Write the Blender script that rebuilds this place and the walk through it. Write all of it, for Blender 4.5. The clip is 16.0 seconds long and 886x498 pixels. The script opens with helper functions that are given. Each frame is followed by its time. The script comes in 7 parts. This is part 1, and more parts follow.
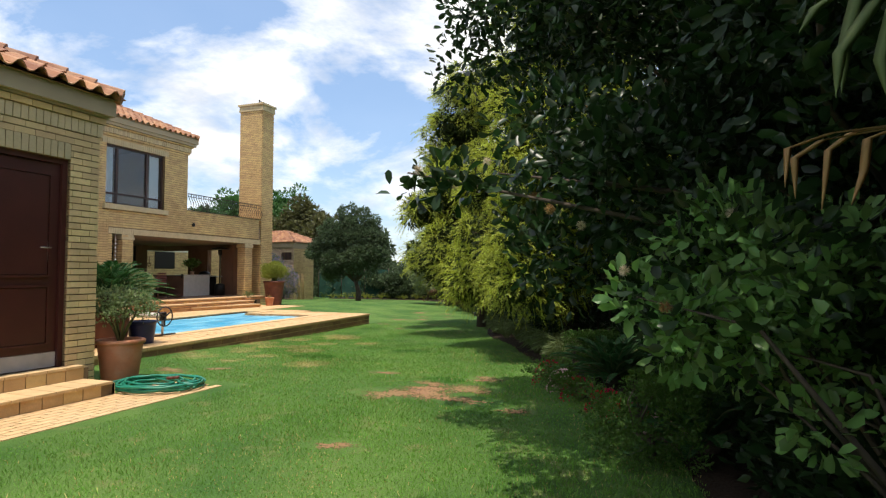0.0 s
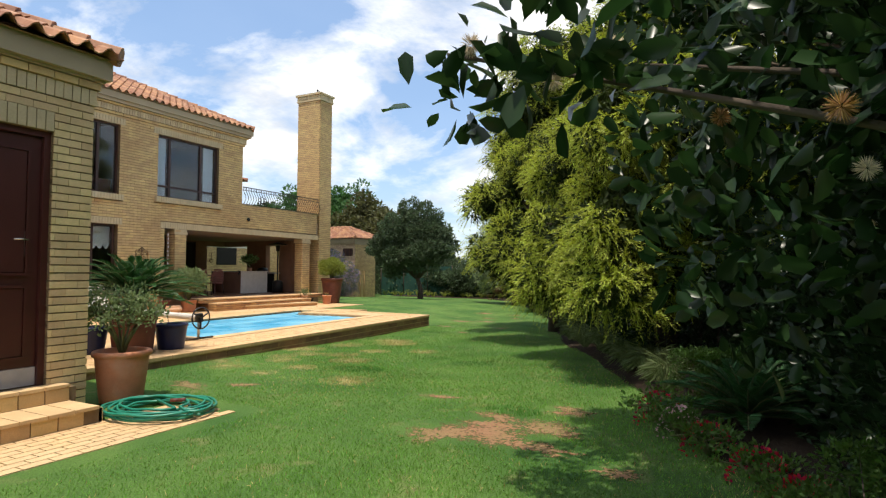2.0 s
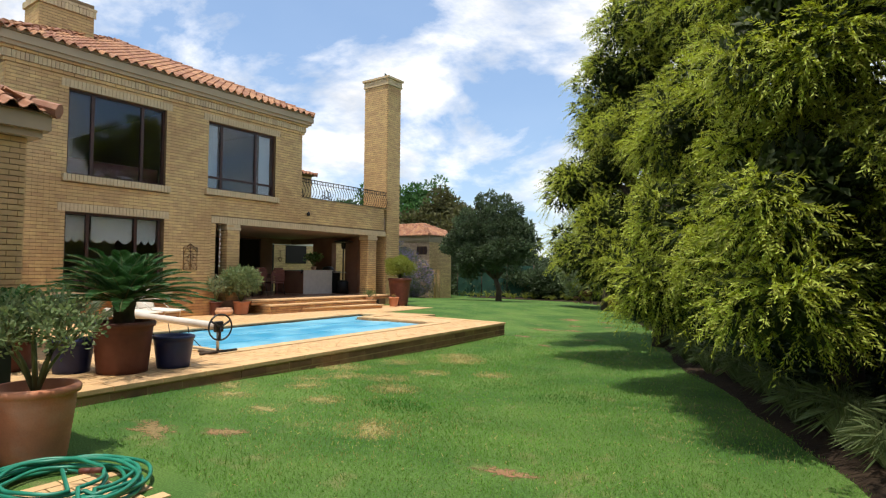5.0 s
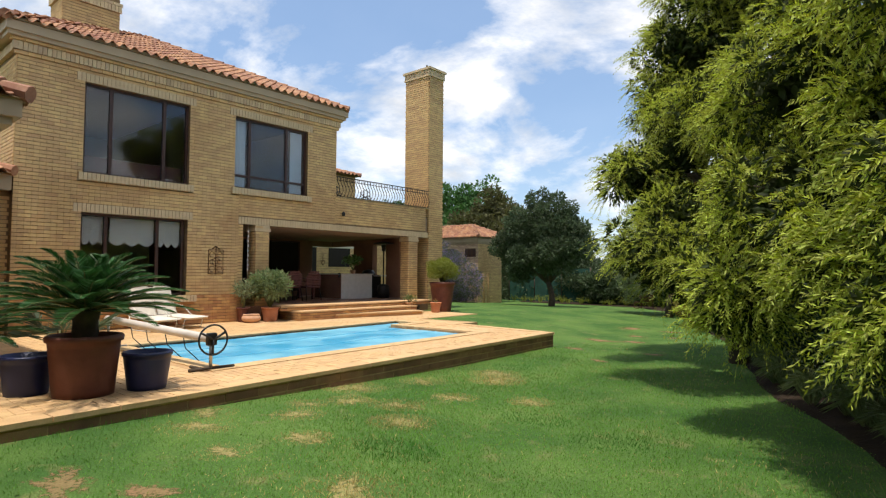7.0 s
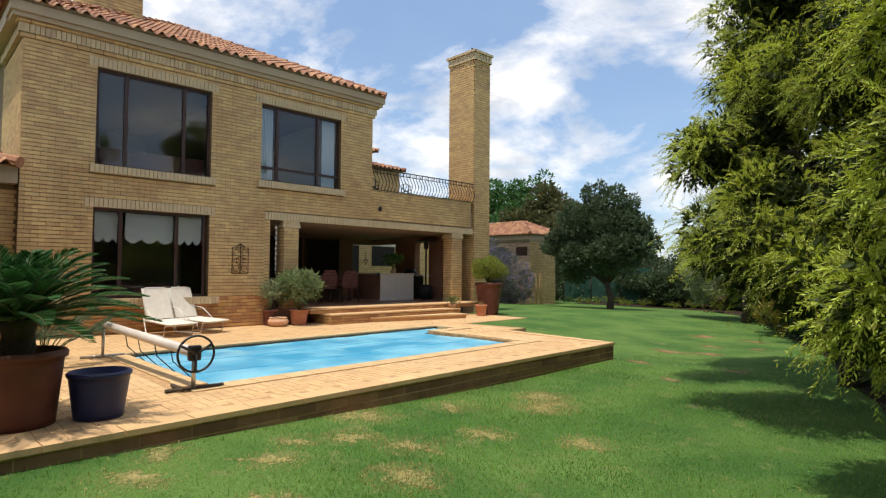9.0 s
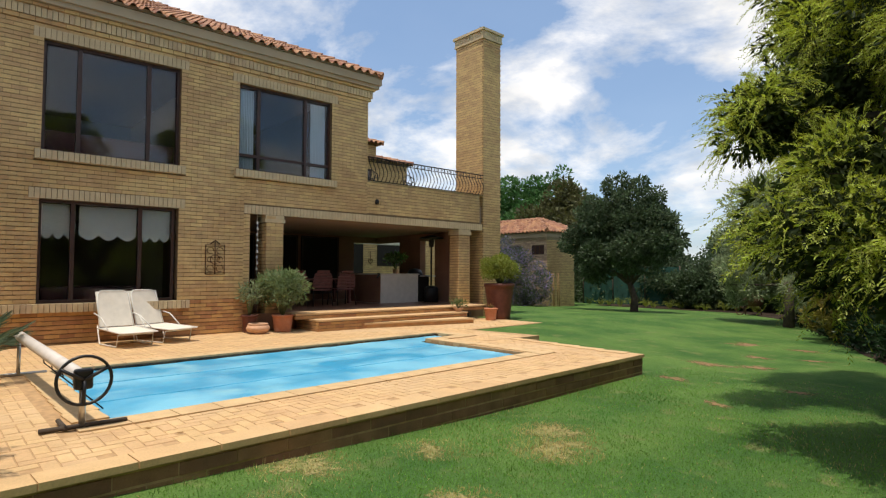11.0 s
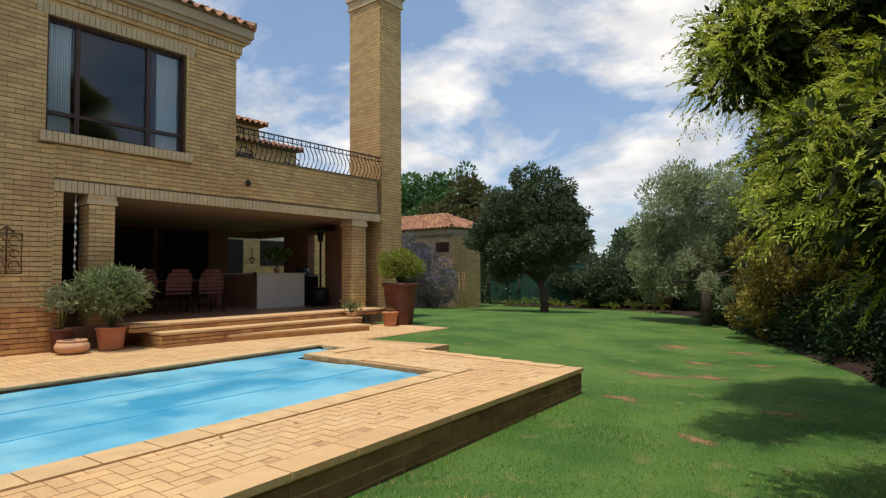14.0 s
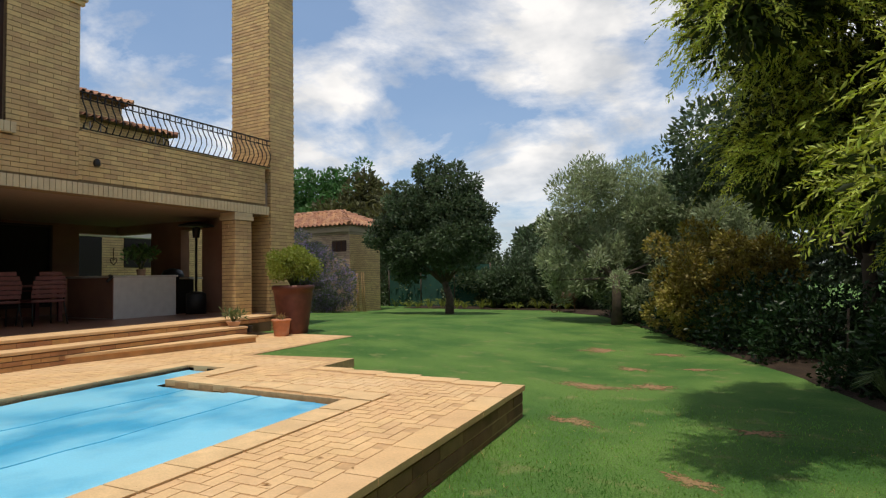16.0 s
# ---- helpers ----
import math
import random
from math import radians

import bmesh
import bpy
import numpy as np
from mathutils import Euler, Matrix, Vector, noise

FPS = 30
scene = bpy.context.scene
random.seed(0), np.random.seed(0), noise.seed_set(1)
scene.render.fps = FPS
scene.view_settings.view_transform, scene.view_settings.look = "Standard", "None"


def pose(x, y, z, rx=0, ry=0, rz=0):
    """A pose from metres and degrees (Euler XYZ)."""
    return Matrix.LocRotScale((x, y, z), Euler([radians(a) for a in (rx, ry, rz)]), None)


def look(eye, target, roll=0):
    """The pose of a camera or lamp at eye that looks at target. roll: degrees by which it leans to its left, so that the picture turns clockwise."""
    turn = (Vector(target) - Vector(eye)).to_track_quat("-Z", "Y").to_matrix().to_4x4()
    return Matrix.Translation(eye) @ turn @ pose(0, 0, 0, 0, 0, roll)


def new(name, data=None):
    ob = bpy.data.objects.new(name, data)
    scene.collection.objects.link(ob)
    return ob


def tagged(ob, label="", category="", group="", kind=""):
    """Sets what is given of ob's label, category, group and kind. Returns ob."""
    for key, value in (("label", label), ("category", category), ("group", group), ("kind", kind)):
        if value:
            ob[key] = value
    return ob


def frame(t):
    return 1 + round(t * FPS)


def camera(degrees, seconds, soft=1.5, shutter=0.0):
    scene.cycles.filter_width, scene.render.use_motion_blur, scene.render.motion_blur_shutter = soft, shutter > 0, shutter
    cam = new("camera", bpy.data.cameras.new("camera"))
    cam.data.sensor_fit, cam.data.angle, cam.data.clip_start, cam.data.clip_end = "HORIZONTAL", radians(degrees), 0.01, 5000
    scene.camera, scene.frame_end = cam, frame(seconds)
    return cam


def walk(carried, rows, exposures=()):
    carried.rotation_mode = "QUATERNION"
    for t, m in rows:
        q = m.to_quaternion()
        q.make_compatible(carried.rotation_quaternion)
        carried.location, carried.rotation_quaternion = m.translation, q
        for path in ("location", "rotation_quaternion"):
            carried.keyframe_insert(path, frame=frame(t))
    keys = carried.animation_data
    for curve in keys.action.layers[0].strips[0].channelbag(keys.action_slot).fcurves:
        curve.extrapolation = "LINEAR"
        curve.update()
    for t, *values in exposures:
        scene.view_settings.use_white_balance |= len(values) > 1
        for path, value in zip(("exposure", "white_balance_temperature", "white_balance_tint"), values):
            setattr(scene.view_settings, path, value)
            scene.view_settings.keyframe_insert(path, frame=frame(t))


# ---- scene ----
cam = camera(74.9, 16.0, soft=1.25)
PATH = [
    (0, (0.604, -0.519, 1.629), (-0.100, 1.351, 1.719), 0.03),
    (0.5, (0.447, -0.094, 1.634), (-0.302, 1.758, 1.722), 0.08),
    (1, (0.301, 0.316, 1.645), (-0.501, 2.147, 1.728), 0.12),
    (1.5, (0.127, 0.724, 1.654), (-0.733, 2.528, 1.736), 0.20),
    (2, (-0.060, 1.113, 1.662), (-0.970, 2.892, 1.740), 0.30),
    (2.5, (-0.233, 1.484, 1.665), (-1.186, 3.241, 1.741), 0.38),
    (3, (-0.417, 1.867, 1.662), (-1.406, 3.604, 1.737), 0.45),
    (3.5, (-0.609, 2.243, 1.666), (-1.636, 3.958, 1.739), 0.55),
    (4, (-0.808, 2.627, 1.675), (-1.871, 4.320, 1.748), 0.60),
    (6.5, (-1.499, 4.560, 1.663), (-2.781, 6.093, 1.744), 0.40),
    (7, (-1.679, 4.901, 1.674), (-2.986, 6.412, 1.758), 0.40),
    (7.5, (-1.872, 5.275, 1.686), (-3.202, 6.767, 1.770), 0.40),
    (8, (-2.088, 5.624, 1.689), (-3.447, 7.088, 1.774), 0.40),
    (8.5, (-2.307, 5.946, 1.691), (-3.710, 7.369, 1.772), 0.43),
    (9, (-2.541, 6.293, 1.692), (-3.984, 7.675, 1.772), 0.47),
    (11.5, (-3.797, 8.119, 1.646), (-5.285, 9.452, 1.729), 0.23),
    (12, (-4.078, 8.434, 1.625), (-5.561, 9.774, 1.708), 0.12),
    (12.5, (-4.332, 8.744, 1.601), (-5.790, 10.110, 1.687), 0.03),
    (13, (-4.592, 9.039, 1.582), (-5.997, 10.460, 1.668), -0.05),
    (13.5, (-4.881, 9.326, 1.560), (-6.208, 10.820, 1.650), -0.20),
    (14, (-5.155, 9.605, 1.547), (-6.398, 11.170, 1.638), -0.38),
    (14.5, (-5.417, 9.802, 1.549), (-6.583, 11.424, 1.638), -0.47),
    (15, (-5.699, 10.030, 1.553), (-6.773, 11.715, 1.643), -0.60),
    (15.5, (-5.974, 10.346, 1.544), (-6.977, 12.075, 1.631), -0.85),
    (16, (-6.248, 10.734, 1.529), (-7.185, 12.498, 1.619), -1.03),
]
walk(cam, [(t, look(eye, target, roll)) for t, eye, target, roll in PATH],
     exposures=[(0.0, 0.28, 6950, 10), (7.0, 0.13, 6950, 10), (10.0, 0.0, 6950, 10), (12.5, -0.17, 6950, 10), (16.0, -0.27, 6950, 10)])

# ---- world, sun and exposure ----
SUN = Vector((0.06, -0.22, 1.0)).normalized()      # towards the sun
scene.view_settings.exposure = 0.0
world = bpy.data.worlds.new("world")
scene.world = world
world.use_nodes = True
wn, wl = world.node_tree.nodes, world.node_tree.links
wn.clear()
sky = wn.new("ShaderNodeTexSky")
sky.sky_type, sky.sun_disc = "NISHITA", False
sky.sun_elevation = math.asin(SUN.z)
sky.sun_rotation = math.atan2(SUN.x, SUN.y)
sky.altitude, sky.air_density, sky.dust_density, sky.ozone_density = 300, 1.1, 0.9, 2.6
coord = wn.new("ShaderNodeTexCoord")
sep = wn.new("ShaderNodeSeparateXYZ")
wl.new(coord.outputs["Generated"], sep.inputs[0])


def wmath(op, a, b=None):
    n = wn.new("ShaderNodeMath")
    n.operation = op
    for i, v in enumerate((a, b)):
        if v is None:
            continue
        if isinstance(v, (int, float)):
            n.inputs[i].default_value = v
        else:
            wl.new(v, n.inputs[i])
    return n.outputs[0]


# clouds lie on a level sheet high above: direction divided by its height
up = wmath("ADD", wmath("MAXIMUM", sep.outputs[2], 0.0), 0.3)
flat = wn.new("ShaderNodeCombineXYZ")
wl.new(wmath("DIVIDE", sep.outputs[0], up), flat.inputs[0])
wl.new(wmath("DIVIDE", sep.outputs[1], up), flat.inputs[1])
flat.inputs[2].default_value = 3.7
cl = wn.new("ShaderNodeTexNoise")
cl.inputs["Scale"].default_value, cl.inputs["Detail"].default_value = 1.9, 10.0
cl.inputs["Roughness"].default_value, cl.inputs["Distortion"].default_value = 0.6, 0.2
wl.new(flat.outputs[0], cl.inputs["Vector"])
ramp = wn.new("ShaderNodeValToRGB")
ramp.color_ramp.elements[0].position, ramp.color_ramp.elements[1].position = 0.43, 0.585
ramp.color_ramp.elements[0].color = (0.03, 0.03, 0.03, 1)
wl.new(cl.outputs["Fac"], ramp.inputs[0])
cl2 = wn.new("ShaderNodeTexNoise")
cl2.inputs["Scale"].default_value, cl2.inputs["Detail"].default_value = 4.6, 8.0
wl.new(flat.outputs[0], cl2.inputs["Vector"])
shade = wn.new("ShaderNodeValToRGB")
shade.color_ramp.elements[0].position, shade.color_ramp.elements[1].position = 0.35, 0.62
shade.color_ramp.elements[0].color = (4.6, 4.9, 5.4, 1)
shade.color_ramp.elements[1].color = (7.8, 7.8, 7.9, 1)
wl.new(cl2.outputs["Fac"], shade.inputs[0])
cmix = wn.new("ShaderNodeMix")
cmix.data_type = "RGBA"
low = wmath("MINIMUM", wmath("ADD", wmath("MULTIPLY", wmath("MAXIMUM", sep.outputs[2], 0.0), 3.0), 0.32), 0.95)
wl.new(wmath("MULTIPLY", ramp.outputs[0], low), cmix.inputs["Factor"])
blue = wn.new("ShaderNodeMix")
blue.data_type = "RGBA"
blue.inputs["Factor"].default_value = 0.38
wl.new(sky.outputs[0], blue.inputs["A"])
blue.inputs["B"].default_value = (1.9, 3.3, 5.9, 1)
wl.new(blue.outputs["Result"], cmix.inputs["A"])
wl.new(shade.outputs[0], cmix.inputs["B"])
bg = wn.new("ShaderNodeBackground")
bg.inputs["Strength"].default_value = 0.16
wl.new(cmix.outputs["Result"], bg.inputs["Color"])
wo = wn.new("ShaderNodeOutputWorld")
wl.new(bg.outputs[0], wo.inputs[0])

sun = new("sun", bpy.data.lights.new("sun", "SUN"))
sun.data.energy, sun.data.angle, sun.data.color = 4.0, radians(0.6), (1.0, 0.95, 0.87)
sun.matrix_world = look(SUN * 50, (0, 0, 0))


# ---- materials ----
def material(name, colour, rough=0.7, metal=0.0, vary=0.0, grain=0.0, scale=8.0, bump=0.0, bump_scale=60.0,
             stain=None, stain_scale=1.2, stain_amount=0.5, spec=0.5, island=0.0, objrand=0.0, clear=0.0, through_light=0.0):
    """Principled material: base colour varied by island or object and by noise at two scales, stains and bump."""
    m = bpy.data.materials.new(name)
    m.use_nodes = True
    n, l = m.node_tree.nodes, m.node_tree.links
    p = n["Principled BSDF"]
    p.inputs["Roughness"].default_value, p.inputs["Metallic"].default_value = rough, metal
    p.inputs["Specular IOR Level"].default_value = spec
    p.inputs["Coat Weight"].default_value = clear
    tc = n.new("ShaderNodeTexCoord")
    geo = n.new("ShaderNodeNewGeometry")
    pos = geo.outputs["Position"]
    base = n.new("ShaderNodeRGB")
    base.outputs[0].default_value = (*colour, 1)
    out = base.outputs[0]

    def hsv(col, fac, amount, sat=0.0):
        h = n.new("ShaderNodeHueSaturation")
        mr = n.new("ShaderNodeMapRange")
        mr.inputs["To Min"].default_value, mr.inputs["To Max"].default_value = 1 - amount, 1 + amount
        l.new(fac, mr.inputs["Value"])
        l.new(mr.outputs[0], h.inputs["Value"])
        if sat:
            ms = n.new("ShaderNodeMapRange")
            ms.inputs["To Min"].default_value, ms.inputs["To Max"].default_value = 0.5 - sat, 0.5 + sat
            l.new(fac, ms.inputs["Value"])
            l.new(ms.outputs[0], h.inputs["Hue"])
        l.new(col, h.inputs["Color"])
        return h.outputs[0]

    def tex(sc, detail=4.0, stretch=None):
        t = n.new("ShaderNodeTexNoise")
        t.inputs["Scale"].default_value, t.inputs["Detail"].default_value = sc, detail
        if stretch:
            mp = n.new("ShaderNodeMapping")
            mp.inputs["Scale"].default_value = stretch
            l.new(pos, mp.inputs[0])
            l.new(mp.outputs[0], t.inputs["Vector"])
        else:
            l.new(pos, t.inputs["Vector"])
        return t.outputs["Fac"]

    if island:
        out = hsv(out, geo.outputs["Random Per Island"], island, min(0.012, island * 0.07))
    if objrand:
        oi = n.new("ShaderNodeObjectInfo")
        out = hsv(out, oi.outputs["Random"], objrand, min(0.012, objrand * 0.07))
    if vary:
        mr = n.new("ShaderNodeMapRange")
        mr.inputs["From Min"].default_value, mr.inputs["From Max"].default_value = 0.3, 0.7
        l.new(tex(scale), mr.inputs["Value"])
        out = hsv(out, mr.outputs[0], vary)
    if grain:
        out = hsv(out, tex(scale * 14, 2.0), grain * 2)
    if stain:
        r = n.new("ShaderNodeMapRange")
        r.inputs["From Min"].default_value, r.inputs["From Max"].default_value = 0.48, 0.72
        r.inputs["To Max"].default_value = stain_amount
        l.new(tex(stain_scale, 7.0), r.inputs["Value"])
        mx = n.new("ShaderNodeMix")
        mx.data_type = "RGBA"
        l.new(r.outputs[0], mx.inputs["Factor"])
        l.new(out, mx.inputs["A"])
        mx.inputs["B"].default_value = (*stain, 1)
        out = mx.outputs["Result"]
    l.new(out, p.inputs["Base Color"])
    if bump:
        b = n.new("ShaderNodeBump")
        b.inputs["Strength"].default_value, b.inputs["Distance"].default_value = bump, 0.01
        l.new(tex(bump_scale, 5.0), b.inputs["Height"])
        l.new(b.outputs[0], p.inputs["Normal"])
    if through_light:
        tr = n.new("ShaderNodeBsdfTranslucent")
        h = n.new("ShaderNodeHueSaturation")
        h.inputs["Value"].default_value, h.inputs["Saturation"].default_value = 1.5, 1.15
        l.new(out, h.inputs["Color"])
        l.new(h.outputs[0], tr.inputs["Color"])
        ms = n.new("ShaderNodeMixShader")
        ms.inputs[0].default_value = through_light
        l.new(p.outputs[0], ms.inputs[1])
        l.new(tr.outputs[0], ms.inputs[2])
        l.new(ms.outputs[0], n["Material Output"].inputs[0])
    return m


BRICK = material("buff_brick", (0.58, 0.395, 0.185), 0.85, vary=0.1, grain=0.08, scale=5, bump=0.4, bump_scale=90, island=0.11, stain=(0.33, 0.17, 0.07), stain_scale=0.55, stain_amount=0.45)
BRICK_ONE = material("buff_brick_single", (0.58, 0.395, 0.185), 0.85, vary=0.1, grain=0.08, scale=5, bump=0.4, bump_scale=90, objrand=0.11, stain=(0.33, 0.17, 0.07), stain_scale=0.55, stain_amount=0.45)
# Same buff brick made lighter: extra light on the garage wall as colour.
BRICK_LIT = material("lit_buff_brick", (0.68, 0.49, 0.26), 0.85, vary=0.1, grain=0.08, scale=5, bump=0.4, bump_scale=90, island=0.13)
BRICK_LIT_ONE = material("lit_buff_brick_single", (0.68, 0.49, 0.26), 0.85, vary=0.1, grain=0.08, scale=5, bump=0.4, bump_scale=90, objrand=0.13)
SOLDIER = material("pale_brick", (0.53, 0.41, 0.25), 0.85, vary=0.1, grain=0.08, scale=5, bump=0.4, bump_scale=90, island=0.12)
MORTAR = material("mortar", (0.19, 0.127, 0.068), 0.95, vary=0.2, scale=10, bump=0.5)
RED_BRICK = material("orange_brick", (0.47, 0.25, 0.105), 0.85, vary=0.15, grain=0.08, scale=5, bump=0.4, bump_scale=90, island=0.2)
PAVER = material("paver", (0.60, 0.385, 0.19), 0.8, vary=0.1, grain=0.1, scale=4, bump=0.35, bump_scale=120, island=0.06, stain=(0.64, 0.46, 0.27), stain_scale=0.9, stain_amount=0.5)
PAVER_ONE = material("paver_single", (0.60, 0.385, 0.19), 0.8, vary=0.1, grain=0.1, scale=4, bump=0.35, bump_scale=120, objrand=0.05, stain=(0.64, 0.46, 0.27), stain_scale=0.9, stain_amount=0.5)
PAVER_JOINT = material("paver_joint", (0.46, 0.285, 0.14), 0.95, vary=0.2, scale=12)
# Dark red-brown brick with darker brown blotches, and near-black joints.
DARK_BRICK = material("dark_red_brick", (0.3, 0.145, 0.075), 0.9, vary=0.2, grain=0.1, scale=6, bump=0.5, bump_scale=80, objrand=0.25, stain=(0.1, 0.06, 0.035), stain_scale=2.0, stain_amount=0.6)
DARK_MORTAR = material("dark_joint_mortar", (0.05, 0.035, 0.022), 0.95, vary=0.2)
COPING = material("coping_stone", (0.6, 0.405, 0.21), 0.75, vary=0.15, grain=0.1, scale=5, bump=0.3, island=0.1, stain=(0.4, 0.26, 0.14), stain_scale=2.5)
TILE = material("clay_roof_tile", (0.3, 0.135, 0.07), 0.75, vary=0.2, grain=0.08, scale=3, bump=0.3, island=0.3, stain=(0.5, 0.32, 0.2), stain_scale=5, stain_amount=0.5)
TILE_ONE = material("clay_roof_tile_single", (0.3, 0.135, 0.07), 0.75, vary=0.2, grain=0.08, scale=3, bump=0.3, objrand=0.3, stain=(0.5, 0.32, 0.2), stain_scale=5, stain_amount=0.5)
FASCIA = material("fascia_paint", (0.40, 0.31, 0.2), 0.6, vary=0.06, scale=2, stain=(0.3, 0.22, 0.14), stain_scale=1.5, stain_amount=0.4)
PLASTER = material("plaster", (0.5, 0.42, 0.32), 0.9, vary=0.08, scale=2, bump=0.2)
# Soffit colour darkened to carry the shade under the terrace roof.
CEILING = material("shade_dark_soffit", (0.22, 0.15, 0.11), 0.9, vary=0.05)
WALL_DARK = material("brown_plaster", (0.27, 0.14, 0.09), 0.85, vary=0.15, scale=2, bump=0.2)
TIMBER = material("dark_stained_timber", (0.045, 0.018, 0.012), 0.4, vary=0.2, grain=0.1, scale=6, bump=0.1)
TIMBER2 = material("maroon_door_paint", (0.07, 0.019, 0.016), 0.38, vary=0.12, scale=3, bump=0.08)
TEAK = material("reddish_wood", (0.14, 0.04, 0.033), 0.5, vary=0.25, scale=9)
METAL = material("brushed_metal", (0.5, 0.48, 0.45), 0.35, metal=1.0)
KICK = material("grey_kickplate", (0.42, 0.38, 0.36), 0.6, vary=0.1)
IRON = material("wrought_iron", (0.02, 0.018, 0.017), 0.5, metal=0.4)
RUST = material("rusty_iron", (0.1, 0.045, 0.02), 0.8, vary=0.3, scale=20)
TERRA = material("terracotta", (0.5, 0.185, 0.09), 0.75, vary=0.12, grain=0.06, scale=7, bump=0.2, stain=(0.55, 0.38, 0.28), stain_scale=4, stain_amount=0.4)
TERRA_PALE = material("pale_terracotta", (0.62, 0.36, 0.22), 0.8, vary=0.12, scale=7, bump=0.25)
TERRA_DARK = material("dark_terracotta", (0.125, 0.034, 0.022), 0.6, vary=0.15, scale=6, bump=0.2, stain=(0.19, 0.075, 0.045), stain_scale=3)
BLUE_POT = material("blue_plastic", (0.012, 0.02, 0.085), 0.45, vary=0.15, scale=6)
SOIL = material("soil", (0.06, 0.036, 0.022), 0.95, vary=0.3, scale=8, bump=0.8, bump_scale=40)
WHITE = material("white_sling", (0.72, 0.66, 0.56), 0.7, vary=0.06, scale=9, bump=0.15, bump_scale=200)
WHITE_METAL = material("white_enamel", (0.75, 0.72, 0.66), 0.4)
COVER_ROLL = material("cover_roll", (0.66, 0.6, 0.54), 0.55, vary=0.1, scale=5)
BLACK = material("black_plastic", (0.012, 0.012, 0.013), 0.45)
HOSE = material("green_hose", (0.012, 0.2, 0.13), 0.4, vary=0.2, scale=9)
COUNTER = material("counter_plaster", (0.6, 0.57, 0.52), 0.7, vary=0.06)
FLOOR_TILE = material("terrace_tile", (0.24, 0.12, 0.075), 0.4, vary=0.15, scale=2.5, island=0.08)
BLIND = material("blind_cloth", (0.85, 0.8, 0.72), 0.9, vary=0.05)
CURTAIN = material("curtain_cloth", (0.82, 0.87, 0.9), 0.9, vary=0.05)
BARK = material("bark", (0.075, 0.055, 0.04), 0.95, vary=0.3, scale=9, bump=0.9, bump_scale=30)
STEM = material("green_stem", (0.13, 0.14, 0.05), 0.8, vary=0.2, scale=9)


def leaf(name, colour, vary=0.3, rough=0.5, light=0.3):
    return material(name, colour, rough, island=vary, vary=0.25, scale=0.9, through_light=light, spec=0.22)


# Dark leaf, set near black so the bed's deep shade sits in its colour.
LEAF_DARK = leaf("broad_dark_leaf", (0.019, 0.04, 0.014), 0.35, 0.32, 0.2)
# Bright copy of the broad leaf: sunlight painted into the green.
LEAF_SUN_TINT = leaf("sun_tinted_broad_leaf", (0.14, 0.25, 0.08), 0.35, 0.32, 0.3)
LEAF_WEEP = leaf("weeping_leaf", (0.375, 0.42, 0.08), 0.42, 0.5, 0.3)
# Dark copy of the weeping leaf: shade inside the crown put into colour.
LEAF_INNER_SHADE = leaf("inner_shade_leaf", (0.035, 0.05, 0.014), 0.3, 0.6, 0.3)
LEAF_TREE = leaf("round_tree_leaf", (0.07, 0.1, 0.052), 0.4)
LEAF_FAR = leaf("bright_far_leaf", (0.065, 0.14, 0.045), 0.35)
LEAF_OLIVE = leaf("grey_olive_leaf", (0.25, 0.29, 0.165), 0.35)
LEAF_RUST = leaf("yellow_rust_leaf", (0.26, 0.21, 0.06), 0.4)
LEAF_BROWN = leaf("reddish_far_leaf", (0.085, 0.085, 0.035), 0.35)
LEAF_HEDGE = leaf("hedge_leaf", (0.075, 0.145, 0.03), 0.3)
LEAF_LIME = leaf("lime_leaf", (0.21, 0.24, 0.05), 0.3)
LEAF_CYCAD = leaf("cycad_leaf", (0.035, 0.1, 0.03), 0.3, 0.4, 0.15)
LEAF_GREY = leaf("oleander_leaf", (0.17, 0.22, 0.1), 0.3)
LEAF_LAV = leaf("lavender_leaf", (0.09, 0.12, 0.07), 0.2)
PETAL_LILAC = leaf("lilac_flower", (0.27, 0.21, 0.42), 0.2)
PETAL_CREAM = leaf("cream_blossom", (0.55, 0.47, 0.36), 0.2)
# Flat black that paints the darkness of unlit openings.
UNLIT_BLACK = material("unlit_black", (0.02, 0.015, 0.012), 0.95)
PETAL_RED = leaf("crimson_flower", (0.45, 0.02, 0.05), 0.3)
PETAL_PINK = leaf("pale_pink_flower", (0.75, 0.5, 0.55), 0.2)
DRY_LEAF = leaf("dry_leaf", (0.3, 0.18, 0.08), 0.3)
STRAP = leaf("strap_leaf", (0.13, 0.17, 0.07), 0.3)

GLASS = bpy.data.materials.new("window_glass")
GLASS.use_nodes = True
gp = GLASS.node_tree.nodes["Principled BSDF"]
gp.inputs["Base Color"].default_value = (0.75, 0.8, 0.82, 1)
gp.inputs["Roughness"].default_value, gp.inputs["IOR"].default_value = 0.01, 1.5
gp.inputs["Transmission Weight"].default_value = 1.0


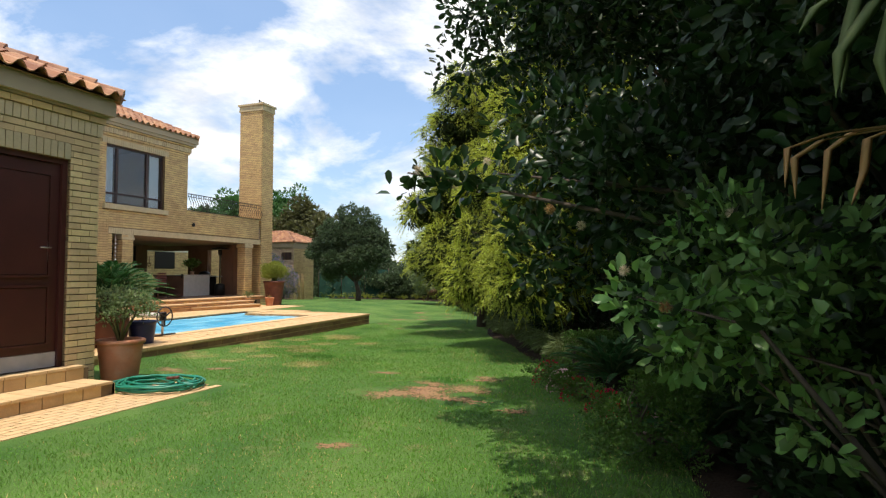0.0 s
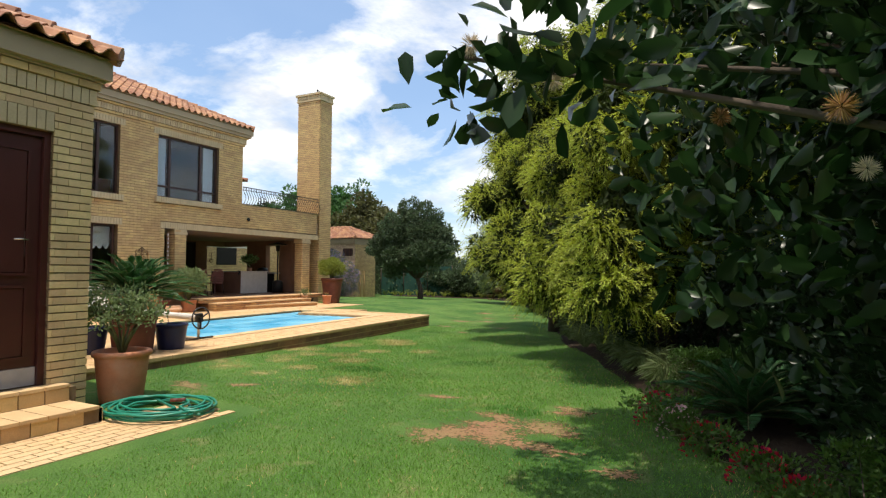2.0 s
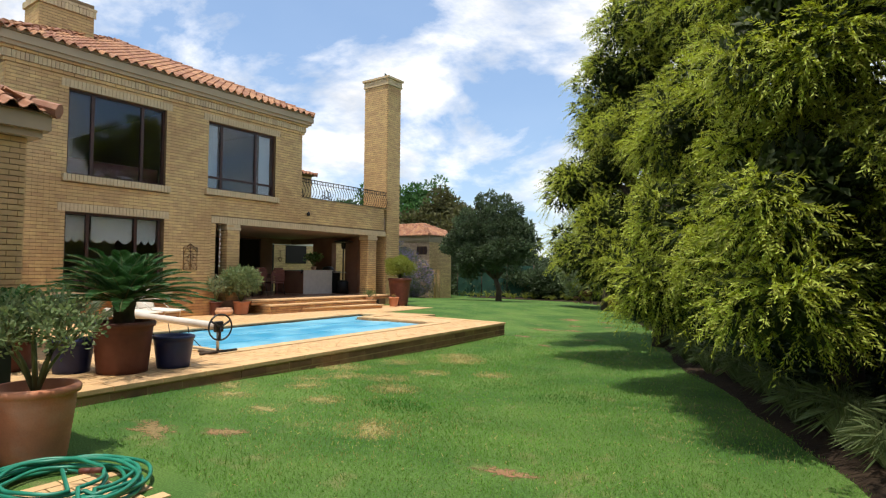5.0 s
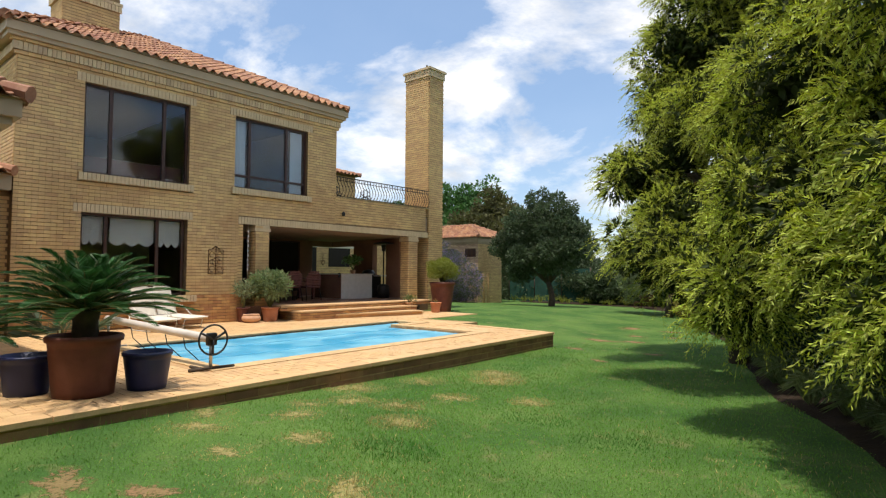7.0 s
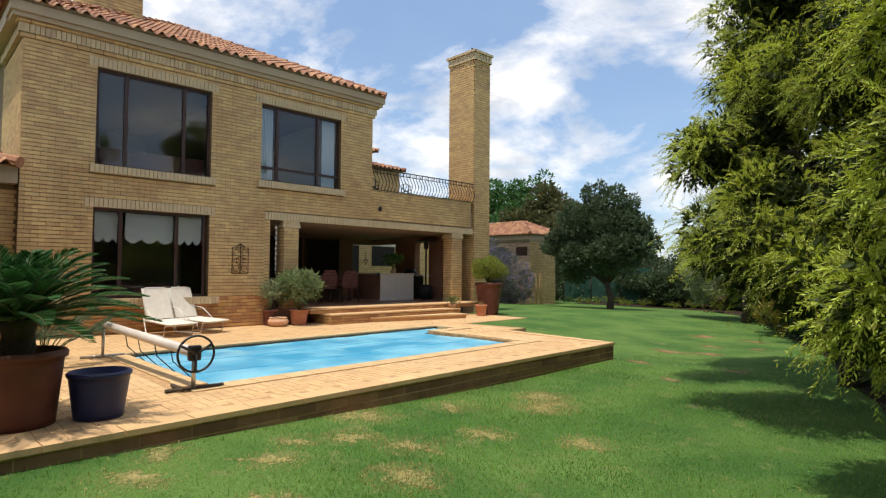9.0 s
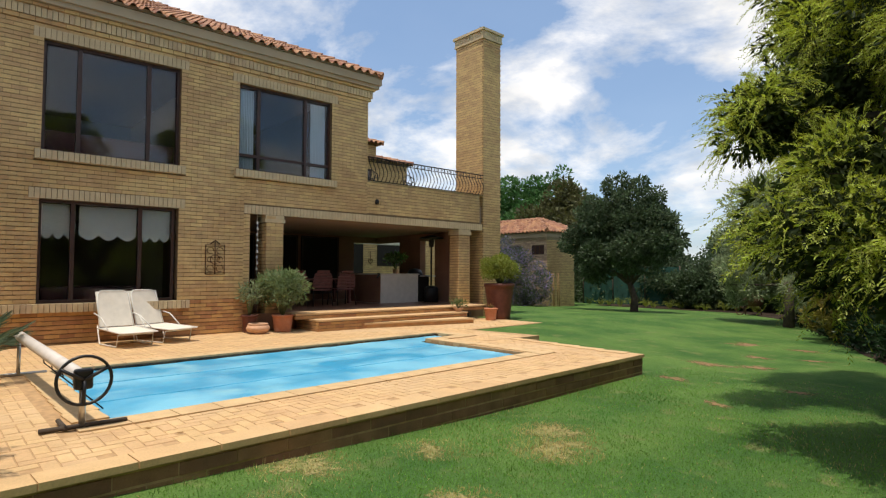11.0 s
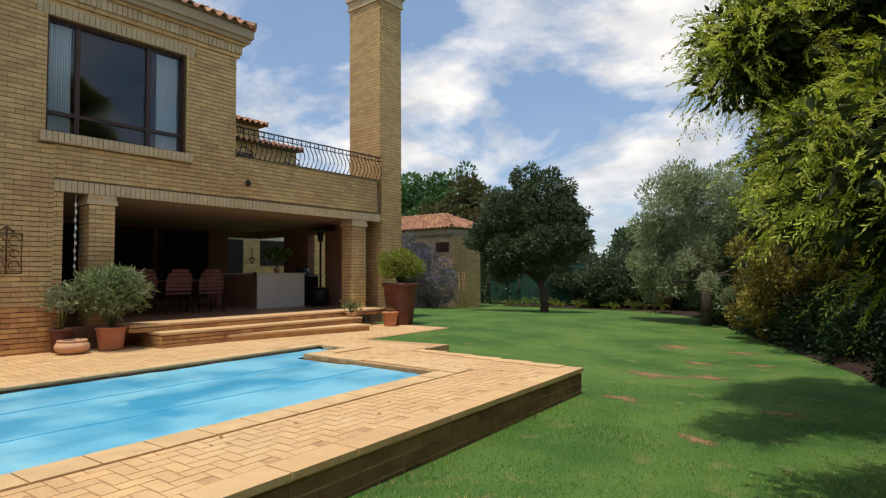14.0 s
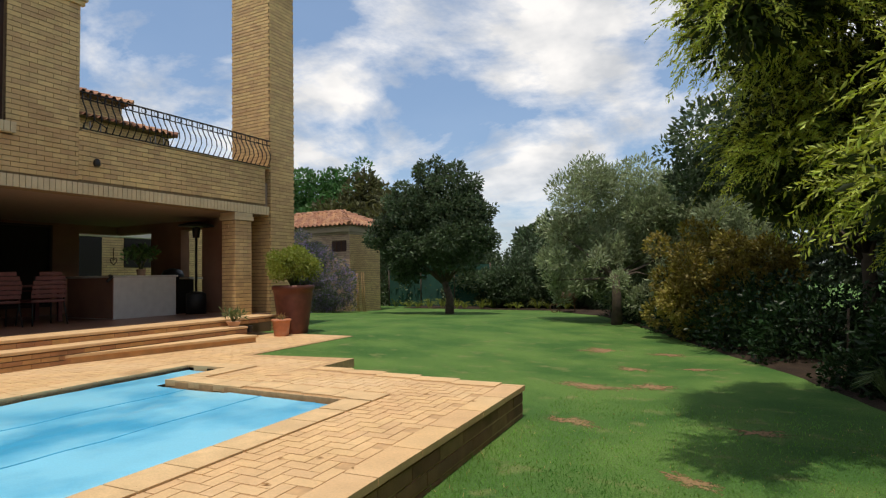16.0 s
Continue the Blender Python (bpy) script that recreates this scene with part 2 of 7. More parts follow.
def two_tone(name, a, b, sc, lo, hi, rough=0.9, bump=0.3, bump_scale=90, c=None, c_scale=0.6, fine=0.2):
    """Ground colour from two colours by noise, a third in patches, with fine grain."""
    m = bpy.data.materials.new(name)
    m.use_nodes = True
    n, l = m.node_tree.nodes, m.node_tree.links
    p = n["Principled BSDF"]
    p.inputs["Roughness"].default_value = rough
    p.inputs["Specular IOR Level"].default_value = 0.2
    g = n.new("ShaderNodeNewGeometry").outputs["Position"]

    def tx(scale_, detail=6.0):
        t = n.new("ShaderNodeTexNoise")
        t.inputs["Scale"].default_value, t.inputs["Detail"].default_value = scale_, detail
        l.new(g, t.inputs["Vector"])
        return t.outputs["Fac"]

    def mix(fac, lo_, hi_, x, y):
        r = n.new("ShaderNodeMapRange")
        r.inputs["From Min"].default_value, r.inputs["From Max"].default_value = lo_, hi_
        l.new(fac, r.inputs["Value"])
        k = n.new("ShaderNodeMix")
        k.data_type = "RGBA"
        l.new(r.outputs[0], k.inputs["Factor"])
        for s_, v in (("A", x), ("B", y)):
            if isinstance(v, tuple):
                k.inputs[s_].default_value = (*v, 1)
            else:
                l.new(v, k.inputs[s_])
        return k.outputs["Result"]

    col = mix(tx(sc), lo, hi, a, b)
    if c:
        col = mix(tx(c_scale), 0.58, 0.72, col, c)
    h = n.new("ShaderNodeHueSaturation")
    r = n.new("ShaderNodeMapRange")
    r.inputs["To Min"].default_value, r.inputs["To Max"].default_value = 1 - 2 * fine, 1 + 2 * fine
    l.new(tx(70, 2.0), r.inputs["Value"])
    l.new(r.outputs[0], h.inputs["Value"])
    l.new(col, h.inputs["Color"])
    l.new(h.outputs[0], p.inputs["Base Color"])
    b_ = n.new("ShaderNodeBump")
    b_.inputs["Strength"].default_value, b_.inputs["Distance"].default_value = bump, 0.02
    l.new(tx(bump_scale, 3.0), b_.inputs["Height"])
    l.new(b_.outputs[0], p.inputs["Normal"])
    return m


def worn(name, m, thresh):
    """Lets the lawn show through a worn patch in specks, more towards its rim (attribute edge)."""
    n, l = m.node_tree.nodes, m.node_tree.links
    at = n.new("ShaderNodeAttribute")
    at.attribute_name = "edge"
    t = n.new("ShaderNodeTexNoise")
    t.inputs["Scale"].default_value, t.inputs["Detail"].default_value = 26.0, 9.0
    l.new(n.new("ShaderNodeNewGeometry").outputs["Position"], t.inputs["Vector"])
    a = n.new("ShaderNodeMath")
    a.operation = "MULTIPLY_ADD"
    a.inputs[1].default_value = 0.45
    l.new(at.outputs["Fac"], a.inputs[0])
    l.new(t.outputs["Fac"], a.inputs[2])
    r = n.new("ShaderNodeMapRange")
    r.inputs["From Min"].default_value, r.inputs["From Max"].default_value = 0.6, 0.86
    r.inputs["To Max"].default_value = 0.6 + 0.5 * thresh
    l.new(a.outputs[0], r.inputs["Value"])
    mx = n.new("ShaderNodeMixShader")
    l.new(r.outputs[0], mx.inputs[0])
    l.new(n.new("ShaderNodeBsdfTransparent").outputs[0], mx.inputs[1])
    l.new(n["Principled BSDF"].outputs[0], mx.inputs[2])
    l.new(mx.outputs[0], n["Material Output"].inputs[0])
    return m


LAWN = two_tone("lawn", (0.047, 0.118, 0.024), (0.1, 0.183, 0.04), 0.8, 0.36, 0.64, bump=1.0, bump_scale=55, c=(0.15, 0.18, 0.06), c_scale=3.1, fine=0.42)
BLADE = leaf("grass_blade", (0.135, 0.27, 0.05), 0.4, 0.6, 0.35)
BLADE_LUSH = leaf("lush_blade", (0.075, 0.2, 0.035), 0.3, 0.6, 0.35)
BLADE_DRY = leaf("dry_grass_blade", (0.48, 0.38, 0.16), 0.3, 0.8, 0.2)
BARE = worn("bare_earth", two_tone("bare_earth", (0.3, 0.165, 0.09), (0.24, 0.18, 0.08), 3.0, 0.35, 0.65, bump=0.7), 0.75)
STRAW = worn("dry_turf", two_tone("dry_turf", (0.4, 0.33, 0.14), (0.2, 0.22, 0.07), 9.0, 0.35, 0.65, bump=0.8), 0.6)
# Soil set near black: the shade under the trees is in its colour.
BED = two_tone("bed_soil", (0.022, 0.014, 0.009), (0.04, 0.026, 0.016), 2.5, 0.35, 0.65, bump=0.9, bump_scale=30)
COVER_SEAM = material("cover_seam", (0.07, 0.4, 0.62), 0.4, vary=0.1)
COVER = two_tone("pool_cover", (0.05, 0.36, 0.6), (0.22, 0.6, 0.8), 1.0, 0.4, 0.6, rough=0.28, bump=0.35, bump_scale=3, c=(0.26, 0.6, 0.74), c_scale=1.3, fine=0.06)
COVER.node_tree.nodes["Principled BSDF"].inputs["Specular IOR Level"].default_value = 0.5


# ---- mesh helpers ----
def mesh_from(name, verts, faces, mat, smooth=False):
    me = bpy.data.meshes.new(name)
    me.from_pydata([tuple(v) for v in verts], [], faces)
    me.materials.append(mat)
    if smooth:
        me.shade_smooth()
    me.update()
    return me


def obj(name, me, parent=None, label="", at=None, kind=""):
    ob = new(name, me)
    if parent:
        ob.parent = parent
    if at is not None:
        ob.matrix_basis = at
    return tagged(ob, label=label, kind=kind)


def thing(name, x, y, z, label, category, group="", turn=0.0):
    ob = new(name)
    ob.empty_display_size = 0.1
    ob.matrix_basis = pose(x, y, z, 0, 0, turn)
    return tagged(ob, label, category, group)


CUBE_F = [(0, 3, 2, 1), (4, 5, 6, 7), (0, 1, 5, 4), (1, 2, 6, 5), (2, 3, 7, 6), (3, 0, 4, 7)]


def box_verts(b):
    x0, y0, z0, x1, y1, z1 = b
    return [(x0, y0, z0), (x1, y0, z0), (x1, y1, z0), (x0, y1, z0), (x0, y0, z1), (x1, y0, z1), (x1, y1, z1), (x0, y1, z1)]


def boxes(name, bs, mat, parent=None, label="", at=None, kind="", bevel=0.0):
    """One mesh of several boxes (x0, y0, z0, x1, y1, z1)."""
    vs, fs = [], []
    for b in bs:
        k = len(vs)
        vs += box_verts(b)
        fs += [tuple(k + i for i in f) for f in CUBE_F]
    me = mesh_from(name, vs, fs, mat)
    if bevel:
        bm = bmesh.new()
        bm.from_mesh(me)
        bmesh.ops.bevel(bm, geom=bm.edges[:], offset=bevel, segments=2, profile=0.5, affect="EDGES")
        bm.to_mesh(me)
        bm.free()
    return obj(name, me, parent, label, at, kind)


def lathe(name, profile, mat, parent=None, label="", at=None, seg=28, squash=1.0):
    """A turned body from (radius, height) pairs."""
    vs, fs = [], []
    for r, z in profile:
        for i in range(seg):
            a = 2 * math.pi * i / seg
            vs.append((r * math.cos(a), r * math.sin(a) * squash, z))
    for j in range(len(profile) - 1):
        for i in range(seg):
            k = (i + 1) % seg
            fs.append((j * seg + i, j * seg + k, (j + 1) * seg + k, (j + 1) * seg + i))
    fs.append(tuple(range(seg))[::-1])
    fs.append(tuple(range((len(profile) - 1) * seg, len(profile) * seg)))
    return obj(name, mesh_from(name, vs, fs, mat, True), parent, label, at)


def tube_data(points, radius, seg=6, vs=None, fs=None, closed=False):
    """Adds a tube along points (radius: one number or one a point) to vs, fs."""
    vs = [] if vs is None else vs
    fs = [] if fs is None else fs
    pts = [Vector(p) for p in points]
    n = len(pts)
    rad = radius if isinstance(radius, (list, tuple)) else [radius] * n
    k = len(vs)
    for i, p in enumerate(pts):
        d = (pts[(i + 1) % n] - pts[i - 1]) if closed else (pts[min(i + 1, n - 1)] - pts[max(i - 1, 0)])
        d = d.normalized() if d.length > 1e-9 else Vector((0, 0, 1))
        ref = Vector((0, 0, 1)) if abs(d.z) < 0.9 else Vector((1, 0, 0))
        a = d.cross(ref).normalized()
        b = d.cross(a)
        for s in range(seg):
            t = 2 * math.pi * s / seg
            vs.append(tuple(p + (a * math.cos(t) + b * math.sin(t)) * rad[i]))
    for i in range(n if closed else n - 1):
        i2 = (i + 1) % n
        for s in range(seg):
            s2 = (s + 1) % seg
            fs.append((k + i * seg + s, k + i * seg + s2, k + i2 * seg + s2, k + i2 * seg + s))
    if not closed:
        fs.append(tuple(k + s for s in range(seg))[::-1])
        fs.append(tuple(k + (n - 1) * seg + s for s in range(seg)))
    return vs, fs


def tubes(name, lines, radius, mat, parent=None, label="", at=None, seg=6, closed=False):
    vs, fs = [], []
    for ln in lines:
        tube_data(ln, radius, seg, vs, fs, closed)
    return obj(name, mesh_from(name, vs, fs, mat, True), parent, label, at)


def prism(name, poly, z0, z1, mat, parent=None, label="", kind=""):
    """A level slab over a polygon, counter-clockwise from above."""
    n = len(poly)
    vs = [(x, y, z0) for x, y in poly] + [(x, y, z1) for x, y in poly]
    fs = [tuple(range(n))[::-1], tuple(range(n, 2 * n))] + [(i, (i + 1) % n, n + (i + 1) % n, n + i) for i in range(n)]
    return obj(name, mesh_from(name, vs, fs, mat), parent, label, None, kind)


def leaf_mesh(name, P, D, L, W, mat, rng, fold=0.25, droop=0.0):
    """Folded four-cornered leaves: P bases, D ways, L lengths, W widths (numpy)."""
    n = len(P)
    D = D / np.linalg.norm(D, axis=1)[:, None]
    R = rng.normal(size=(n, 3))
    S = np.cross(D, R)
    S /= np.linalg.norm(S, axis=1)[:, None] + 1e-9
    N = np.cross(S, D)
    L, W = np.broadcast_to(L, n)[:, None], np.broadcast_to(W, n)[:, None]
    tip = P + D * L
    tip[:, 2] -= droop * L[:, 0]
    mid = P + D * L * 0.5
    V = np.stack([P, mid + S * W * 0.5 + N * W * fold, tip, mid - S * W * 0.5 + N * W * fold], 1).reshape(-1, 3)
    base = np.arange(n)[:, None] * 4
    F = np.concatenate([base + np.array([[0, 1, 2]]), base + np.array([[0, 2, 3]])], 1).reshape(-1)
    me = bpy.data.meshes.new(name)
    me.vertices.add(4 * n)
    me.vertices.foreach_set("co", V.reshape(-1).astype(np.float32))
    me.loops.add(6 * n)
    me.loops.foreach_set("vertex_index", F.astype(np.int32))
    me.polygons.add(2 * n)
    me.polygons.foreach_set("loop_start", np.arange(0, 6 * n, 3, dtype=np.int32))
    me.update(calc_edges=True)
    me.materials.append(mat)
    return me


def round_leaf_mesh(name, P, D, L, W, mat, rng):
    """Rounded six-cornered leaves folded along the rib, for near foliage."""
    n = len(P)
    D = D / np.linalg.norm(D, axis=1)[:, None]
    S = np.cross(D, rng.normal(size=(n, 3)))
    S /= np.linalg.norm(S, axis=1)[:, None] + 1e-9
    N = np.cross(S, D)
    L, W = np.broadcast_to(L, n)[:, None], np.broadcast_to(W, n)[:, None]
    a, b = P + D * L * 0.38, P + D * L * 0.78
    V = np.stack([P, a + S * W * .42 + N * W * .16, b + S * W * .46 + N * W * .16, P + D * L - N * W * .1, b - S * W * .46 + N * W * .16, a - S * W * .42 + N * W * .16, P + D * L * .6], 1).reshape(-1, 3)
    F = (np.arange(n)[:, None] * 7 + np.array([[0, 1, 6, 1, 2, 6, 2, 3, 6, 3, 4, 6, 4, 5, 6, 5, 0, 6]])).reshape(-1)
    me = bpy.data.meshes.new(name)
    me.vertices.add(7 * n)
    me.vertices.foreach_set("co", V.reshape(-1).astype(np.float32))
    me.loops.add(18 * n)
    me.loops.foreach_set("vertex_index", F.astype(np.int32))
    me.polygons.add(6 * n)
    me.polygons.foreach_set("loop_start", np.arange(0, 18 * n, 3, dtype=np.int32))
    me.update(calc_edges=True)
    me.materials.append(mat)
    return me


def unit(rng, n):
    v = rng.normal(size=(n, 3))
    return v / np.linalg.norm(v, axis=1)[:, None]


def clump_centres(rng, lobes, per):
    """Clump centres and radii on and in ellipsoid lobes (x, y, z, rx, ry, rz)."""
    C, R = [], []
    for x, y, z, rx, ry, rz in lobes:
        u = unit(rng, per)
        rr = rng.uniform(0.55, 1.02, per)[:, None]
        C.append(np.array([x, y, z]) + u * rr * np.array([rx, ry, rz]))
        R.append(np.full(per, (rx * ry * rz) ** (1 / 3)) * rng.uniform(0.18, 0.42, per))
    return np.concatenate(C), np.concatenate(R)


def crown_leaves(rng, C, R, count, size, narrow=0.45, updown=0.2):
    """Leaves round clump centres, pointing out and a little up."""
    w = R ** 2
    idx = rng.choice(len(C), count, p=w / w.sum())
    u = unit(rng, count)
    P = C[idx] + u * (R[idx] * rng.uniform(0.6, 1.05, count))[:, None]
    D = u + rng.normal(size=(count, 3)) * 0.6 + np.array([0, 0, updown])
    L = size * rng.uniform(0.6, 1.3, count)
    return P, D, L, L * narrow


def broad_tree(name, x, y, z, lobes, leaves, size, mat, label, category="tree", trunk_h=1.2, trunk_r=0.13, per=26, seed=1, narrow=0.5, updown=0.2, limbs=9, extra=None, rounded=False):
    """Trunk with limbs to the clumps and a crown of separate leaves."""
    rng = np.random.default_rng(seed)
    t = thing(name, x, y, z, label, category)
    L = [(a - x, b - y, c - z, d, e, f) for a, b, c, d, e, f in lobes]
    C, R = clump_centres(rng, L, per)
    vs, fs = [], []
    top = Vector((rng.normal() * 0.1, rng.normal() * 0.1, trunk_h))
    tube_data([(0, 0, -0.1), (0.03, 0.02, trunk_h * 0.5), top], [trunk_r * 1.3, trunk_r, trunk_r * 0.8], 9, vs, fs)
    for i in rng.choice(len(C), min(limbs, len(C)), replace=False):
        c = Vector(C[i])
        m = top.lerp(c, 0.5) + Vector(rng.normal(size=3)) * 0.15
        tube_data([top * 0.9, m, c], [trunk_r * 0.4, trunk_r * 0.18, trunk_r * 0.05], 5, vs, fs)
    obj("trunk", mesh_from("trunk", vs, fs, BARK, True), t)
    P, D, LL, W = crown_leaves(rng, C, R, leaves, size, narrow, updown)
    obj("crown", (round_leaf_mesh if rounded else leaf_mesh)("crown", P, D, LL, W, mat, rng), t, kind="stuff")
    if extra:
        m2, n2, s2 = extra
        P, D, LL, W = crown_leaves(rng, C, R * 1.05, n2, s2, narrow, updown)
        obj("flower" if "flower" in m2.name else "new_growth", leaf_mesh("new_growth", P, D, LL, W, m2, rng), t, kind="stuff")
    return t


def weeping_tree(name, x, y, z, lobes, strands, label, seed, trunk_h=2.5, trunk_r=0.16, leaf_len=0.058, inner=30000, per_strand=26):
    """Tree of separate boughs: each carries drooping sprigs with narrow leaves along both sides, over inner leaves
    coloured dark as shade.
    """
    rng = np.random.default_rng(seed)
    t = thing(name, x, y, z, label, "tree")
    C, R, O = [], [], []
    for a, b, c, rx, ry, rz in lobes:
        n = int(9 + 9 * rx * ry * rz)
        u = unit(rng, n)
        u[:, 2] = u[:, 2] * .9 + .1
        f = rng.uniform(.55, 1.0, n)[:, None]
        C.append(np.array([a - x, b - y, c - z]) + u * f * np.array([rx, ry, rz]))
        R.append(rng.uniform(.26, .44, n) * (.75 + .25 * (rx * ry * rz) ** (1 / 3)))
        O.append(u)
    C, R, O = np.concatenate(C), np.concatenate(R), np.concatenate(O)
    vs, fs = [], []
    top = Vector((0, 0, trunk_h))
    tube_data([(0, 0, -0.1), (0.05, 0, trunk_h * 0.5), top], [trunk_r * 1.3, trunk_r, trunk_r * 0.8], 9, vs, fs)
    for a, b, c, rx, ry, rz in lobes:
        c = Vector((a - x, b - y, c - z))
        s_ = Vector((0, 0, min(trunk_h, max(.5, c.z * .75))))
        m = s_.lerp(c, 0.5) + Vector((0, 0, .25)) + Vector(rng.normal(size=3)) * 0.12
        tube_data([s_, m, c], [trunk_r * 0.5, trunk_r * 0.3, trunk_r * 0.14], 6, vs, fs)
        near = [q for q in C if (Vector(q) - c).length < max(rx, ry, rz) * 1.1][:9]
        for q in near:
            tube_data([c, c.lerp(Vector(q), .5) + Vector((0, 0, .06)), q], [trunk_r * .13, trunk_r * .09, trunk_r * .04], 4, vs, fs)
    obj("trunk", mesh_from("trunk", vs, fs, BARK, True), t)
    w = R ** 2
    idx = rng.choice(len(C), strands, p=w / w.sum())
    u = unit(rng, strands) + O[idx] * .7
    u[:, 2] = u[:, 2] * 0.8 + 0.28
    u /= np.linalg.norm(u, axis=1)[:, None]
    S = C[idx] + u * (R[idx] * rng.uniform(0.15, 0.75, strands))[:, None]
    ln = rng.uniform(0.16, 0.42, strands)
    k = per_strand
    f = np.linspace(0.12, 1.0, k)[None, :, None]
    lean = rng.uniform(.35, 1.15, strands)[:, None, None]
    L3 = ln[:, None, None]
    P = S[:, None] + u[:, None] * (L3 * f) + np.array([0, 0, -1.0]) * (L3 * lean * .62 * f ** 2)
    way = u[:, None] - np.array([0, 0, 1.0]) * (lean * 1.24 * f)
    way /= np.linalg.norm(way, axis=2)[:, :, None]
    ref = rng.normal(size=(strands, 1, 3))
    side = np.cross(way, np.broadcast_to(ref, way.shape))
    side /= np.linalg.norm(side, axis=2)[:, :, None] + 1e-9
    sgn = np.where(np.arange(k) % 2 == 0, 1.0, -1.0)[None, :, None]
    D = way * .85 + side * sgn * .62 + rng.normal(size=way.shape) * .2
    D, P = D.reshape(-1, 3), P.reshape(-1, 3)
    Ls = leaf_len * rng.uniform(0.65, 1.2, len(P))
    obj("crown", leaf_mesh("crown", P, D, Ls, Ls * 0.27, LEAF_WEEP, rng), t, kind="stuff")
    # Dark leaves fill the crown with painted inner shade.
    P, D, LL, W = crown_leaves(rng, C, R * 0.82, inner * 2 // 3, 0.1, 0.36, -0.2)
    obj("inner_foliage", leaf_mesh("inner_foliage", P, D, LL, W, LEAF_INNER_SHADE, rng), t, "inner foliage coloured dark for the shade in the crown", kind="stuff")
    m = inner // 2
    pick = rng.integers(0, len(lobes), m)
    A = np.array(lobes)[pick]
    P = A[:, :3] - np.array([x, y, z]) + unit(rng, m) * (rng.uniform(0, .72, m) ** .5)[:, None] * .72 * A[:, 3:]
    obj("shaded_foliage", leaf_mesh("shaded_foliage", P, unit(rng, m), .16, .07, LEAF_INNER_SHADE, rng), t, "inner foliage coloured dark for the shade in the crown", kind="stuff")
    return t


# ---- brickwork ----
COURSE, BLEN, JOINT, BPROUD = 0.0795, 0.235, 0.013, 0.016


def course_boxes(u0, u1, z0, z1, holes=(), skip_soldier=True, rng=None):
    """Brick rectangles (u0, z0, u1, z1) in stretcher bond over a wall face, cut round the holes."""
    out = []
    rows = int(round((z1 - z0) / COURSE))
    ch = (z1 - z0) / rows
    for r in range(rows):
        a, b = z0 + r * ch, z0 + (r + 1) * ch - JOINT
        spans = [(u0, u1)]
        for h0, g0, h1, g1 in holes:
            if g0 < (a + b) / 2 < g1:
                nxt = []
                for s, e in spans:
                    if h1 <= s or h0 >= e:
                        nxt.append((s, e))
                        continue
                    if h0 > s:
                        nxt.append((s, h0))
                    if h1 < e:
                        nxt.append((h1, e))
                spans = nxt
        for s, e in spans:
            u = math.floor(s / BLEN) * BLEN - (BLEN / 2 if r % 2 else 0)
            while u < e:
                a0, a1 = max(u, s), min(u + BLEN - 0.005, e)
                if a1 - a0 > 0.03:
                    out.append((a0, a, a1, b))
                u += BLEN
    return out


LATER = []                        # single pieces, built at the end of the file


def brick_face(name, parent, axis, at, rects, mat, proud=BPROUD, sign=1, inner=0.03, kind="stuff", label="", single=None):
    """Bricks as boxes without backs standing proud of the plane axis = at, joined; those that single picks come later as parts."""
    if single:
        lone = [r for r in rects if single(r)][:300]
        taken = set(lone)
        rects = [r for r in rects if r not in taken]
        a, b = sorted((at - sign * inner, at + sign * proud))
        LATER.append((parent, [(a, r[0], r[1], b, r[2], r[3]) if axis == "x" else (r[0], a, r[1], r[2], b, r[3]) for r in lone], mat))
    n = len(rects)
    if not n:
        return None
    rng = np.random.default_rng(len(name) + n)
    R = np.array(rects)
    p = at + sign * (proud + rng.uniform(-0.002, 0.002, n))
    q = np.full(n, at - sign * inner)
    u0, z0, u1, z1 = R.T

    def vert(a, u, z):
        return np.stack([a, u, z], 1) if axis == "x" else np.stack([u, a, z], 1)

    V = np.stack([vert(q, u0, z0), vert(q, u1, z0), vert(q, u1, z1), vert(q, u0, z1),
                  vert(p, u0, z0), vert(p, u1, z0), vert(p, u1, z1), vert(p, u0, z1)], 1).reshape(-1, 3)
    F = [(4, 5, 6, 7), (0, 1, 5, 4), (1, 2, 6, 5), (2, 3, 7, 6), (3, 0, 4, 7)]
    if (axis == "x") != (sign > 0):
        F = [f[::-1] for f in F]
    fs = [tuple(8 * i + j for j in f) for i in range(n) for f in F]
    return obj(name, mesh_from(name, V, fs, mat), parent, label, None, kind)


def soldiers(u0, u1, z0, z1, step=0.0855):
    n = max(1, int(round((u1 - u0) / step)))
    w = (u1 - u0) / n
    return [(u0 + i * w + 0.005, z0, u0 + (i + 1) * w - 0.005, z1) for i in range(n)]


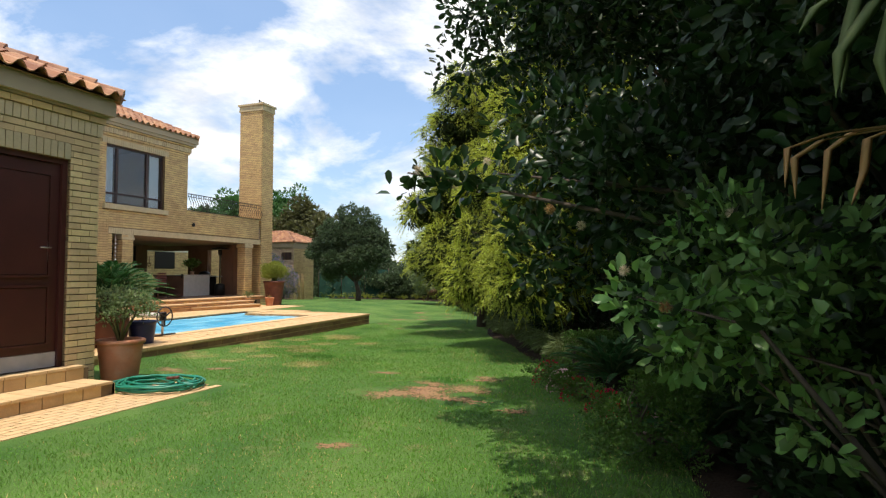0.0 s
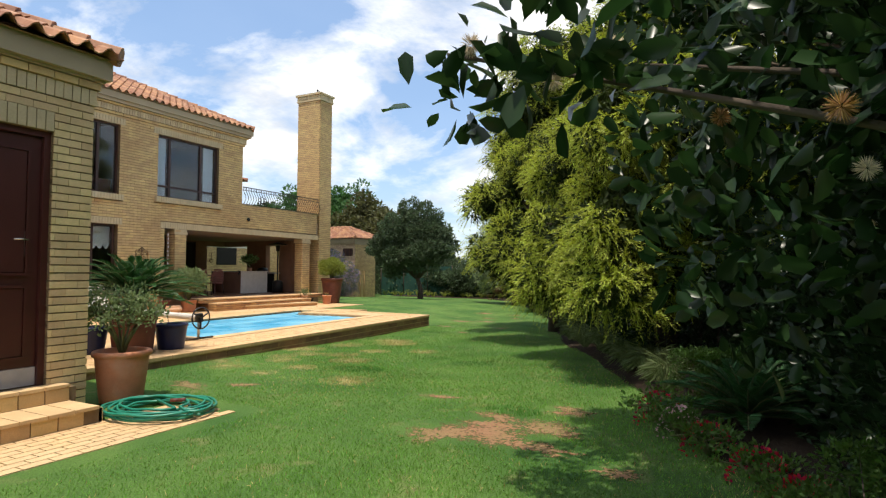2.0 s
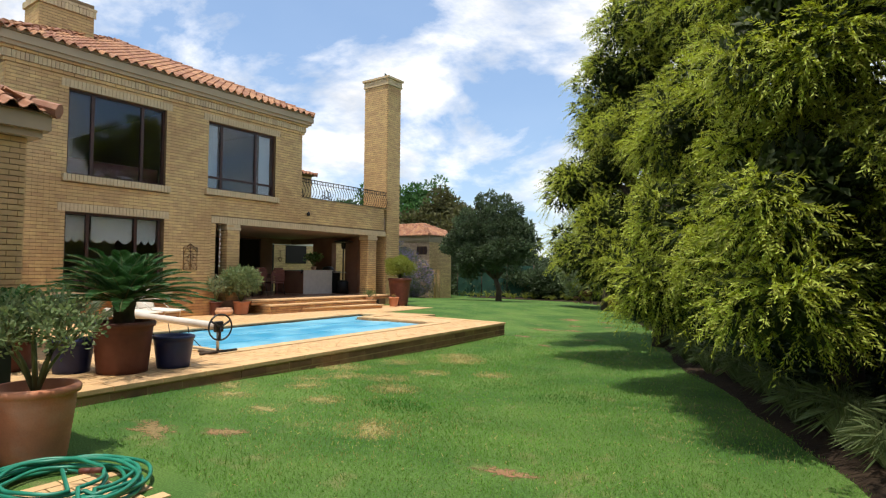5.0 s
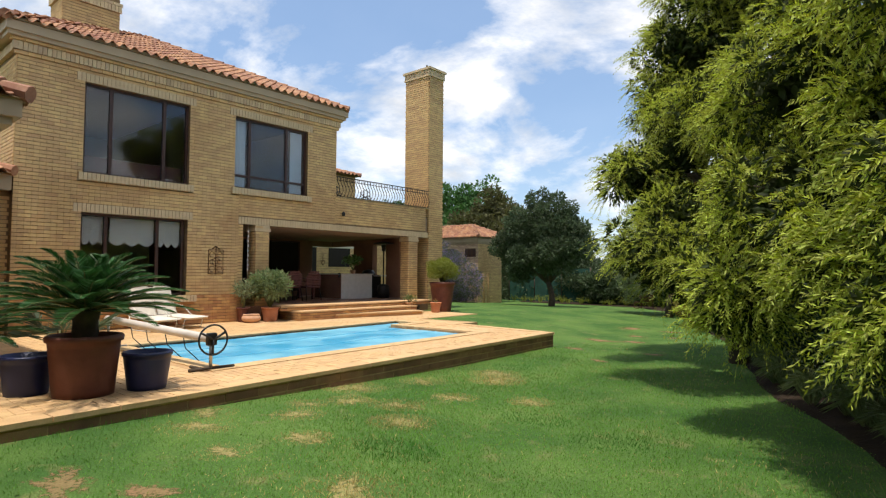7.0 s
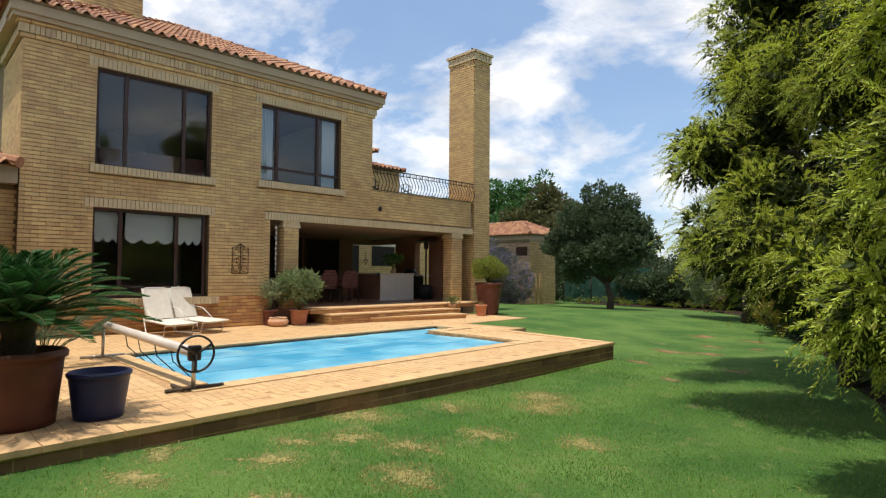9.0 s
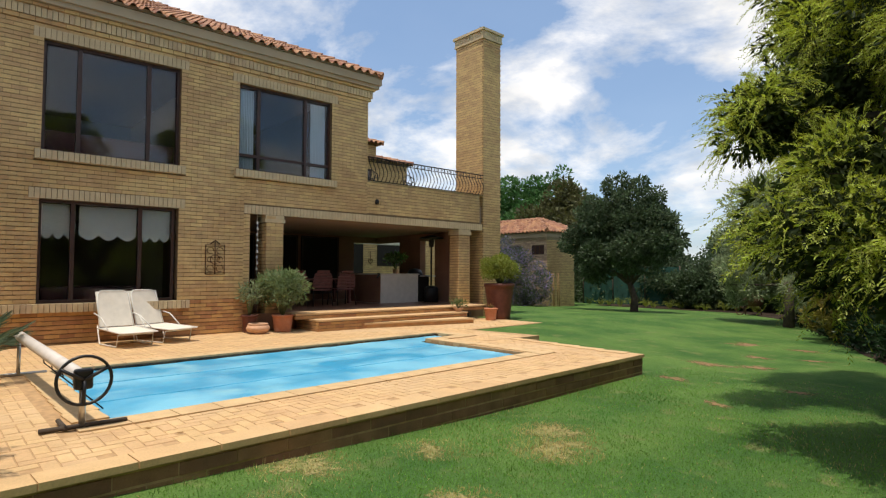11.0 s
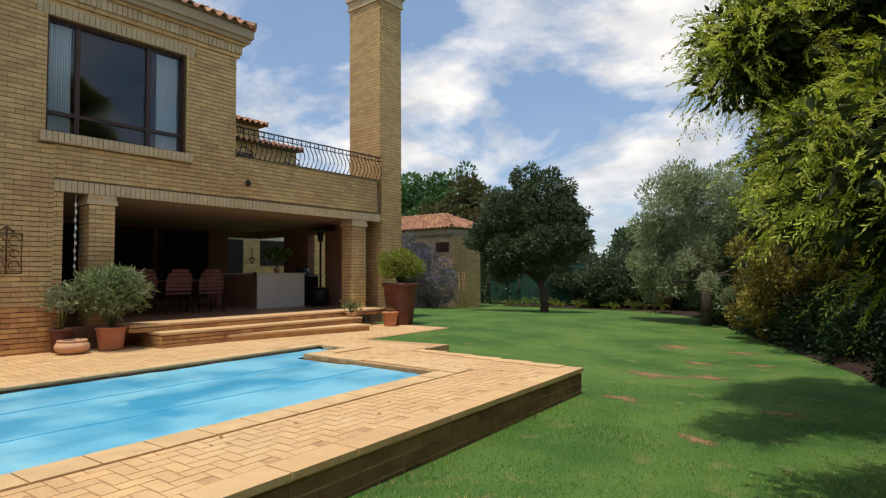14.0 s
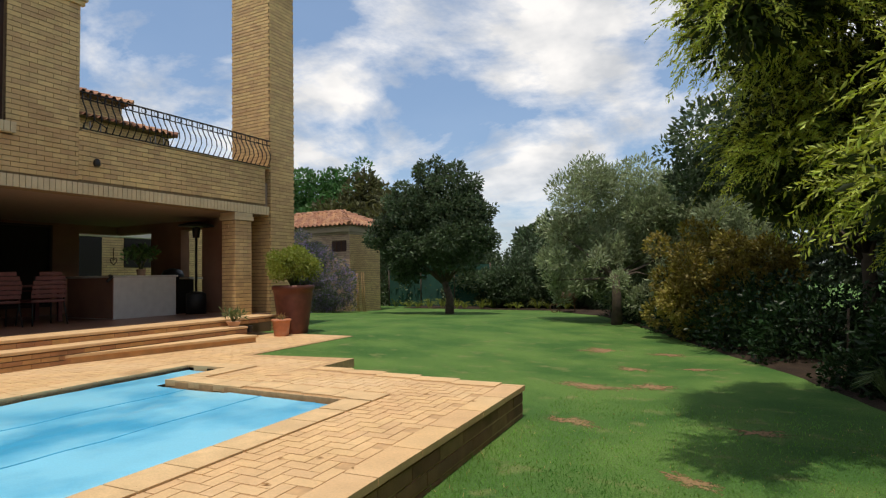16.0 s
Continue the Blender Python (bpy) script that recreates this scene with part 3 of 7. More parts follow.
def flat_bricks(name, parent, rects, z, mat, t=0.01, gap=0.0, kind="stuff", skew=None, single=None):
    """Pavers (x0, y0, x1, y1) lying flat, with tops at z; those that single picks come later as parts."""
    if single:
        lone = [r for r in rects if single(r)][:300]
        taken = set(lone)
        rects = [r for r in rects if r not in taken]
        LATER.append((parent, [(r[0] + .002, r[1] + .002, z - t, r[2] - .002, r[3] - .002, z) for r in lone], mat, skew, name))
    if not rects:
        return None
    rng = np.random.default_rng(len(rects))
    vs, fs = [], []
    for x0, y0, x1, y1 in rects:
        k, h = len(vs), z + rng.uniform(-0.0015, 0.0015)
        vv = [(x0, y0, z - t), (x1, y0, z - t), (x1, y1, z - t), (x0, y1, z - t), (x0 + .003, y0 + .003, h), (x1 - .003, y0 + .003, h), (x1 - .003, y1 - .003, h), (x0 + .003, y1 - .003, h)]
        vs += [skew(v) for v in vv] if skew else vv
        fs += [tuple(k + i for i in f) for f in CUBE_F[1:]]
    return obj(name, mesh_from(name, vs, fs, mat), parent, "", None, kind)


TILES_LATER = []


def barrel_tiles(name, parent, corner, along, upslope, n_along, n_up, mat, inside=None, w=0.235, ln=0.34, singles=0):
    """Curved clay tiles: corner of the eave, unit ways along it and up the slope."""
    A, U = Vector(along), Vector(upslope)
    N = A.cross(U)
    if N.z < 0:
        N = -N
    seg = 7
    vs, fs, ones = [], [], []
    rnd = random.Random(5)
    for i in range(n_along):
        for j in range(n_up):
            o = Vector(corner) + A * (i * w) + U * (j * ln)
            if inside and not inside(o + A * w * 0.5 + U * ln * 0.5):
                continue
            lift = rnd.uniform(-0.004, 0.004)
            prof = []
            for s in range(seg):
                f = s / (seg - 1)
                hgt = 0.075 * math.sin(math.pi * min(1, f / 0.62)) if f < 0.62 else -0.018 * math.sin(math.pi * (f - 0.62) / 0.38)
                prof.append((f * w * 1.0, hgt + lift))
            vv = []
            for (a, hh) in prof:
                for u_, raise_ in ((0, 0.02), (ln * 1.08, -0.006)):
                    vv.append(o + A * a + U * u_ + N * (hh + raise_))
            for (a, hh) in prof:
                vv.append(o + A * a + N * (hh + 0.004))
            ff = [(2 * s, 2 * s + 2, 2 * s + 3, 2 * s + 1) for s in range(seg - 1)] + [(2 * seg + s, 2 * seg + s + 1, 2 * s + 2, 2 * s) for s in range(seg - 1)]
            if singles and j < singles and len(ones) < 300:
                ones.append(o)
                if len(ones) == 1:
                    first = [v - o for v in vv], ff
                continue
            k = len(vs)
            vs += vv
            fs += [tuple(k + q for q in f) for f in ff]
    if ones:
        TILES_LATER.append((parent, first, ones))
    return obj(name, mesh_from(name, vs, fs, mat, False), parent, "", None, "stuff")


# ---- ground ----
def lawn_z(x, y):
    """Height of the lawn: it falls gently from the garage to the corner of the pool deck."""
    s = min(1.0, max(0.0, (y - 6.0) / 8.0))
    base = 0.2 + (0.03 - 0.2) * s * s * (3 - 2 * s)
    r = min(1.0, max(0.0, (-x - 8.6) / 4.5)) * min(1.0, max(0.0, (y - 15.5) / 1.5)) * min(1.0, max(0.0, (32 - y) / 8.0))
    e = min(1.0, max(0.0, (x + 4.2) / 3.0)) * min(1.0, max(0.0, (18 - y) / 4.0))
    return base + (0.335 - base) * r + (0.2 - base) * e * 0.6 if base < 0.33 else base


def ground_sheet():
    def axis(lo, hi, step, far):
        mid = list(np.arange(lo, hi + 1e-6, step))
        return [lo - far, lo - far / 4, lo - far / 16] + mid + [hi + far / 16, hi + far / 4, hi + far]
    xs, ys = axis(-30, 12, 0.4, 1500), axis(-6, 44, 0.4, 1500)
    vs = [(x, y, lawn_z(x, y) if -45 < x < 20 and -15 < y < 60 else 0.0) for y in ys for x in xs]
    nx = len(xs)
    fs = [(j * nx + i, j * nx + i + 1, (j + 1) * nx + i + 1, (j + 1) * nx + i) for j in range(len(ys) - 1) for i in range(nx - 1)]
    me = mesh_from("ground", vs, fs, LAWN, True)
    tagged(obj("ground", me), "green lawn with worn turf", "lawn", kind="structure")


ground_sheet()


def patch(name, x, y, r, rx, mat, label, seed, lift=0.006, turn=0.0, category="worn patch"):
    """A ragged patch lying on the lawn."""
    rng = random.Random(seed)
    n = 40
    ring = []
    for i in range(n):
        a = 2 * math.pi * i / n
        k = 0.62 + 0.5 * noise.noise((math.cos(a) * 2.3 + seed, math.sin(a) * 2.3, seed * 1.7)) + rng.uniform(-0.1, 0.1)
        px, py = r * k * math.cos(a), r * rx * k * math.sin(a)
        c, s = math.cos(turn), math.sin(turn)
        ring.append((x + px * c - py * s, y + px * s + py * c))
    vs = [(x, y, lawn_z(x, y) + lift)]
    for k in (0.5, 1.0):
        vs += [(x + (a - x) * k, y + (b - y) * k, lawn_z(x + (a - x) * k, y + (b - y) * k) + lift * (1.2 - k)) for a, b in ring]
    fs = [(0, 1 + i, 1 + (i + 1) % n) for i in range(n)] + [(1 + i, 1 + n + i, 1 + n + (i + 1) % n, 1 + (i + 1) % n) for i in range(n)]
    me = mesh_from(name, vs, fs, mat, True)
    me.attributes.new("edge", "FLOAT", "POINT").data.foreach_set("value", [1.0] + [0.65] * n + [0.0] * n)
    tagged(obj(name, me), label, category, kind="structure")


BED_EDGE = [(1.6, -3), (1.0, 2.0), (0.6, 5.0), (-0.45, 6.5), (-1.15, 8.5), (-2.3, 11.3), (-3.7, 14.2), (-5.7, 20), (-8.0, 25), (-10.5, 30), (-13.2, 33.2), (-21, 33.6)]


def bed_line(n=120):
    """Points along the edge of the planting bed."""
    out = []
    for i in range(len(BED_EDGE) - 1):
        a, b = BED_EDGE[i], BED_EDGE[i + 1]
        m = max(2, int(math.dist(a, b) / 0.4))
        out += [(a[0] + (b[0] - a[0]) * j / m, a[1] + (b[1] - a[1]) * j / m) for j in range(m)]
    return [(x + 0.12 * noise.noise((x, y, 0)), y + 0.12 * noise.noise((y, x, 3))) for x, y in out]


def bed():
    ln = bed_line()
    vs, fs = [], []
    for x, y in ln:
        nx, ny = (1, 0.35) if y < 31 else (0.3, 1)
        for k, h in ((0, -0.01), (0.12, 0.035), (1.2, 0.05), (7, 0.02)):
            vs.append((x + nx * k, y + ny * k, lawn_z(x, y) + h))
    for i in range(len(ln) - 1):
        for j in range(3):
            a = i * 4 + j
            fs.append((a, a + 1, a + 5, a + 4))
    tagged(obj("planting_bed", mesh_from("planting_bed", vs, fs, BED, True)), "dark soil bed along the lawn", "flower bed", kind="structure")


bed()

# ---- house ----
FX = -15.95                       # plane of the garden front
OP_TOP = 2.965
WIN_A = (9.26, 3.83, 11.63, 5.86)
WIN_B = (12.86, 3.92, 15.2, 5.86)
WIN_C = (9.24, 1.09, 11.58, 2.965)
OPEN_1 = (13.14, 0.74, 13.53, OP_TOP)
OPEN_2 = (13.94, 0.74, 19.22, OP_TOP)
OPEN_3 = (20.0, 0.74, 20.4, OP_TOP)
FLOOR_Z = 0.74


def house():
    w = boxes("wall_garden_front", [
        (FX - .28, 8.02, 0, FX, 9.24, 6.7), (FX - .28, 9.24, 0, FX, 11.63, 1.09), (FX - .28, 9.24, 2.965, FX, 11.63, 3.83), (FX - .28, 9.24, 5.86, FX, 11.63, 6.7),
        (FX - .28, 11.63, 0, FX, 12.86, 6.7), (FX - .28, 12.86, 0, FX, 13.14, 3.92), (FX - .28, 13.14, 0, FX, 13.53, 0.74),
        (FX - .28, 13.14, OP_TOP, FX, 15.2, 3.92), (FX - .28, 12.86, 5.86, FX, 15.2, 6.7), (FX - .28, 15.2, OP_TOP, FX, 16.26, 6.7),
        (FX - .28, 16.26, OP_TOP, FX, 20.4, 4.03)], MORTAR, label="buff face brick front wall of the house")
    tagged(w, category="wall", kind="structure")
    holes = [(9.26, 1.09, 11.63, 2.965), WIN_A, WIN_B, OPEN_1, OPEN_2, OPEN_3]
    sold = [(9.1, 2.965, 11.75, 3.165), (9.1, 5.86, 11.78, 6.06), (12.7, 5.86, 15.36, 6.06), (13.0, OP_TOP, 20.52, OP_TOP + .2),
            (9.16, WIN_A[1] - .16, 11.72, WIN_A[1]), (12.76, WIN_B[1] - .16, 15.3, WIN_B[1])]
    c = course_boxes(8.02, 13.0, 0.3, 6.12, [h for h in holes + sold])
    c += course_boxes(13.0, 16.26, 0.74, 6.12, [h for h in holes + sold])
    c += course_boxes(13.0, 13.14, 0.3, 0.74)
    c += course_boxes(16.26, 20.4, OP_TOP, 4.03, sold)
    lo, hi = [r for r in c if r[3] < 1.12], [r for r in c if r[3] >= 1.12]
    brick_face("brickwork", w, "x", FX, hi, BRICK, single=lambda r: 11.7 < r[0] < 13.1 and r[1] < 3.1)
    brick_face("plinth_brickwork", w, "x", FX, lo, RED_BRICK)
    s = []
    for a in sold[:4]:
        s += soldiers(*[a[0], a[2], a[1], a[3]][:2], a[1] + .004, a[3] - .008)
    brick_face("soldier_course", w, "x", FX, s, SOLDIER, proud=0.02, single=lambda r: True)
    for nm, a in (("window_sill", sold[4]), ("window_sill", sold[5])):
        brick_face(nm, w, "x", FX, soldiers(a[0], a[2], a[1], a[3]), SOLDIER, proud=0.12, label="projecting brick-on-edge sill", single=lambda r: True)
    brick_face("window_sill", w, "x", FX, soldiers(8.6, 11.85, .93, 1.085), SOLDIER, proud=0.13, label="projecting brick-on-edge sill")
    # corbelled bands and fascia under the eaves
    for k, (z0, z1, pr) in enumerate(((6.12, 6.2, .05), (6.2, 6.38, .085), (6.38, 6.44, .13))):
        rects = soldiers(8.0 - pr, 16.28 + pr, z0, z1 - .008) if k == 1 else soldiers(8.0 - pr, 16.28 + pr, z0, z1 - .008, 0.235)
        brick_face("corbel_band", w, "x", FX, rects, SOLDIER if k == 1 else BRICK, proud=pr, kind="stuff")
    boxes("fascia", [(FX - .3, 7.8, 6.44, FX + .2, 16.48, 6.53), (FX - .3, 7.76, 6.53, FX + .25, 16.53, 6.8)], FASCIA, w, "beige painted eaves fascia")
    return w


FRONT = house()


def side_walls():
    a = boxes("wall_south_side", [(-24, 8.02, 0, FX - .28, 8.3, 6.44)], MORTAR)
    tagged(a, "buff brick side wall", "wall", kind="structure")
    brick_face("brickwork", a, "y", 8.02, course_boxes(-18.5, FX, 3.6, 6.12), BRICK, sign=-1)
    brick_face("corbel_band", a, "y", 8.02, soldiers(-18.5, FX + .08, 6.2, 6.38), SOLDIER, proud=.085, sign=-1)
    boxes("fascia", [(-24, 7.76, 6.44, FX - .3, 8.3, 6.8)], FASCIA, a, "beige painted eaves fascia")
    b = boxes("wall_north_side", [(-24, 15.98, 3.0, FX - .28, 16.26, 6.7)], MORTAR)
    tagged(b, "buff brick side wall above the balcony", "wall", kind="structure")
    brick_face("brickwork", b, "y", 16.26, course_boxes(-18.5, FX, 4.03, 6.12), BRICK)
    boxes("fascia", [(-24, 15.98, 6.44, FX - .3, 16.53, 6.8)], FASCIA, b, "beige painted eaves fascia")
    c = boxes("wall_back", [(-24.3, 8.02, 0, -24, 16.26, 6.8), (-24, 12.6, 2.97, -16.23, 12.86, 6.4), (-24, 8.3, 3.1, -16.23, 15.98, 3.3)], PLASTER)
    tagged(c, "plastered back walls and upper floor", "wall", kind="structure")
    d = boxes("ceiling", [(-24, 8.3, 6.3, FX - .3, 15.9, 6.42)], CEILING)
    tagged(d, "plain ceiling", "ceiling", kind="structure")


side_walls()


def hip_roof(name, x0, y0, x1, y1, z, pitch, faces, label, singles=0):
    """Hipped roof of clay tiles over a rectangle (x1: the garden side). faces: which slopes carry tiles."""
    t = thing(name, (x0 + x1) / 2, (y0 + y1) / 2, z, label, "roof")
    tan = math.tan(radians(pitch))
    hw, hl = (x1 - x0) / 2, (y1 - y0) / 2
    h = min(hw, hl) * tan
    o = Vector((-(x0 + x1) / 2, -(y0 + y1) / 2, -z))
    if hl >= hw:
        r0, r1 = (0, -hl + hw, h), (0, hl - hw, h)
    else:
        r0, r1 = (-hw + hl, 0, h), (hw - hl, 0, h)
    vs = [(-hw, -hl, 0), (hw, -hl, 0), (hw, hl, 0), (-hw, hl, 0), r0, r1]
    if hl >= hw:
        fs = [(0, 1, 4), (1, 2, 5, 4), (2, 3, 5), (3, 0, 4, 5), (0, 3, 2, 1)]
        hips = [(vs[0], r0), (vs[1], r0), (vs[2], r1), (vs[3], r1), (r0, r1)]
    else:
        fs = [(0, 1, 5, 4), (1, 2, 5), (2, 3, 4, 5), (3, 0, 4), (0, 3, 2, 1)]
        hips = [(vs[0], r0), (vs[1], r1), (vs[2], r1), (vs[3], r0), (r0, r1)]
    vs2 = [(a, b, c - .03) for a, b, c in vs]
    obj("roof_deck", mesh_from("roof_deck", vs2, fs, MORTAR), t)
    cp, sp = math.cos(radians(pitch)), math.sin(radians(pitch))
    lim = min(hw, hl)

    def inside(p):
        return abs(p.x) < hw - 0.0 and abs(p.y) < hl and min(hw - abs(p.x), hl - abs(p.y)) * tan > p.z - 0.12

    nu = int(lim / cp / 0.34) + 1
    if "e" in faces:
        barrel_tiles("roof_tiles", t, (hw + .06, -hl, -.02), (0, 1, 0), (-cp, 0, sp), int(2 * hl / .235), nu, TILE, inside=lambda p: hl - abs(p.y) > (hw - p.x) - .12, singles=singles)
    if "s" in faces:
        barrel_tiles("roof_tiles", t, (-hw, -hl - .06, -.02), (1, 0, 0), (0, cp, sp), int(2 * hw / .235), nu, TILE, inside=lambda p: hw - abs(p.x) > (p.y + hl) - .12)
    if "n" in faces:
        barrel_tiles("roof_tiles", t, (-hw, hl + .06, -.02), (1, 0, 0), (0, -cp, sp), int(2 * hw / .235), nu, TILE, inside=lambda p: hw - abs(p.x) > (hl - p.y) - .12)
    hv, hf = [], []
    for a, b in hips:
        A, B = Vector(a), Vector(b)
        n = max(1, int((B - A).length / .33))
        for i in range(n):
            p, q = A.lerp(B, i / n), A.lerp(B, (i + 1.08) / n)
            tube_data([p + Vector((0, 0, .035)), q + Vector((0, 0, .015))], [.11, .09], 8, hv, hf)
    obj("ridge_tiles", mesh_from("ridge_tiles", hv, hf, TILE), t, "rounded clay ridge and hip tiles", kind="stuff")
    return t


hip_roof("main_roof", -24.4, 7.72, FX + .27, 16.54, 6.75, 25, "es", "terracotta barrel-tile hipped roof on the two-storey house", singles=8)


def window(name, win, posts, rail_z, label, cloth, sash=None):
    """Dark timber window with posts, a low rail, panes and cloth behind."""
    y0, z0, y1, z1 = win
    t = thing(name, FX - .14, (y0 + y1) / 2, z0, label, "window")
    t["kind"] = "structure"
    hw, H, e = (y1 - y0) / 2, z1 - z0, .055
    boxes("window_frame", [(-.05, -hw, 0, .05, hw, e), (-.05, -hw, H - e, .05, hw, H), (-.05, -hw, e, .05, -hw + e, H - e), (-.05, hw - e, e, .05, hw, H - e)]
          + [(-.045, p - .035, e, .045, p + .035, H - e) for p in posts] + ([(-.04, -hw + e, rail_z - .03, .04, hw - e, rail_z + .03)] if rail_z else []),
          TIMBER, t, "dark stained timber frame")
    cuts = [-hw + e] + [p for p in posts] + [hw - e]
    for a, b in zip(cuts[:-1], cuts[1:]):
        g = boxes("pane", [(-.004, a + .02, e, .004, b - .02, H - e)], GLASS, t, "clear glass pane")
        g.visible_shadow = False
    return t


tagged(boxes("window_seat", [(FX - .7, 9.3, 3.32, FX - .34, 11.6, 4.28)], TEAK), "low dark brown bench behind the upstairs window", "bench")
HB = (WIN_B[2] - WIN_B[0]) / 2
window("window_1", WIN_A, (-.6, .6), 0, "large dark-framed upstairs window with dim room behind", None)
window("window_2", WIN_B, (-.68, .5), .36, "dark-framed upstairs window with pale curtains", None)
window("window_3", (9.26, 1.09, 11.58, 2.965), (-.62, .52), 0, "dark-framed downstairs window with white scalloped blinds", None)


def sheet(name, x, y0, y1, z0, z1, mat, label, category, wave=0.03, n=40, scallop=0.0, folds=9):
    """A hanging cloth with folds; scallop: depth of its scalloped hem."""
    vs, fs = [], []
    for i in range(n + 1):
        f = i / n
        y = y0 + (y1 - y0) * f
        dx = wave * math.sin(f * folds * 2 * math.pi)
        low = z0 - (abs(math.sin(f * math.pi * 3)) * scallop if scallop else 0)
        for k in range(5):
            z = low + (z1 - low) * k / 4
            vs.append((x + dx * (1.2 - .2 * k) + (0.012 if k % 2 else 0), y, z))
    for i in range(n):
        for k in range(4):
            a = i * 5 + k
            fs.append((a, a + 5, a + 6, a + 1))
    return tagged(obj(name, mesh_from(name, vs, fs, mat, True)), label, category)


sheet("curtain", FX - .22, 12.93, 13.28, 3.97, 5.8, CURTAIN, "pale blue-white curtain drawn aside behind glass", "curtain")
sheet("curtain", FX - .22, 14.72, 15.12, 3.97, 5.8, CURTAIN, "pale blue-white curtain drawn aside behind glass", "curtain")
for a, b in ((9.33, 9.86), (9.92, 10.9), (10.97, 11.52)):
    sheet("roman_blind", FX - .22, a, b, 2.36, 2.9, BLIND, "white roman blind with scalloped hem half down", "blind", 0.0, 36, 0.1)
s_ = boxes("sofa", [(-17.6, 9.4, .75, -16.8, 11.2, 1.0), (-16.95, 9.4, 1.0, -16.72, 11.2, 1.38), (-17.6, 9.3, .9, -16.8, 9.45, 1.2)], TEAK, label="brown sofa backing on to the window", bevel=.06)
tagged(s_, category="sofa")
tagged(boxes("floor_inside", [(-24, 8.3, .6, FX - .28, 13, FLOOR_Z)], FLOOR_TILE), "dark floor indoors", "floor", kind="structure")


def chimneys():
    t = thing("chimney", -16.56, 20.97, 0, "tall buff brick chimney with corbelled cap and small weathervane", "chimney")
    o = lambda b: tuple(v - d for v, d in zip(b, (-16.56, 20.97, 0) * 2))
    boxes("core", [o((-17.17, 20.57, 0, FX, 21.35, 9.2))], MORTAR, t)
    c = course_boxes(-.4, .38, .3, 9.0)
    brick_face("brickwork", t, "x", .61, c, BRICK)
    brick_face("brickwork", t, "y", -.4, course_boxes(-.61, .61, .3, 9.0), BRICK, sign=-1)
    brick_face("brickwork", t, "y", .38, course_boxes(-.61, .61, .3, 9.0), BRICK)
    boxes("cap", [(-.66, -.45, 9.0, .66, .43, 9.06), (-.7, -.49, 9.25, .7, .47, 9.33)], SOLDIER, t, "corbelled brick cap")
    brick_face("cap_bricks", t, "x", .64, soldiers(-.44, .42, 9.06, 9.25), SOLDIER)
    brick_face("cap_bricks", t, "y", -.43, soldiers(-.64, .64, 9.06, 9.25), SOLDIER, sign=-1)
    tubes("weathervane", [[(0.1, 0, 9.3), (0.1, 0, 9.62)], [(0.1, -.02, 9.5), (0.1, .22, 9.56), (.1, -.02, 9.62), (.1, -.02, 9.5)]], .025, IRON, t, "small black iron vane")
    k = thing("roof_chimney", -18.65, 10.05, 7.2, "squat buff brick chimney on the tiled roof", "chimney")
    boxes("core", [(-.45, -.66, 0, .45, .66, 1.72)], MORTAR, k)
    brick_face("brickwork", k, "x", .45, course_boxes(-.66, .66, 0, 1.35), BRICK)
    brick_face("brickwork", k, "y", -.66, course_boxes(-.45, .45, 0, 1.35), BRICK, sign=-1)
    brick_face("cap_bricks", k, "x", .48, soldiers(-.7, .7, 1.35, 1.52) + soldiers(-.72, .72, 1.53, 1.6, .235), SOLDIER, proud=.03)
    brick_face("cap_bricks", k, "y", -.69, soldiers(-.5, .5, 1.35, 1.52), SOLDIER, sign=-1, proud=.03)
    lathe("chimney_pot", [(.17, 1.7), (.15, 1.9), (.17, 1.93), (.16, 2.0)], METAL, k, "short metal flue")


chimneys()


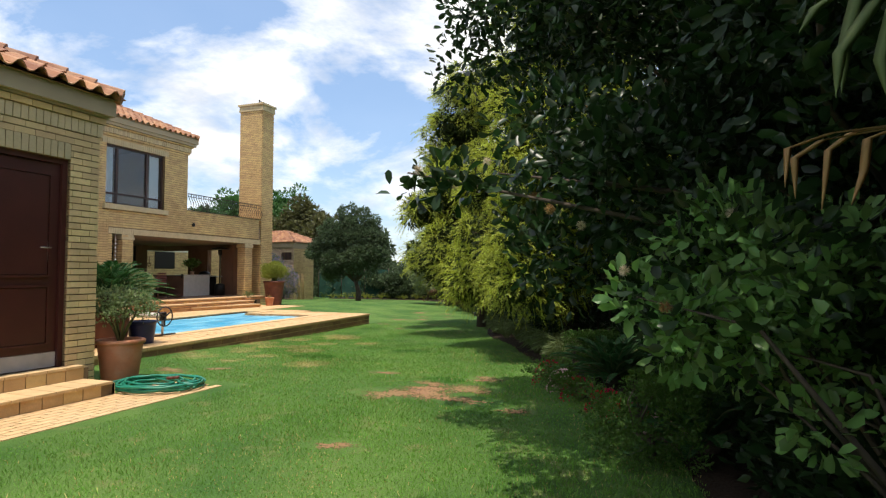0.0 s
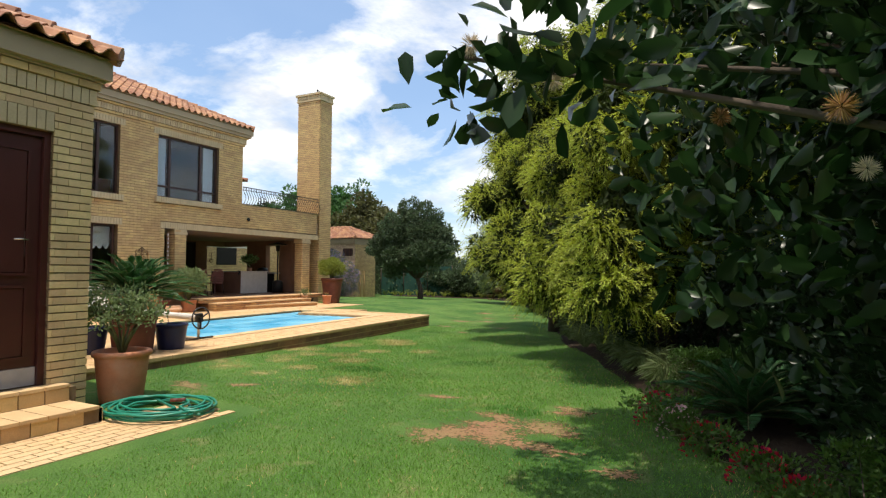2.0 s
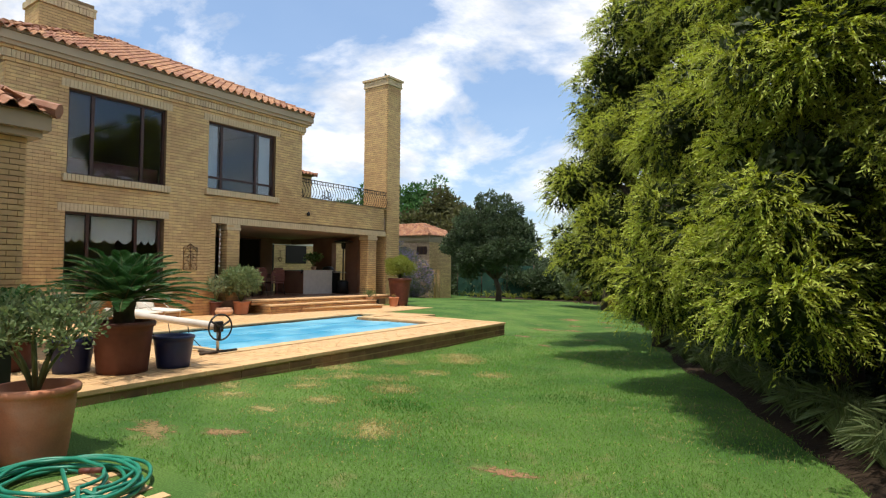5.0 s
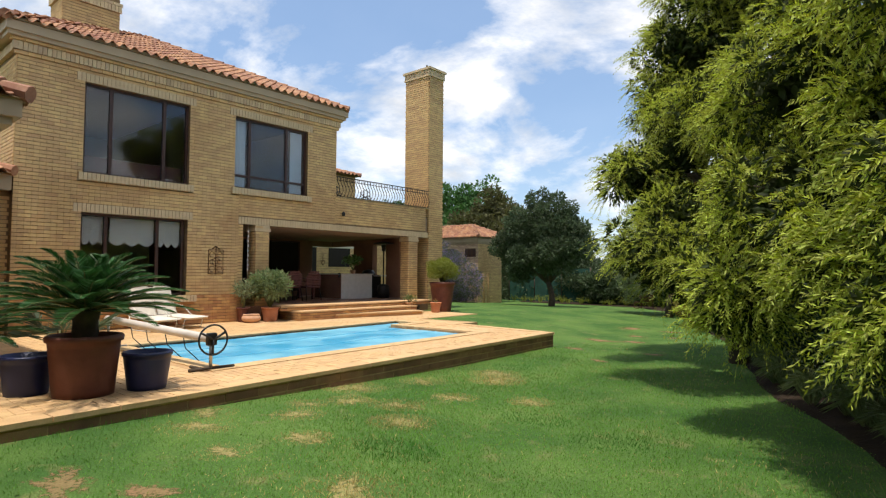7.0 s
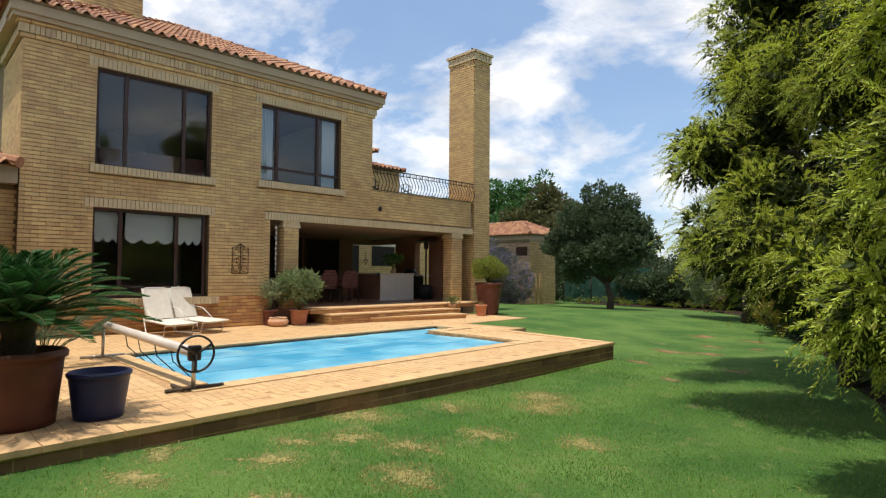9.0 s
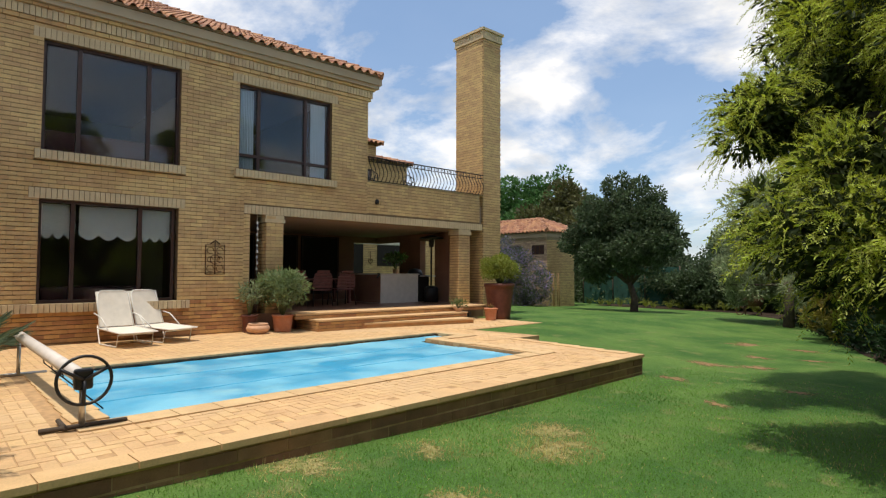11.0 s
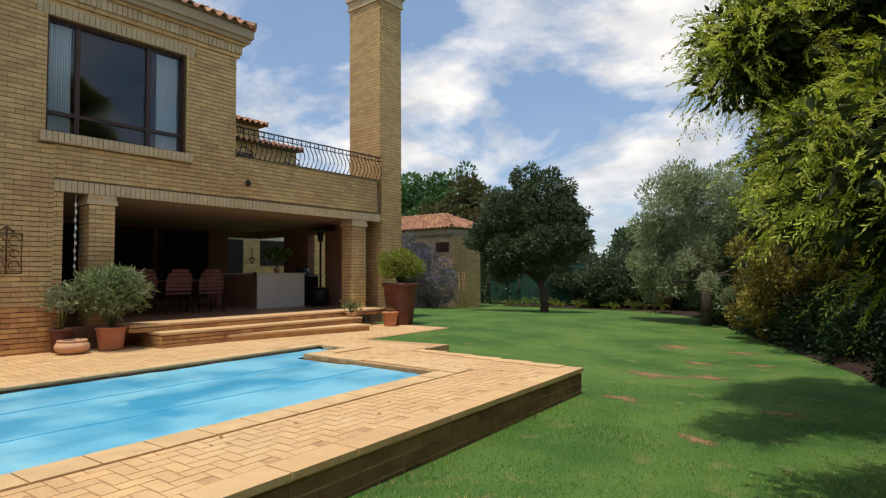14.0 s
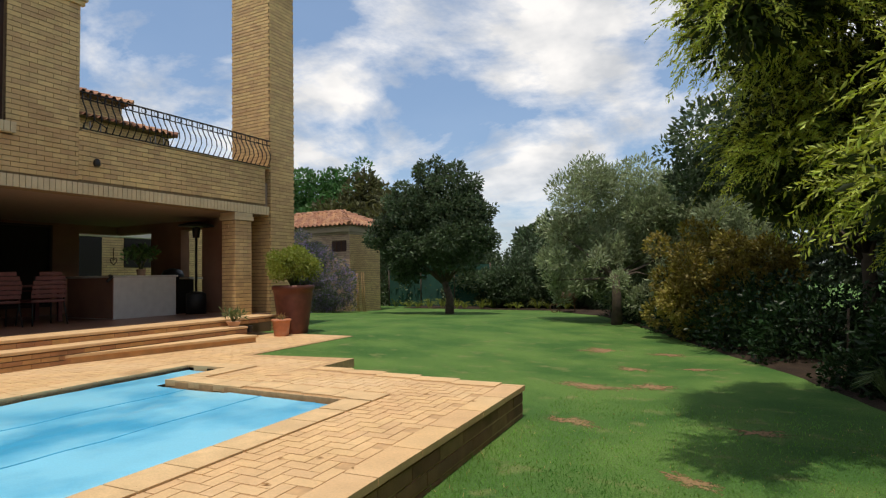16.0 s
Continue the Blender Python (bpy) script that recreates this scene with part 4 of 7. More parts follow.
def terrace():
    f = boxes("terrace_floor", [(-21.2, 13.0, .3, FX + .02, 20.55, FLOOR_Z)], FLOOR_TILE)
    tagged(f, "brown tiled covered terrace floor", "floor", kind="structure")
    s = thing("steps", -15.5, 16.5, .35, "three long brick steps up to the terrace", "steps")
    S0 = 14.1
    for x1, ya, yb, z0, z1, nm in ((.6, S0 - 16.3, 2.4, -.02, .26, "middle brick step"), (.2, -2.55, 3.6, .26, .392, "upper terrace edge")):
        boxes("step", [(-.45, ya + .02, z0, x1 - .03, yb - .02, z1 - .04)], MORTAR, s, nm)
        boxes("tread", [(-.45, ya, z1 - .045, x1, yb, z1)], PAVER, s, nm, bevel=.006)
        brick_face("riser", s, "x", x1 - .03, course_boxes(ya + .02, yb - .02, max(z0, 0) + .005, z1 - .05), RED_BRICK)
        brick_face("riser", s, "y", ya + .02, course_boxes(-.45, x1 - .03, z0 + .005, z1 - .05), RED_BRICK, sign=-1)
    tri_ = [(.55, -1.1), (1.12, 2.1), (.55, 2.1)]
    prism("step", tri_, 0, .088, RED_BRICK, s, "low wedge-shaped brick step")
    prism("tread", [(.55, -1.18), (1.16, 2.13), (.55, 2.13)], .088, .13, PAVER, s, "low wedge-shaped brick step")
    for px, w_, nm in ((13.53, 13.94, "pillar"), (19.22, 20.0, "pillar")):
        y0, y1 = px, w_
        if y0 > 19:
            y0, y1 = 19.55, 20.0
        cy = (y0 + y1) / 2
        p = thing(nm, FX - .2, cy, FLOOR_Z, "square buff brick terrace pillar", "pillar", "terrace pillars")
        h = (y1 - y0) / 2
        boxes("core", [(-.2, -h + .01, 0, .185, h - .01, OP_TOP - FLOOR_Z)], MORTAR, p)
        brick_face("brickwork", p, "x", .185, course_boxes(-h, h, 0, 2.05), BRICK)
        brick_face("brickwork", p, "y", -h + .01, course_boxes(-.2, .19, 0, 2.05), BRICK, sign=-1)
        brick_face("brickwork", p, "y", h - .01, course_boxes(-.2, .19, 0, 2.05), BRICK)
        boxes("capital", [(-.24, -h - .04, 2.06, .23, h + .04, 2.14), (-.24, -h - .02, 2.145, .215, h + .02, 2.222)], SOLDIER, p, "projecting brick head")
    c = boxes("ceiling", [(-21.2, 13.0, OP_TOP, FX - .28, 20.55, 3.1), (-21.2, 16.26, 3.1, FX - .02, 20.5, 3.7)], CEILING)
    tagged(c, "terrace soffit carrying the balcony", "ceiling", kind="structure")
    b = boxes("wall_terrace_back", [(-21.4, 13.0, .3, -21.2, 15.2, OP_TOP), (-21.4, 15.2, 2.75, -21.2, 20.55, OP_TOP), (-21.4, 15.2, .3, -21.2, 19.3, 2.75),
                                    (-21.2, 12.86, .3, FX - .28, 13.0, OP_TOP), (-19.8, 20.3, .3, -18.67, 20.55, OP_TOP), (-17.9, 20.3, .3, -17.2, 20.55, OP_TOP), (-21.2, 20.3, 2.75, -19.8, 20.55, OP_TOP), (-18.67, 20.3, 2.75, -17.9, 20.55, OP_TOP)], WALL_DARK)
    tagged(b, "dark brown inner walls of the terrace", "wall", kind="structure")
    # courtyard wall seen through the terrace
    w = boxes("wall_courtyard", [(-24.3, 18, 0, -24, 28, 3.5)], MORTAR)
    tagged(w, "buff brick courtyard wall", "wall", kind="structure")
    brick_face("brickwork", w, "x", -24, course_boxes(18, 27.5, .3, 3.45, [(22.3, 1.97, 23.6, 3.08)]), BRICK)
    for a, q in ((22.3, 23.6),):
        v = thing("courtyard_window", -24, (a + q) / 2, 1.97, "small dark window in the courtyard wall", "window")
        # Black sheet across the whole window, painted for the unlit room.
        boxes("window_frame", [(0, -(q - a) / 2, 0, .05, (q - a) / 2, 1.1)], UNLIT_BLACK, v)


terrace()
tagged(boxes("lintel", [(-22.1, 18.8, 2.76, -21.8, 22.9, 3.02)], COUNTER), "pale plastered courtyard beam behind the terrace", "lintel", kind="structure")
v_ = thing("courtyard_door", -24, 21.2, .3, "dark timber door in the courtyard wall", "door")
v_["kind"] = "structure"
boxes("door_leaf", [(0, -.36, 0, .06, .36, 2.6)], UNLIT_BLACK, v_)
v_ = thing("heart_ornament", -23.96, 21.95, 2.15, "small rusty heart ornament on the courtyard wall", "wall ornament")
tubes("outline", [[(0, .11 * math.sin(a) ** 3, .09 * math.cos(a) - .045 * math.cos(2 * a) - .02 * math.cos(3 * a)) for a in np.linspace(0, 6.283, 25)[:-1]]], .014, RUST, v_, closed=True)
tubes("cord", [[(0, 0, .08), (0, 0, .42)]], .012, RUST, v_)


def balcony():
    r = thing("balcony_railing", FX + .02, 18.4, 4.03, "black wrought-iron balcony railing with bellied bars", "railing")
    bar = [(0.03, 0, 0.02), (.09, 0, .1), (.15, 0, .2), (.13, 0, .32), (.06, 0, .43), (.02, 0, .52), (.02, 0, .64)]
    y = -2.1
    while y < 2.15:
        tubes("bar", [[(a, b + y, c) for a, b, c in bar]], .011, IRON, r, seg=5)
        y += .125
    for z, rr in ((.64, .016), (.53, .011), (.03, .011)):
        tubes("rail", [[(.02, -2.13, z), (.02, 2.13, z)]], rr, IRON, r)
    rings = []
    for i in range(17):
        cy = -2.0 + i * .25
        rings.append([(.02, cy + .05 * math.cos(a), .585 + .045 * math.sin(a)) for a in np.linspace(0, 2 * math.pi, 11)])
    for ring_ in rings:
        tubes("scroll", [ring_], .007, IRON, r, seg=4)
    boxes("parapet_coping", [(FX - .28, 16.3, 4.03, FX + .03, 20.55, 4.06)], SOLDIER).parent = FRONT
    d = tagged(boxes("balcony_floor", [(-21.4, 16.3, 3.7, FX - .28, 20.5, 3.75)], FLOOR_TILE), "tiled balcony floor", "floor", kind="structure")
    for y0 in (17.5, 18.9):
        ch = thing("balcony_chair", -17.3, y0, 3.75, "dark cast-metal balcony chair", "chair", "balcony chairs", 90)
        tubes("back", [[(-.22, .2, .42), (-.22, .25, .85), (0, .27, .95), (.22, .25, .85), (.22, .2, .42)], [(-.1, .2, .42), (-.1, .26, .9)], [(.1, .2, .42), (.1, .26, .9)], [(-.2, .23, .6), (.2, .23, .75)], [(.2, .23, .6), (-.2, .23, .75)]], .015, IRON, ch, "lattice back")
        boxes("seat", [(-.22, -.2, .4, .22, .22, .43)], IRON, ch)
        for a in (-.2, .2):
            for b in (-.18, .2):
                tubes("leg", [[(a, b, .4), (a * 1.1, b * 1.1, 0)]], .013, IRON, ch)
    # rear wing behind the balcony
    w = boxes("wall_rear_wing", [(-28, 16.5, 3.5, -24, 22.2, 7.2), (-28, 22.2, 3.5, -24.0, 23.9, 6.5)], MORTAR)
    tagged(w, "buff brick rear wing", "wall", kind="structure")
    brick_face("brickwork", w, "x", -24, course_boxes(16.5, 22.2, 3.5, 7.15, [(21.2, 5.5, 21.95, 6.1)]), BRICK)
    boxes("window_frame", [(-24.02, 21.2, 5.5, -23.97, 21.95, 6.1)], TIMBER, w)
    brick_face("brickwork", w, "x", -24.0, course_boxes(22.2, 23.9, 3.5, 6.45), BRICK)


balcony()
hip_roof("rear_roof", -28.5, 16.0, -23.7, 22.4, 7.22, 17, "es", "terracotta tiled roof of the rear wing")
hip_roof("rear_roof", -28.5, 19.6, -23.7, 24.05, 6.52, 16, "es", "terracotta tiled roof of the rear wing")

# ---- garage and low wing ----
GX, GY = -6.12, 4.81


def garage():
    g = boxes("wall_garage", [(-10.65, -6, 0, -10.35, GY, 3.72), (GX - .28, 4.43, 0, GX, GY, 3.72), (GX - .28, -6, 3.03, GX, 4.43, 3.72), (GX - .28, -6, 0, GX, 2.2, 3.03), (-10.35, GY - .28, 0, GX - .28, GY, 3.72), (GX - .28, 2.2, 0, GX - .02, 4.43, .53)], MORTAR)
    tagged(g, "buff face brick garage wall", "wall", kind="structure")
    holes = [(2.2, .5, 4.43, 3.03), (1.9, 3.03, 4.43, 3.23)]
    top = 3.23 + 2 * COURSE
    brick_face("brickwork", g, "x", GX, course_boxes(-6, GY, .2, top, holes), BRICK_LIT, single=lambda r: r[0] > 1.2 or r[1] > 3.0 and r[0] > -.5)
    brick_face("lintel_bricks", g, "x", GX, soldiers(1.9, 4.43, 3.035, 3.225), SOLDIER, single=lambda r: True)
    brick_face("brickwork", g, "y", GY, course_boxes(-10.6, GX, .2, top), BRICK_LIT)
    z = top
    for k, (h, pr) in enumerate(((.17, .03), (.08, .055))):
        for ax, at, a, b in (("x", GX, -6, GY + pr), ("y", GY, -10.6, GX + pr)):
            brick_face("corbel_band", g, ax, at, soldiers(a, b, z, z + h - .01, .0855 if k == 0 else .235), SOLDIER if k == 0 else BRICK, proud=pr, single=lambda r: ax == "x" and r[0] > .5)
        z += h
    boxes("fascia", [(-10.3, -6, z, GX + .08, GY + .08, z + .03), (-10.3, -6, z + .03, GX + .13, GY + .13, z + .25)], FASCIA, g, "beige painted eaves fascia")
    tagged(boxes("wall_low_wing", [(-16.5, GY - .2, 0, -10.65, 6.65, 3.72), (-17.5, 6.65, 0, -16.2, 8.02, 3.3)], MORTAR), "buff brick low wing", "wall", kind="structure")
    w = bpy.data.objects["wall_low_wing"]
    brick_face("brickwork", w, "y", 6.65, course_boxes(-16.2, -10.65, .3, 3.5), BRICK)
    brick_face("brickwork", w, "x", -10.65, course_boxes(GY, 6.65, .3, 3.5), BRICK)
    brick_face("brickwork", w, "x", -16.2, course_boxes(6.65, 8.02, .3, 3.2), BRICK)
    boxes("fascia", [(-16.2, GY, 3.5, -10.5, 6.8, 3.6), (-16.2, GY, 3.6, -10.42, 6.88, 3.84), (-16.2, 6.9, 3.3, -15.95, 8.0, 3.62)], FASCIA, w, "beige painted eaves fascia")
    return z + .25


GTOP = garage()
hip_roof("garage_roof", -14.5, -6.3, GX + .18, GY + .18, GTOP + .015, 24, "e", "terracotta barrel-tile garage roof")
hip_roof("low_roof", -16.9, 3.0, -10.36, 6.95, 3.86, 24, "en", "terracotta barrel-tile roof of the low wing")
hip_roof("lean_roof", -18.2, 6.3, -15.75, 8.0, 3.64, 22, "e", "small terracotta lean-to roof against the house")


def garage_door():
    d = thing("door_1", GX - .1, 3.32, .53, "maroon panelled double timber door with grey kickplate, closed", "door")
    d["kind"] = "structure"
    H = 2.5
    boxes("door_frame", [(-.06, -1.12, 0, .06, -1.06, H), (-.06, 1.05, 0, .06, 1.11, H), (-.06, -1.06, H - .06, .06, 1.05, H)], TIMBER2, d)
    for s in (-1, 1):
        y0, y1 = (0.005, 1.045) if s > 0 else (-1.055, -0.005)
        leaf_ = boxes("leaf", [(-.025, y0, .19, .02, y1, H - .07)], TIMBER2, d, "maroon door leaf")
        for z0, z1 in ((.3, .95), (1.1, H - .22)):
            boxes("panel", [(.02, y0 + .13, z0, .034, y1 - .13, z1)], TIMBER2, leaf_, bevel=.006)
            boxes("moulding", [(.02, y0 + .1, z0 - .03, .045, y1 - .1, z0 - .002), (.02, y0 + .1, z1 + .002, .045, y1 - .1, z1 + .03), (.02, y0 + .1, z0, .045, y0 + .125, z1), (.02, y1 - .125, z0, .045, y1 - .1, z1)], TIMBER2, leaf_)
        boxes("kickplate", [(-.02, y0, 0.01, .03, y1, .185)], KICK, leaf_, "grey metal kickplate")
    boxes("handle_plate", [(.02, .9, 1.25, .028, .95, 1.5)], METAL, d)
    tubes("handle", [[(.025, .925, 1.42), (.075, .925, 1.42), (.08, .8, 1.42)]], .01, METAL, d, "chrome lever handle")
    st = thing("door_steps", GX, 3.0, .2, "two brick-edged concrete door steps", "steps")
    boxes("step", [(0.02, -9, 0.0, .14, 1.64, .3)], MORTAR, st)
    boxes("step", [(.14, -9, 0, .6, 1.62, .14)], MORTAR, st)
    flat_bricks("step_stone", st, [(0.0, -9 + .23 * i, .165, -9 + .23 * (i + 1) - .006) for i in range(46)], .335, COPING, t=.03, single=lambda r: r[1] > -3)
    flat_bricks("step_stone", st, [(.15, -9 + .23 * i, .635, -9 + .23 * (i + 1) - .006) for i in range(46)], .172, COPING, t=.03, single=lambda r: r[1] > -3)
    brick_face("riser_bricks", st, "x", .14, [(-9 + .23 * i, .175, -9 + .23 * (i + 1) - .012, .3) for i in range(46)], BRICK, proud=.01)
    brick_face("riser_bricks", st, "x", .6, [(-9 + .23 * i + .1, .01, -9 + .23 * (i + 1) - .012 + .1, .14) for i in range(45)], BRICK, proud=.01)
    brick_face("riser_bricks", st, "y", 1.62, [(.15, .01, .36, .14), (.37, .01, .6, .14)], BRICK, proud=.01)


garage_door()


def paving():
    p = prism("pavement", [(-6.12, -9), (-4.72, -9), (-4.45, 3.2), (-4.55, 5.65), (-5.6, 5.75), (-7.75, 5.3), (-7.75, 4.81), (-6.12, 4.81)], .1, .196, PAVER_JOINT)
    tagged(p, "orange clay paving beside the garage", "paving", kind="structure")
    rects = []
    for i in range(13):
        for j in range(60):
            x0, y0 = -6.1 + i * .108, -7.8 + j * .222 + (.111 if i % 2 else 0)
            if y0 > 4.6 and x0 < -5.6 or x0 + .1 > -4.5 or y0 + .21 > 5.6:
                continue
            rects.append((x0, y0, x0 + .1, y0 + .214))
    flat_bricks("paving_brick", p, rects, .21, PAVER, single=lambda r: r[1] > 1.0)


paving()


# ---- pool deck ----
DZ = .35


def skew(v):
    """The deck and the pool stand a few degrees askew of the house."""
    x, y, z = v
    return (x + .062 * (16.53 - y), y + (.09 * (-8.42 - x) * min(1.0, max(0.0, (y - 14.8) / 1.7)) if x > -11.4 else 0), z)


def deck():
    sk = lambda x, y: skew((x, y, 0))[:2]
    P0, P1, Q0, Q1 = -9.82, -13.12, 9.05, 15.25      # pool: near and far side, ends
    NX, NY = -12.45, 16.15                            # entry bay of the pool
    parts_ = [[(-8.42, 4.81), (-8.42, Q0), (-16, Q0), (-16, 6.65), (-11.3, 6.65), (-11.3, 4.81)],
              [(-8.42, Q0), (-8.42, Q1), (P0, Q1), (P0, Q0)], [(P1, Q0), (P1, Q1), (-16.8, Q1), (-16.8, Q0)],
              [(-8.42, Q1), (-8.42, 16.53), (-11.33, 16.53), (-11.33, 17.32), (-13.1, 17.34), (-13.1, 20.15), (-16.8, 20.15), (-16.8, Q1 + .9), (P1, Q1 + .9), (P1, NY), (NX, NY), (NX, Q1)],
              [(P1, Q1), (P1, Q1 + .9), (-16.8, Q1 + .9), (-16.8, Q1)]]
    d = thing("pool_deck", -12, 12, 0, "orange clay-brick pool deck with stone coping", "deck")
    d["kind"] = "structure"
    for k, poly in enumerate(parts_):
        n = len(poly)
        if sum(poly[i][0] * poly[(i + 1) % n][1] - poly[(i + 1) % n][0] * poly[i][1] for i in range(n)) < 0:
            poly = poly[::-1]
        poly = [sk(*q) for q in poly]
        o = prism("deck_base", [(x + 12, y - 12) for x, y in poly], -.05, DZ - .0045, PAVER_JOINT, d)
    # pavers
    rects = []
    inside = lambda x, y: ((-13.1 < x < -8.6 or (x <= -13.1 and x > -16.3)) and 4.85 < y < 20.1 and not (P1 - .32 < x < P0 + .30 and Q0 - .32 < y < Q1 + .32)
                           and not (P1 - .32 < x < NX + .32 and Q1 < y < NY + .32) and not (x > -11.4 and y > 16.3) and not (x > -13.2 and y > 17.2) and not (y < 6.6 and x < -10.7))
    G = .111
    for i in range(72):
        for j in range(142):
            x0, y0, m = -8.65 - (i + 1) * G, 4.85 + j * G, (i - j) % 4
            if m not in (0, 3):
                continue
            xa, ya, xb, yb = (x0 - G, y0, x0 + G, y0 + G) if m == 0 else (x0, y0, x0 + G, y0 + 2 * G)
            if Q0 - .4 < ya < Q1 + .4 and Q0 - .4 < yb < Q1 + .4:
                if xa < P0 + .305 < xb - .02:
                    xa = P0 + .305
                if xa + .02 < P1 - .325 < xb:
                    xb = P1 - .325
            elif xa < P0 + .3 and ya < Q1 + .325 < yb - .02 and xa > NX + .3:
                ya = Q1 + .325
            if xb - xa < G - .001 or yb - ya < G - .001:
                if all(inside(*q) for q in ((xa, ya + .001), (xb, ya + .001), (xa, yb), (xb, yb))):
                    rects.append((xa + 12, ya - 12, xb + 12 - .006, yb - 12 - .006))
                continue
            halves = ((xa, ya, xa + G, ya + G), (xb - G, yb - G, xb, yb))
            fit = [h for h in halves if all(inside(*q) for q in ((h[0], h[1]), (h[2], h[1]), (h[0], h[3]), (h[2], h[3])))]
            for h in ([(xa, ya, xb, yb)] if len(fit) == 2 else fit):
                rects.append((h[0] + 12, h[1] - 12, h[2] + 12 - .006, h[3] - 12 - .006))
    sk2 = lambda v: tuple(a - b for a, b in zip(skew((v[0] - 12, v[1] + 12, v[2])), (-12, 12, 0)))
    flat_bricks("deck_paver", d, rects, DZ, PAVER, skew=sk2, single=lambda r: r[0] > 2.3 and r[1] > -1.5 and r[1] < 5)
    edge = [(-8.64 + 12, y - 12, -8.39 + 12, min(y + .575, 16.54) - 12) for y in np.arange(4.85, 16.5, .581)] + [(x + 12, 16.32 - 12, x + 12 + .52, 16.55 - 12) for x in np.arange(-11.3, -8.75, .527)]
    flat_bricks("edge_paver", d, edge, DZ + .006, PAVER, t=.05, skew=sk2, single=lambda r: True)
    c = []
    L = .30
    for y in np.arange(Q0 - L, Q1 + .01, .405):
        c.append((P0, y, P0 + L, min(y + .398, Q1 + L)))
        c.append((P1 - L, y, P1, y + .398))
    for x in np.arange(P1, P0 - .1, .405):
        c.append((x, Q0 - L, min(x + .398, P0), Q0))
    for x in np.arange(NX, P0 - .1, .405):
        c.append((x, Q1, min(x + .398, P0), Q1 + L))
    c += [(P1 - L, Q1, P1, Q1 + .4), (P1 - L, Q1 + .405, P1, NY), (P1 - L, NY, P1 + .1, NY + L), (P1 + .105, NY, NX + .0, NY + L), (NX, NY - .45, NX + L, NY + L), (NX, Q1 + L + .005, NX + L, NY - .455)]
    flat_bricks("coping_stone", d, [(a + 12, b - 12, e + 12, f - 12) for a, b, e, f in c], DZ + .012, COPING, t=.07, skew=sk2, single=lambda r: True)
    # pool shell
    pool = thing("swimming_pool", -11.5, 12, -1.2, "swimming pool under a floating blue cover", "pool")
    pool["kind"] = "structure"
    ring = [sk(*q) for q in ((P0, Q0), (P0, Q1), (NX, Q1), (NX, NY), (P1, NY), (P1, Q0))]
    ring = [(x + 11.5, y - 12) for x, y in ring]
    vs = [(x, y, 0) for x, y in ring] + [(x, y, 1.53) for x, y in ring]
    obj("pool_wall", mesh_from("pool_wall", vs, [(i, (i + 1) % 6, 6 + (i + 1) % 6, 6 + i) for i in range(6)] + [tuple(range(6))], material("pool_plaster", (0.04, 0.06, 0.08), .5)), pool)
    # the cover: a gently crumpled sheet a little below the coping
    vs, fs, idx = [], [], {}
    nx, ny = 56, 118
    for j in range(ny + 1):
        for i in range(nx + 1):
            x, y = P1 + .03 + (P0 - P1 - .06) * i / nx, Q0 + .03 + (NY - Q0 - .06) * j / ny
            if y > Q1 - .03 and x > NX - .03:
                continue
            X, Y, _ = skew((x, y, 0))
            z = .3 + .012 * noise.noise((x * 1.3, y * 1.3, 1)) + .006 * noise.noise((x * 4.5, y * 3, 5)) + .008 * math.exp(-((x - P1 - 1.6 - .08 * math.sin(y)) / .03) ** 2)
            idx[i, j] = len(vs)
            vs.append((X + 11.5, Y - 12, z + 1.2))
    for (i, j), a in list(idx.items()):
        if (i + 1, j) in idx and (i, j + 1) in idx and (i + 1, j + 1) in idx:
            fs.append((a, idx[i + 1, j], idx[i + 1, j + 1], idx[i, j + 1]))
    cover = thing("pool_cover", -11.5, 12, .27, "bright blue bubble cover floating wrinkled on the pool", "pool cover")
    vs = [(a, b, c_ - .27 - 1.2) for a, b, c_ in vs]
    cuts = (0, 19, 38, nx + 1)
    at = {v: k for k, v in idx.items()}
    for i0, i1 in zip(cuts, cuts[1:]):
        mine = [f for f in fs if i0 <= at[f[0]][0] < i1]
        used = sorted({k for f in mine for k in f})
        ren = {k: q for q, k in enumerate(used)}
        obj("cover_panel", mesh_from("cover_panel", [vs[k] for k in used], [tuple(ren[k] for k in f) for f in mine], COVER, True), cover)
    for i0 in cuts[1:-1]:
        line = [vs[idx[i0, j]] for j in range(ny + 1) if (i0, j) in idx]
        tubes("seam", [[(a, b, c_ + .002) for a, b, c_ in line[::2]]], .006, COVER_SEAM, cover, "darker welded seam", seg=5)
    # retaining wall of the deck
    boxes("retaining_wall", [(0, 0, 0, .01, .01, .01)], DARK_MORTAR).name = "deck_retaining_wall"
    r = bpy.data.objects["deck_retaining_wall"]
    a0, a1 = Vector((*sk(-8.42, 4.81), 0)), Vector((*sk(-8.42, 16.53), 0))
    ln = (a1 - a0).length
    ang = math.atan2(a1.y - a0.y, a1.x - a0.x)
    bpy.data.objects.remove(r)
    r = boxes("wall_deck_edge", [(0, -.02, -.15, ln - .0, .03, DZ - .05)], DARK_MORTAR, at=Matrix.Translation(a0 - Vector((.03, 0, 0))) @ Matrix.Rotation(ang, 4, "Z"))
    tagged(r, "dark brick retaining wall of the pool deck", "wall", kind="structure")
    return r, ln


DECK_WALL, DECK_LEN = deck()

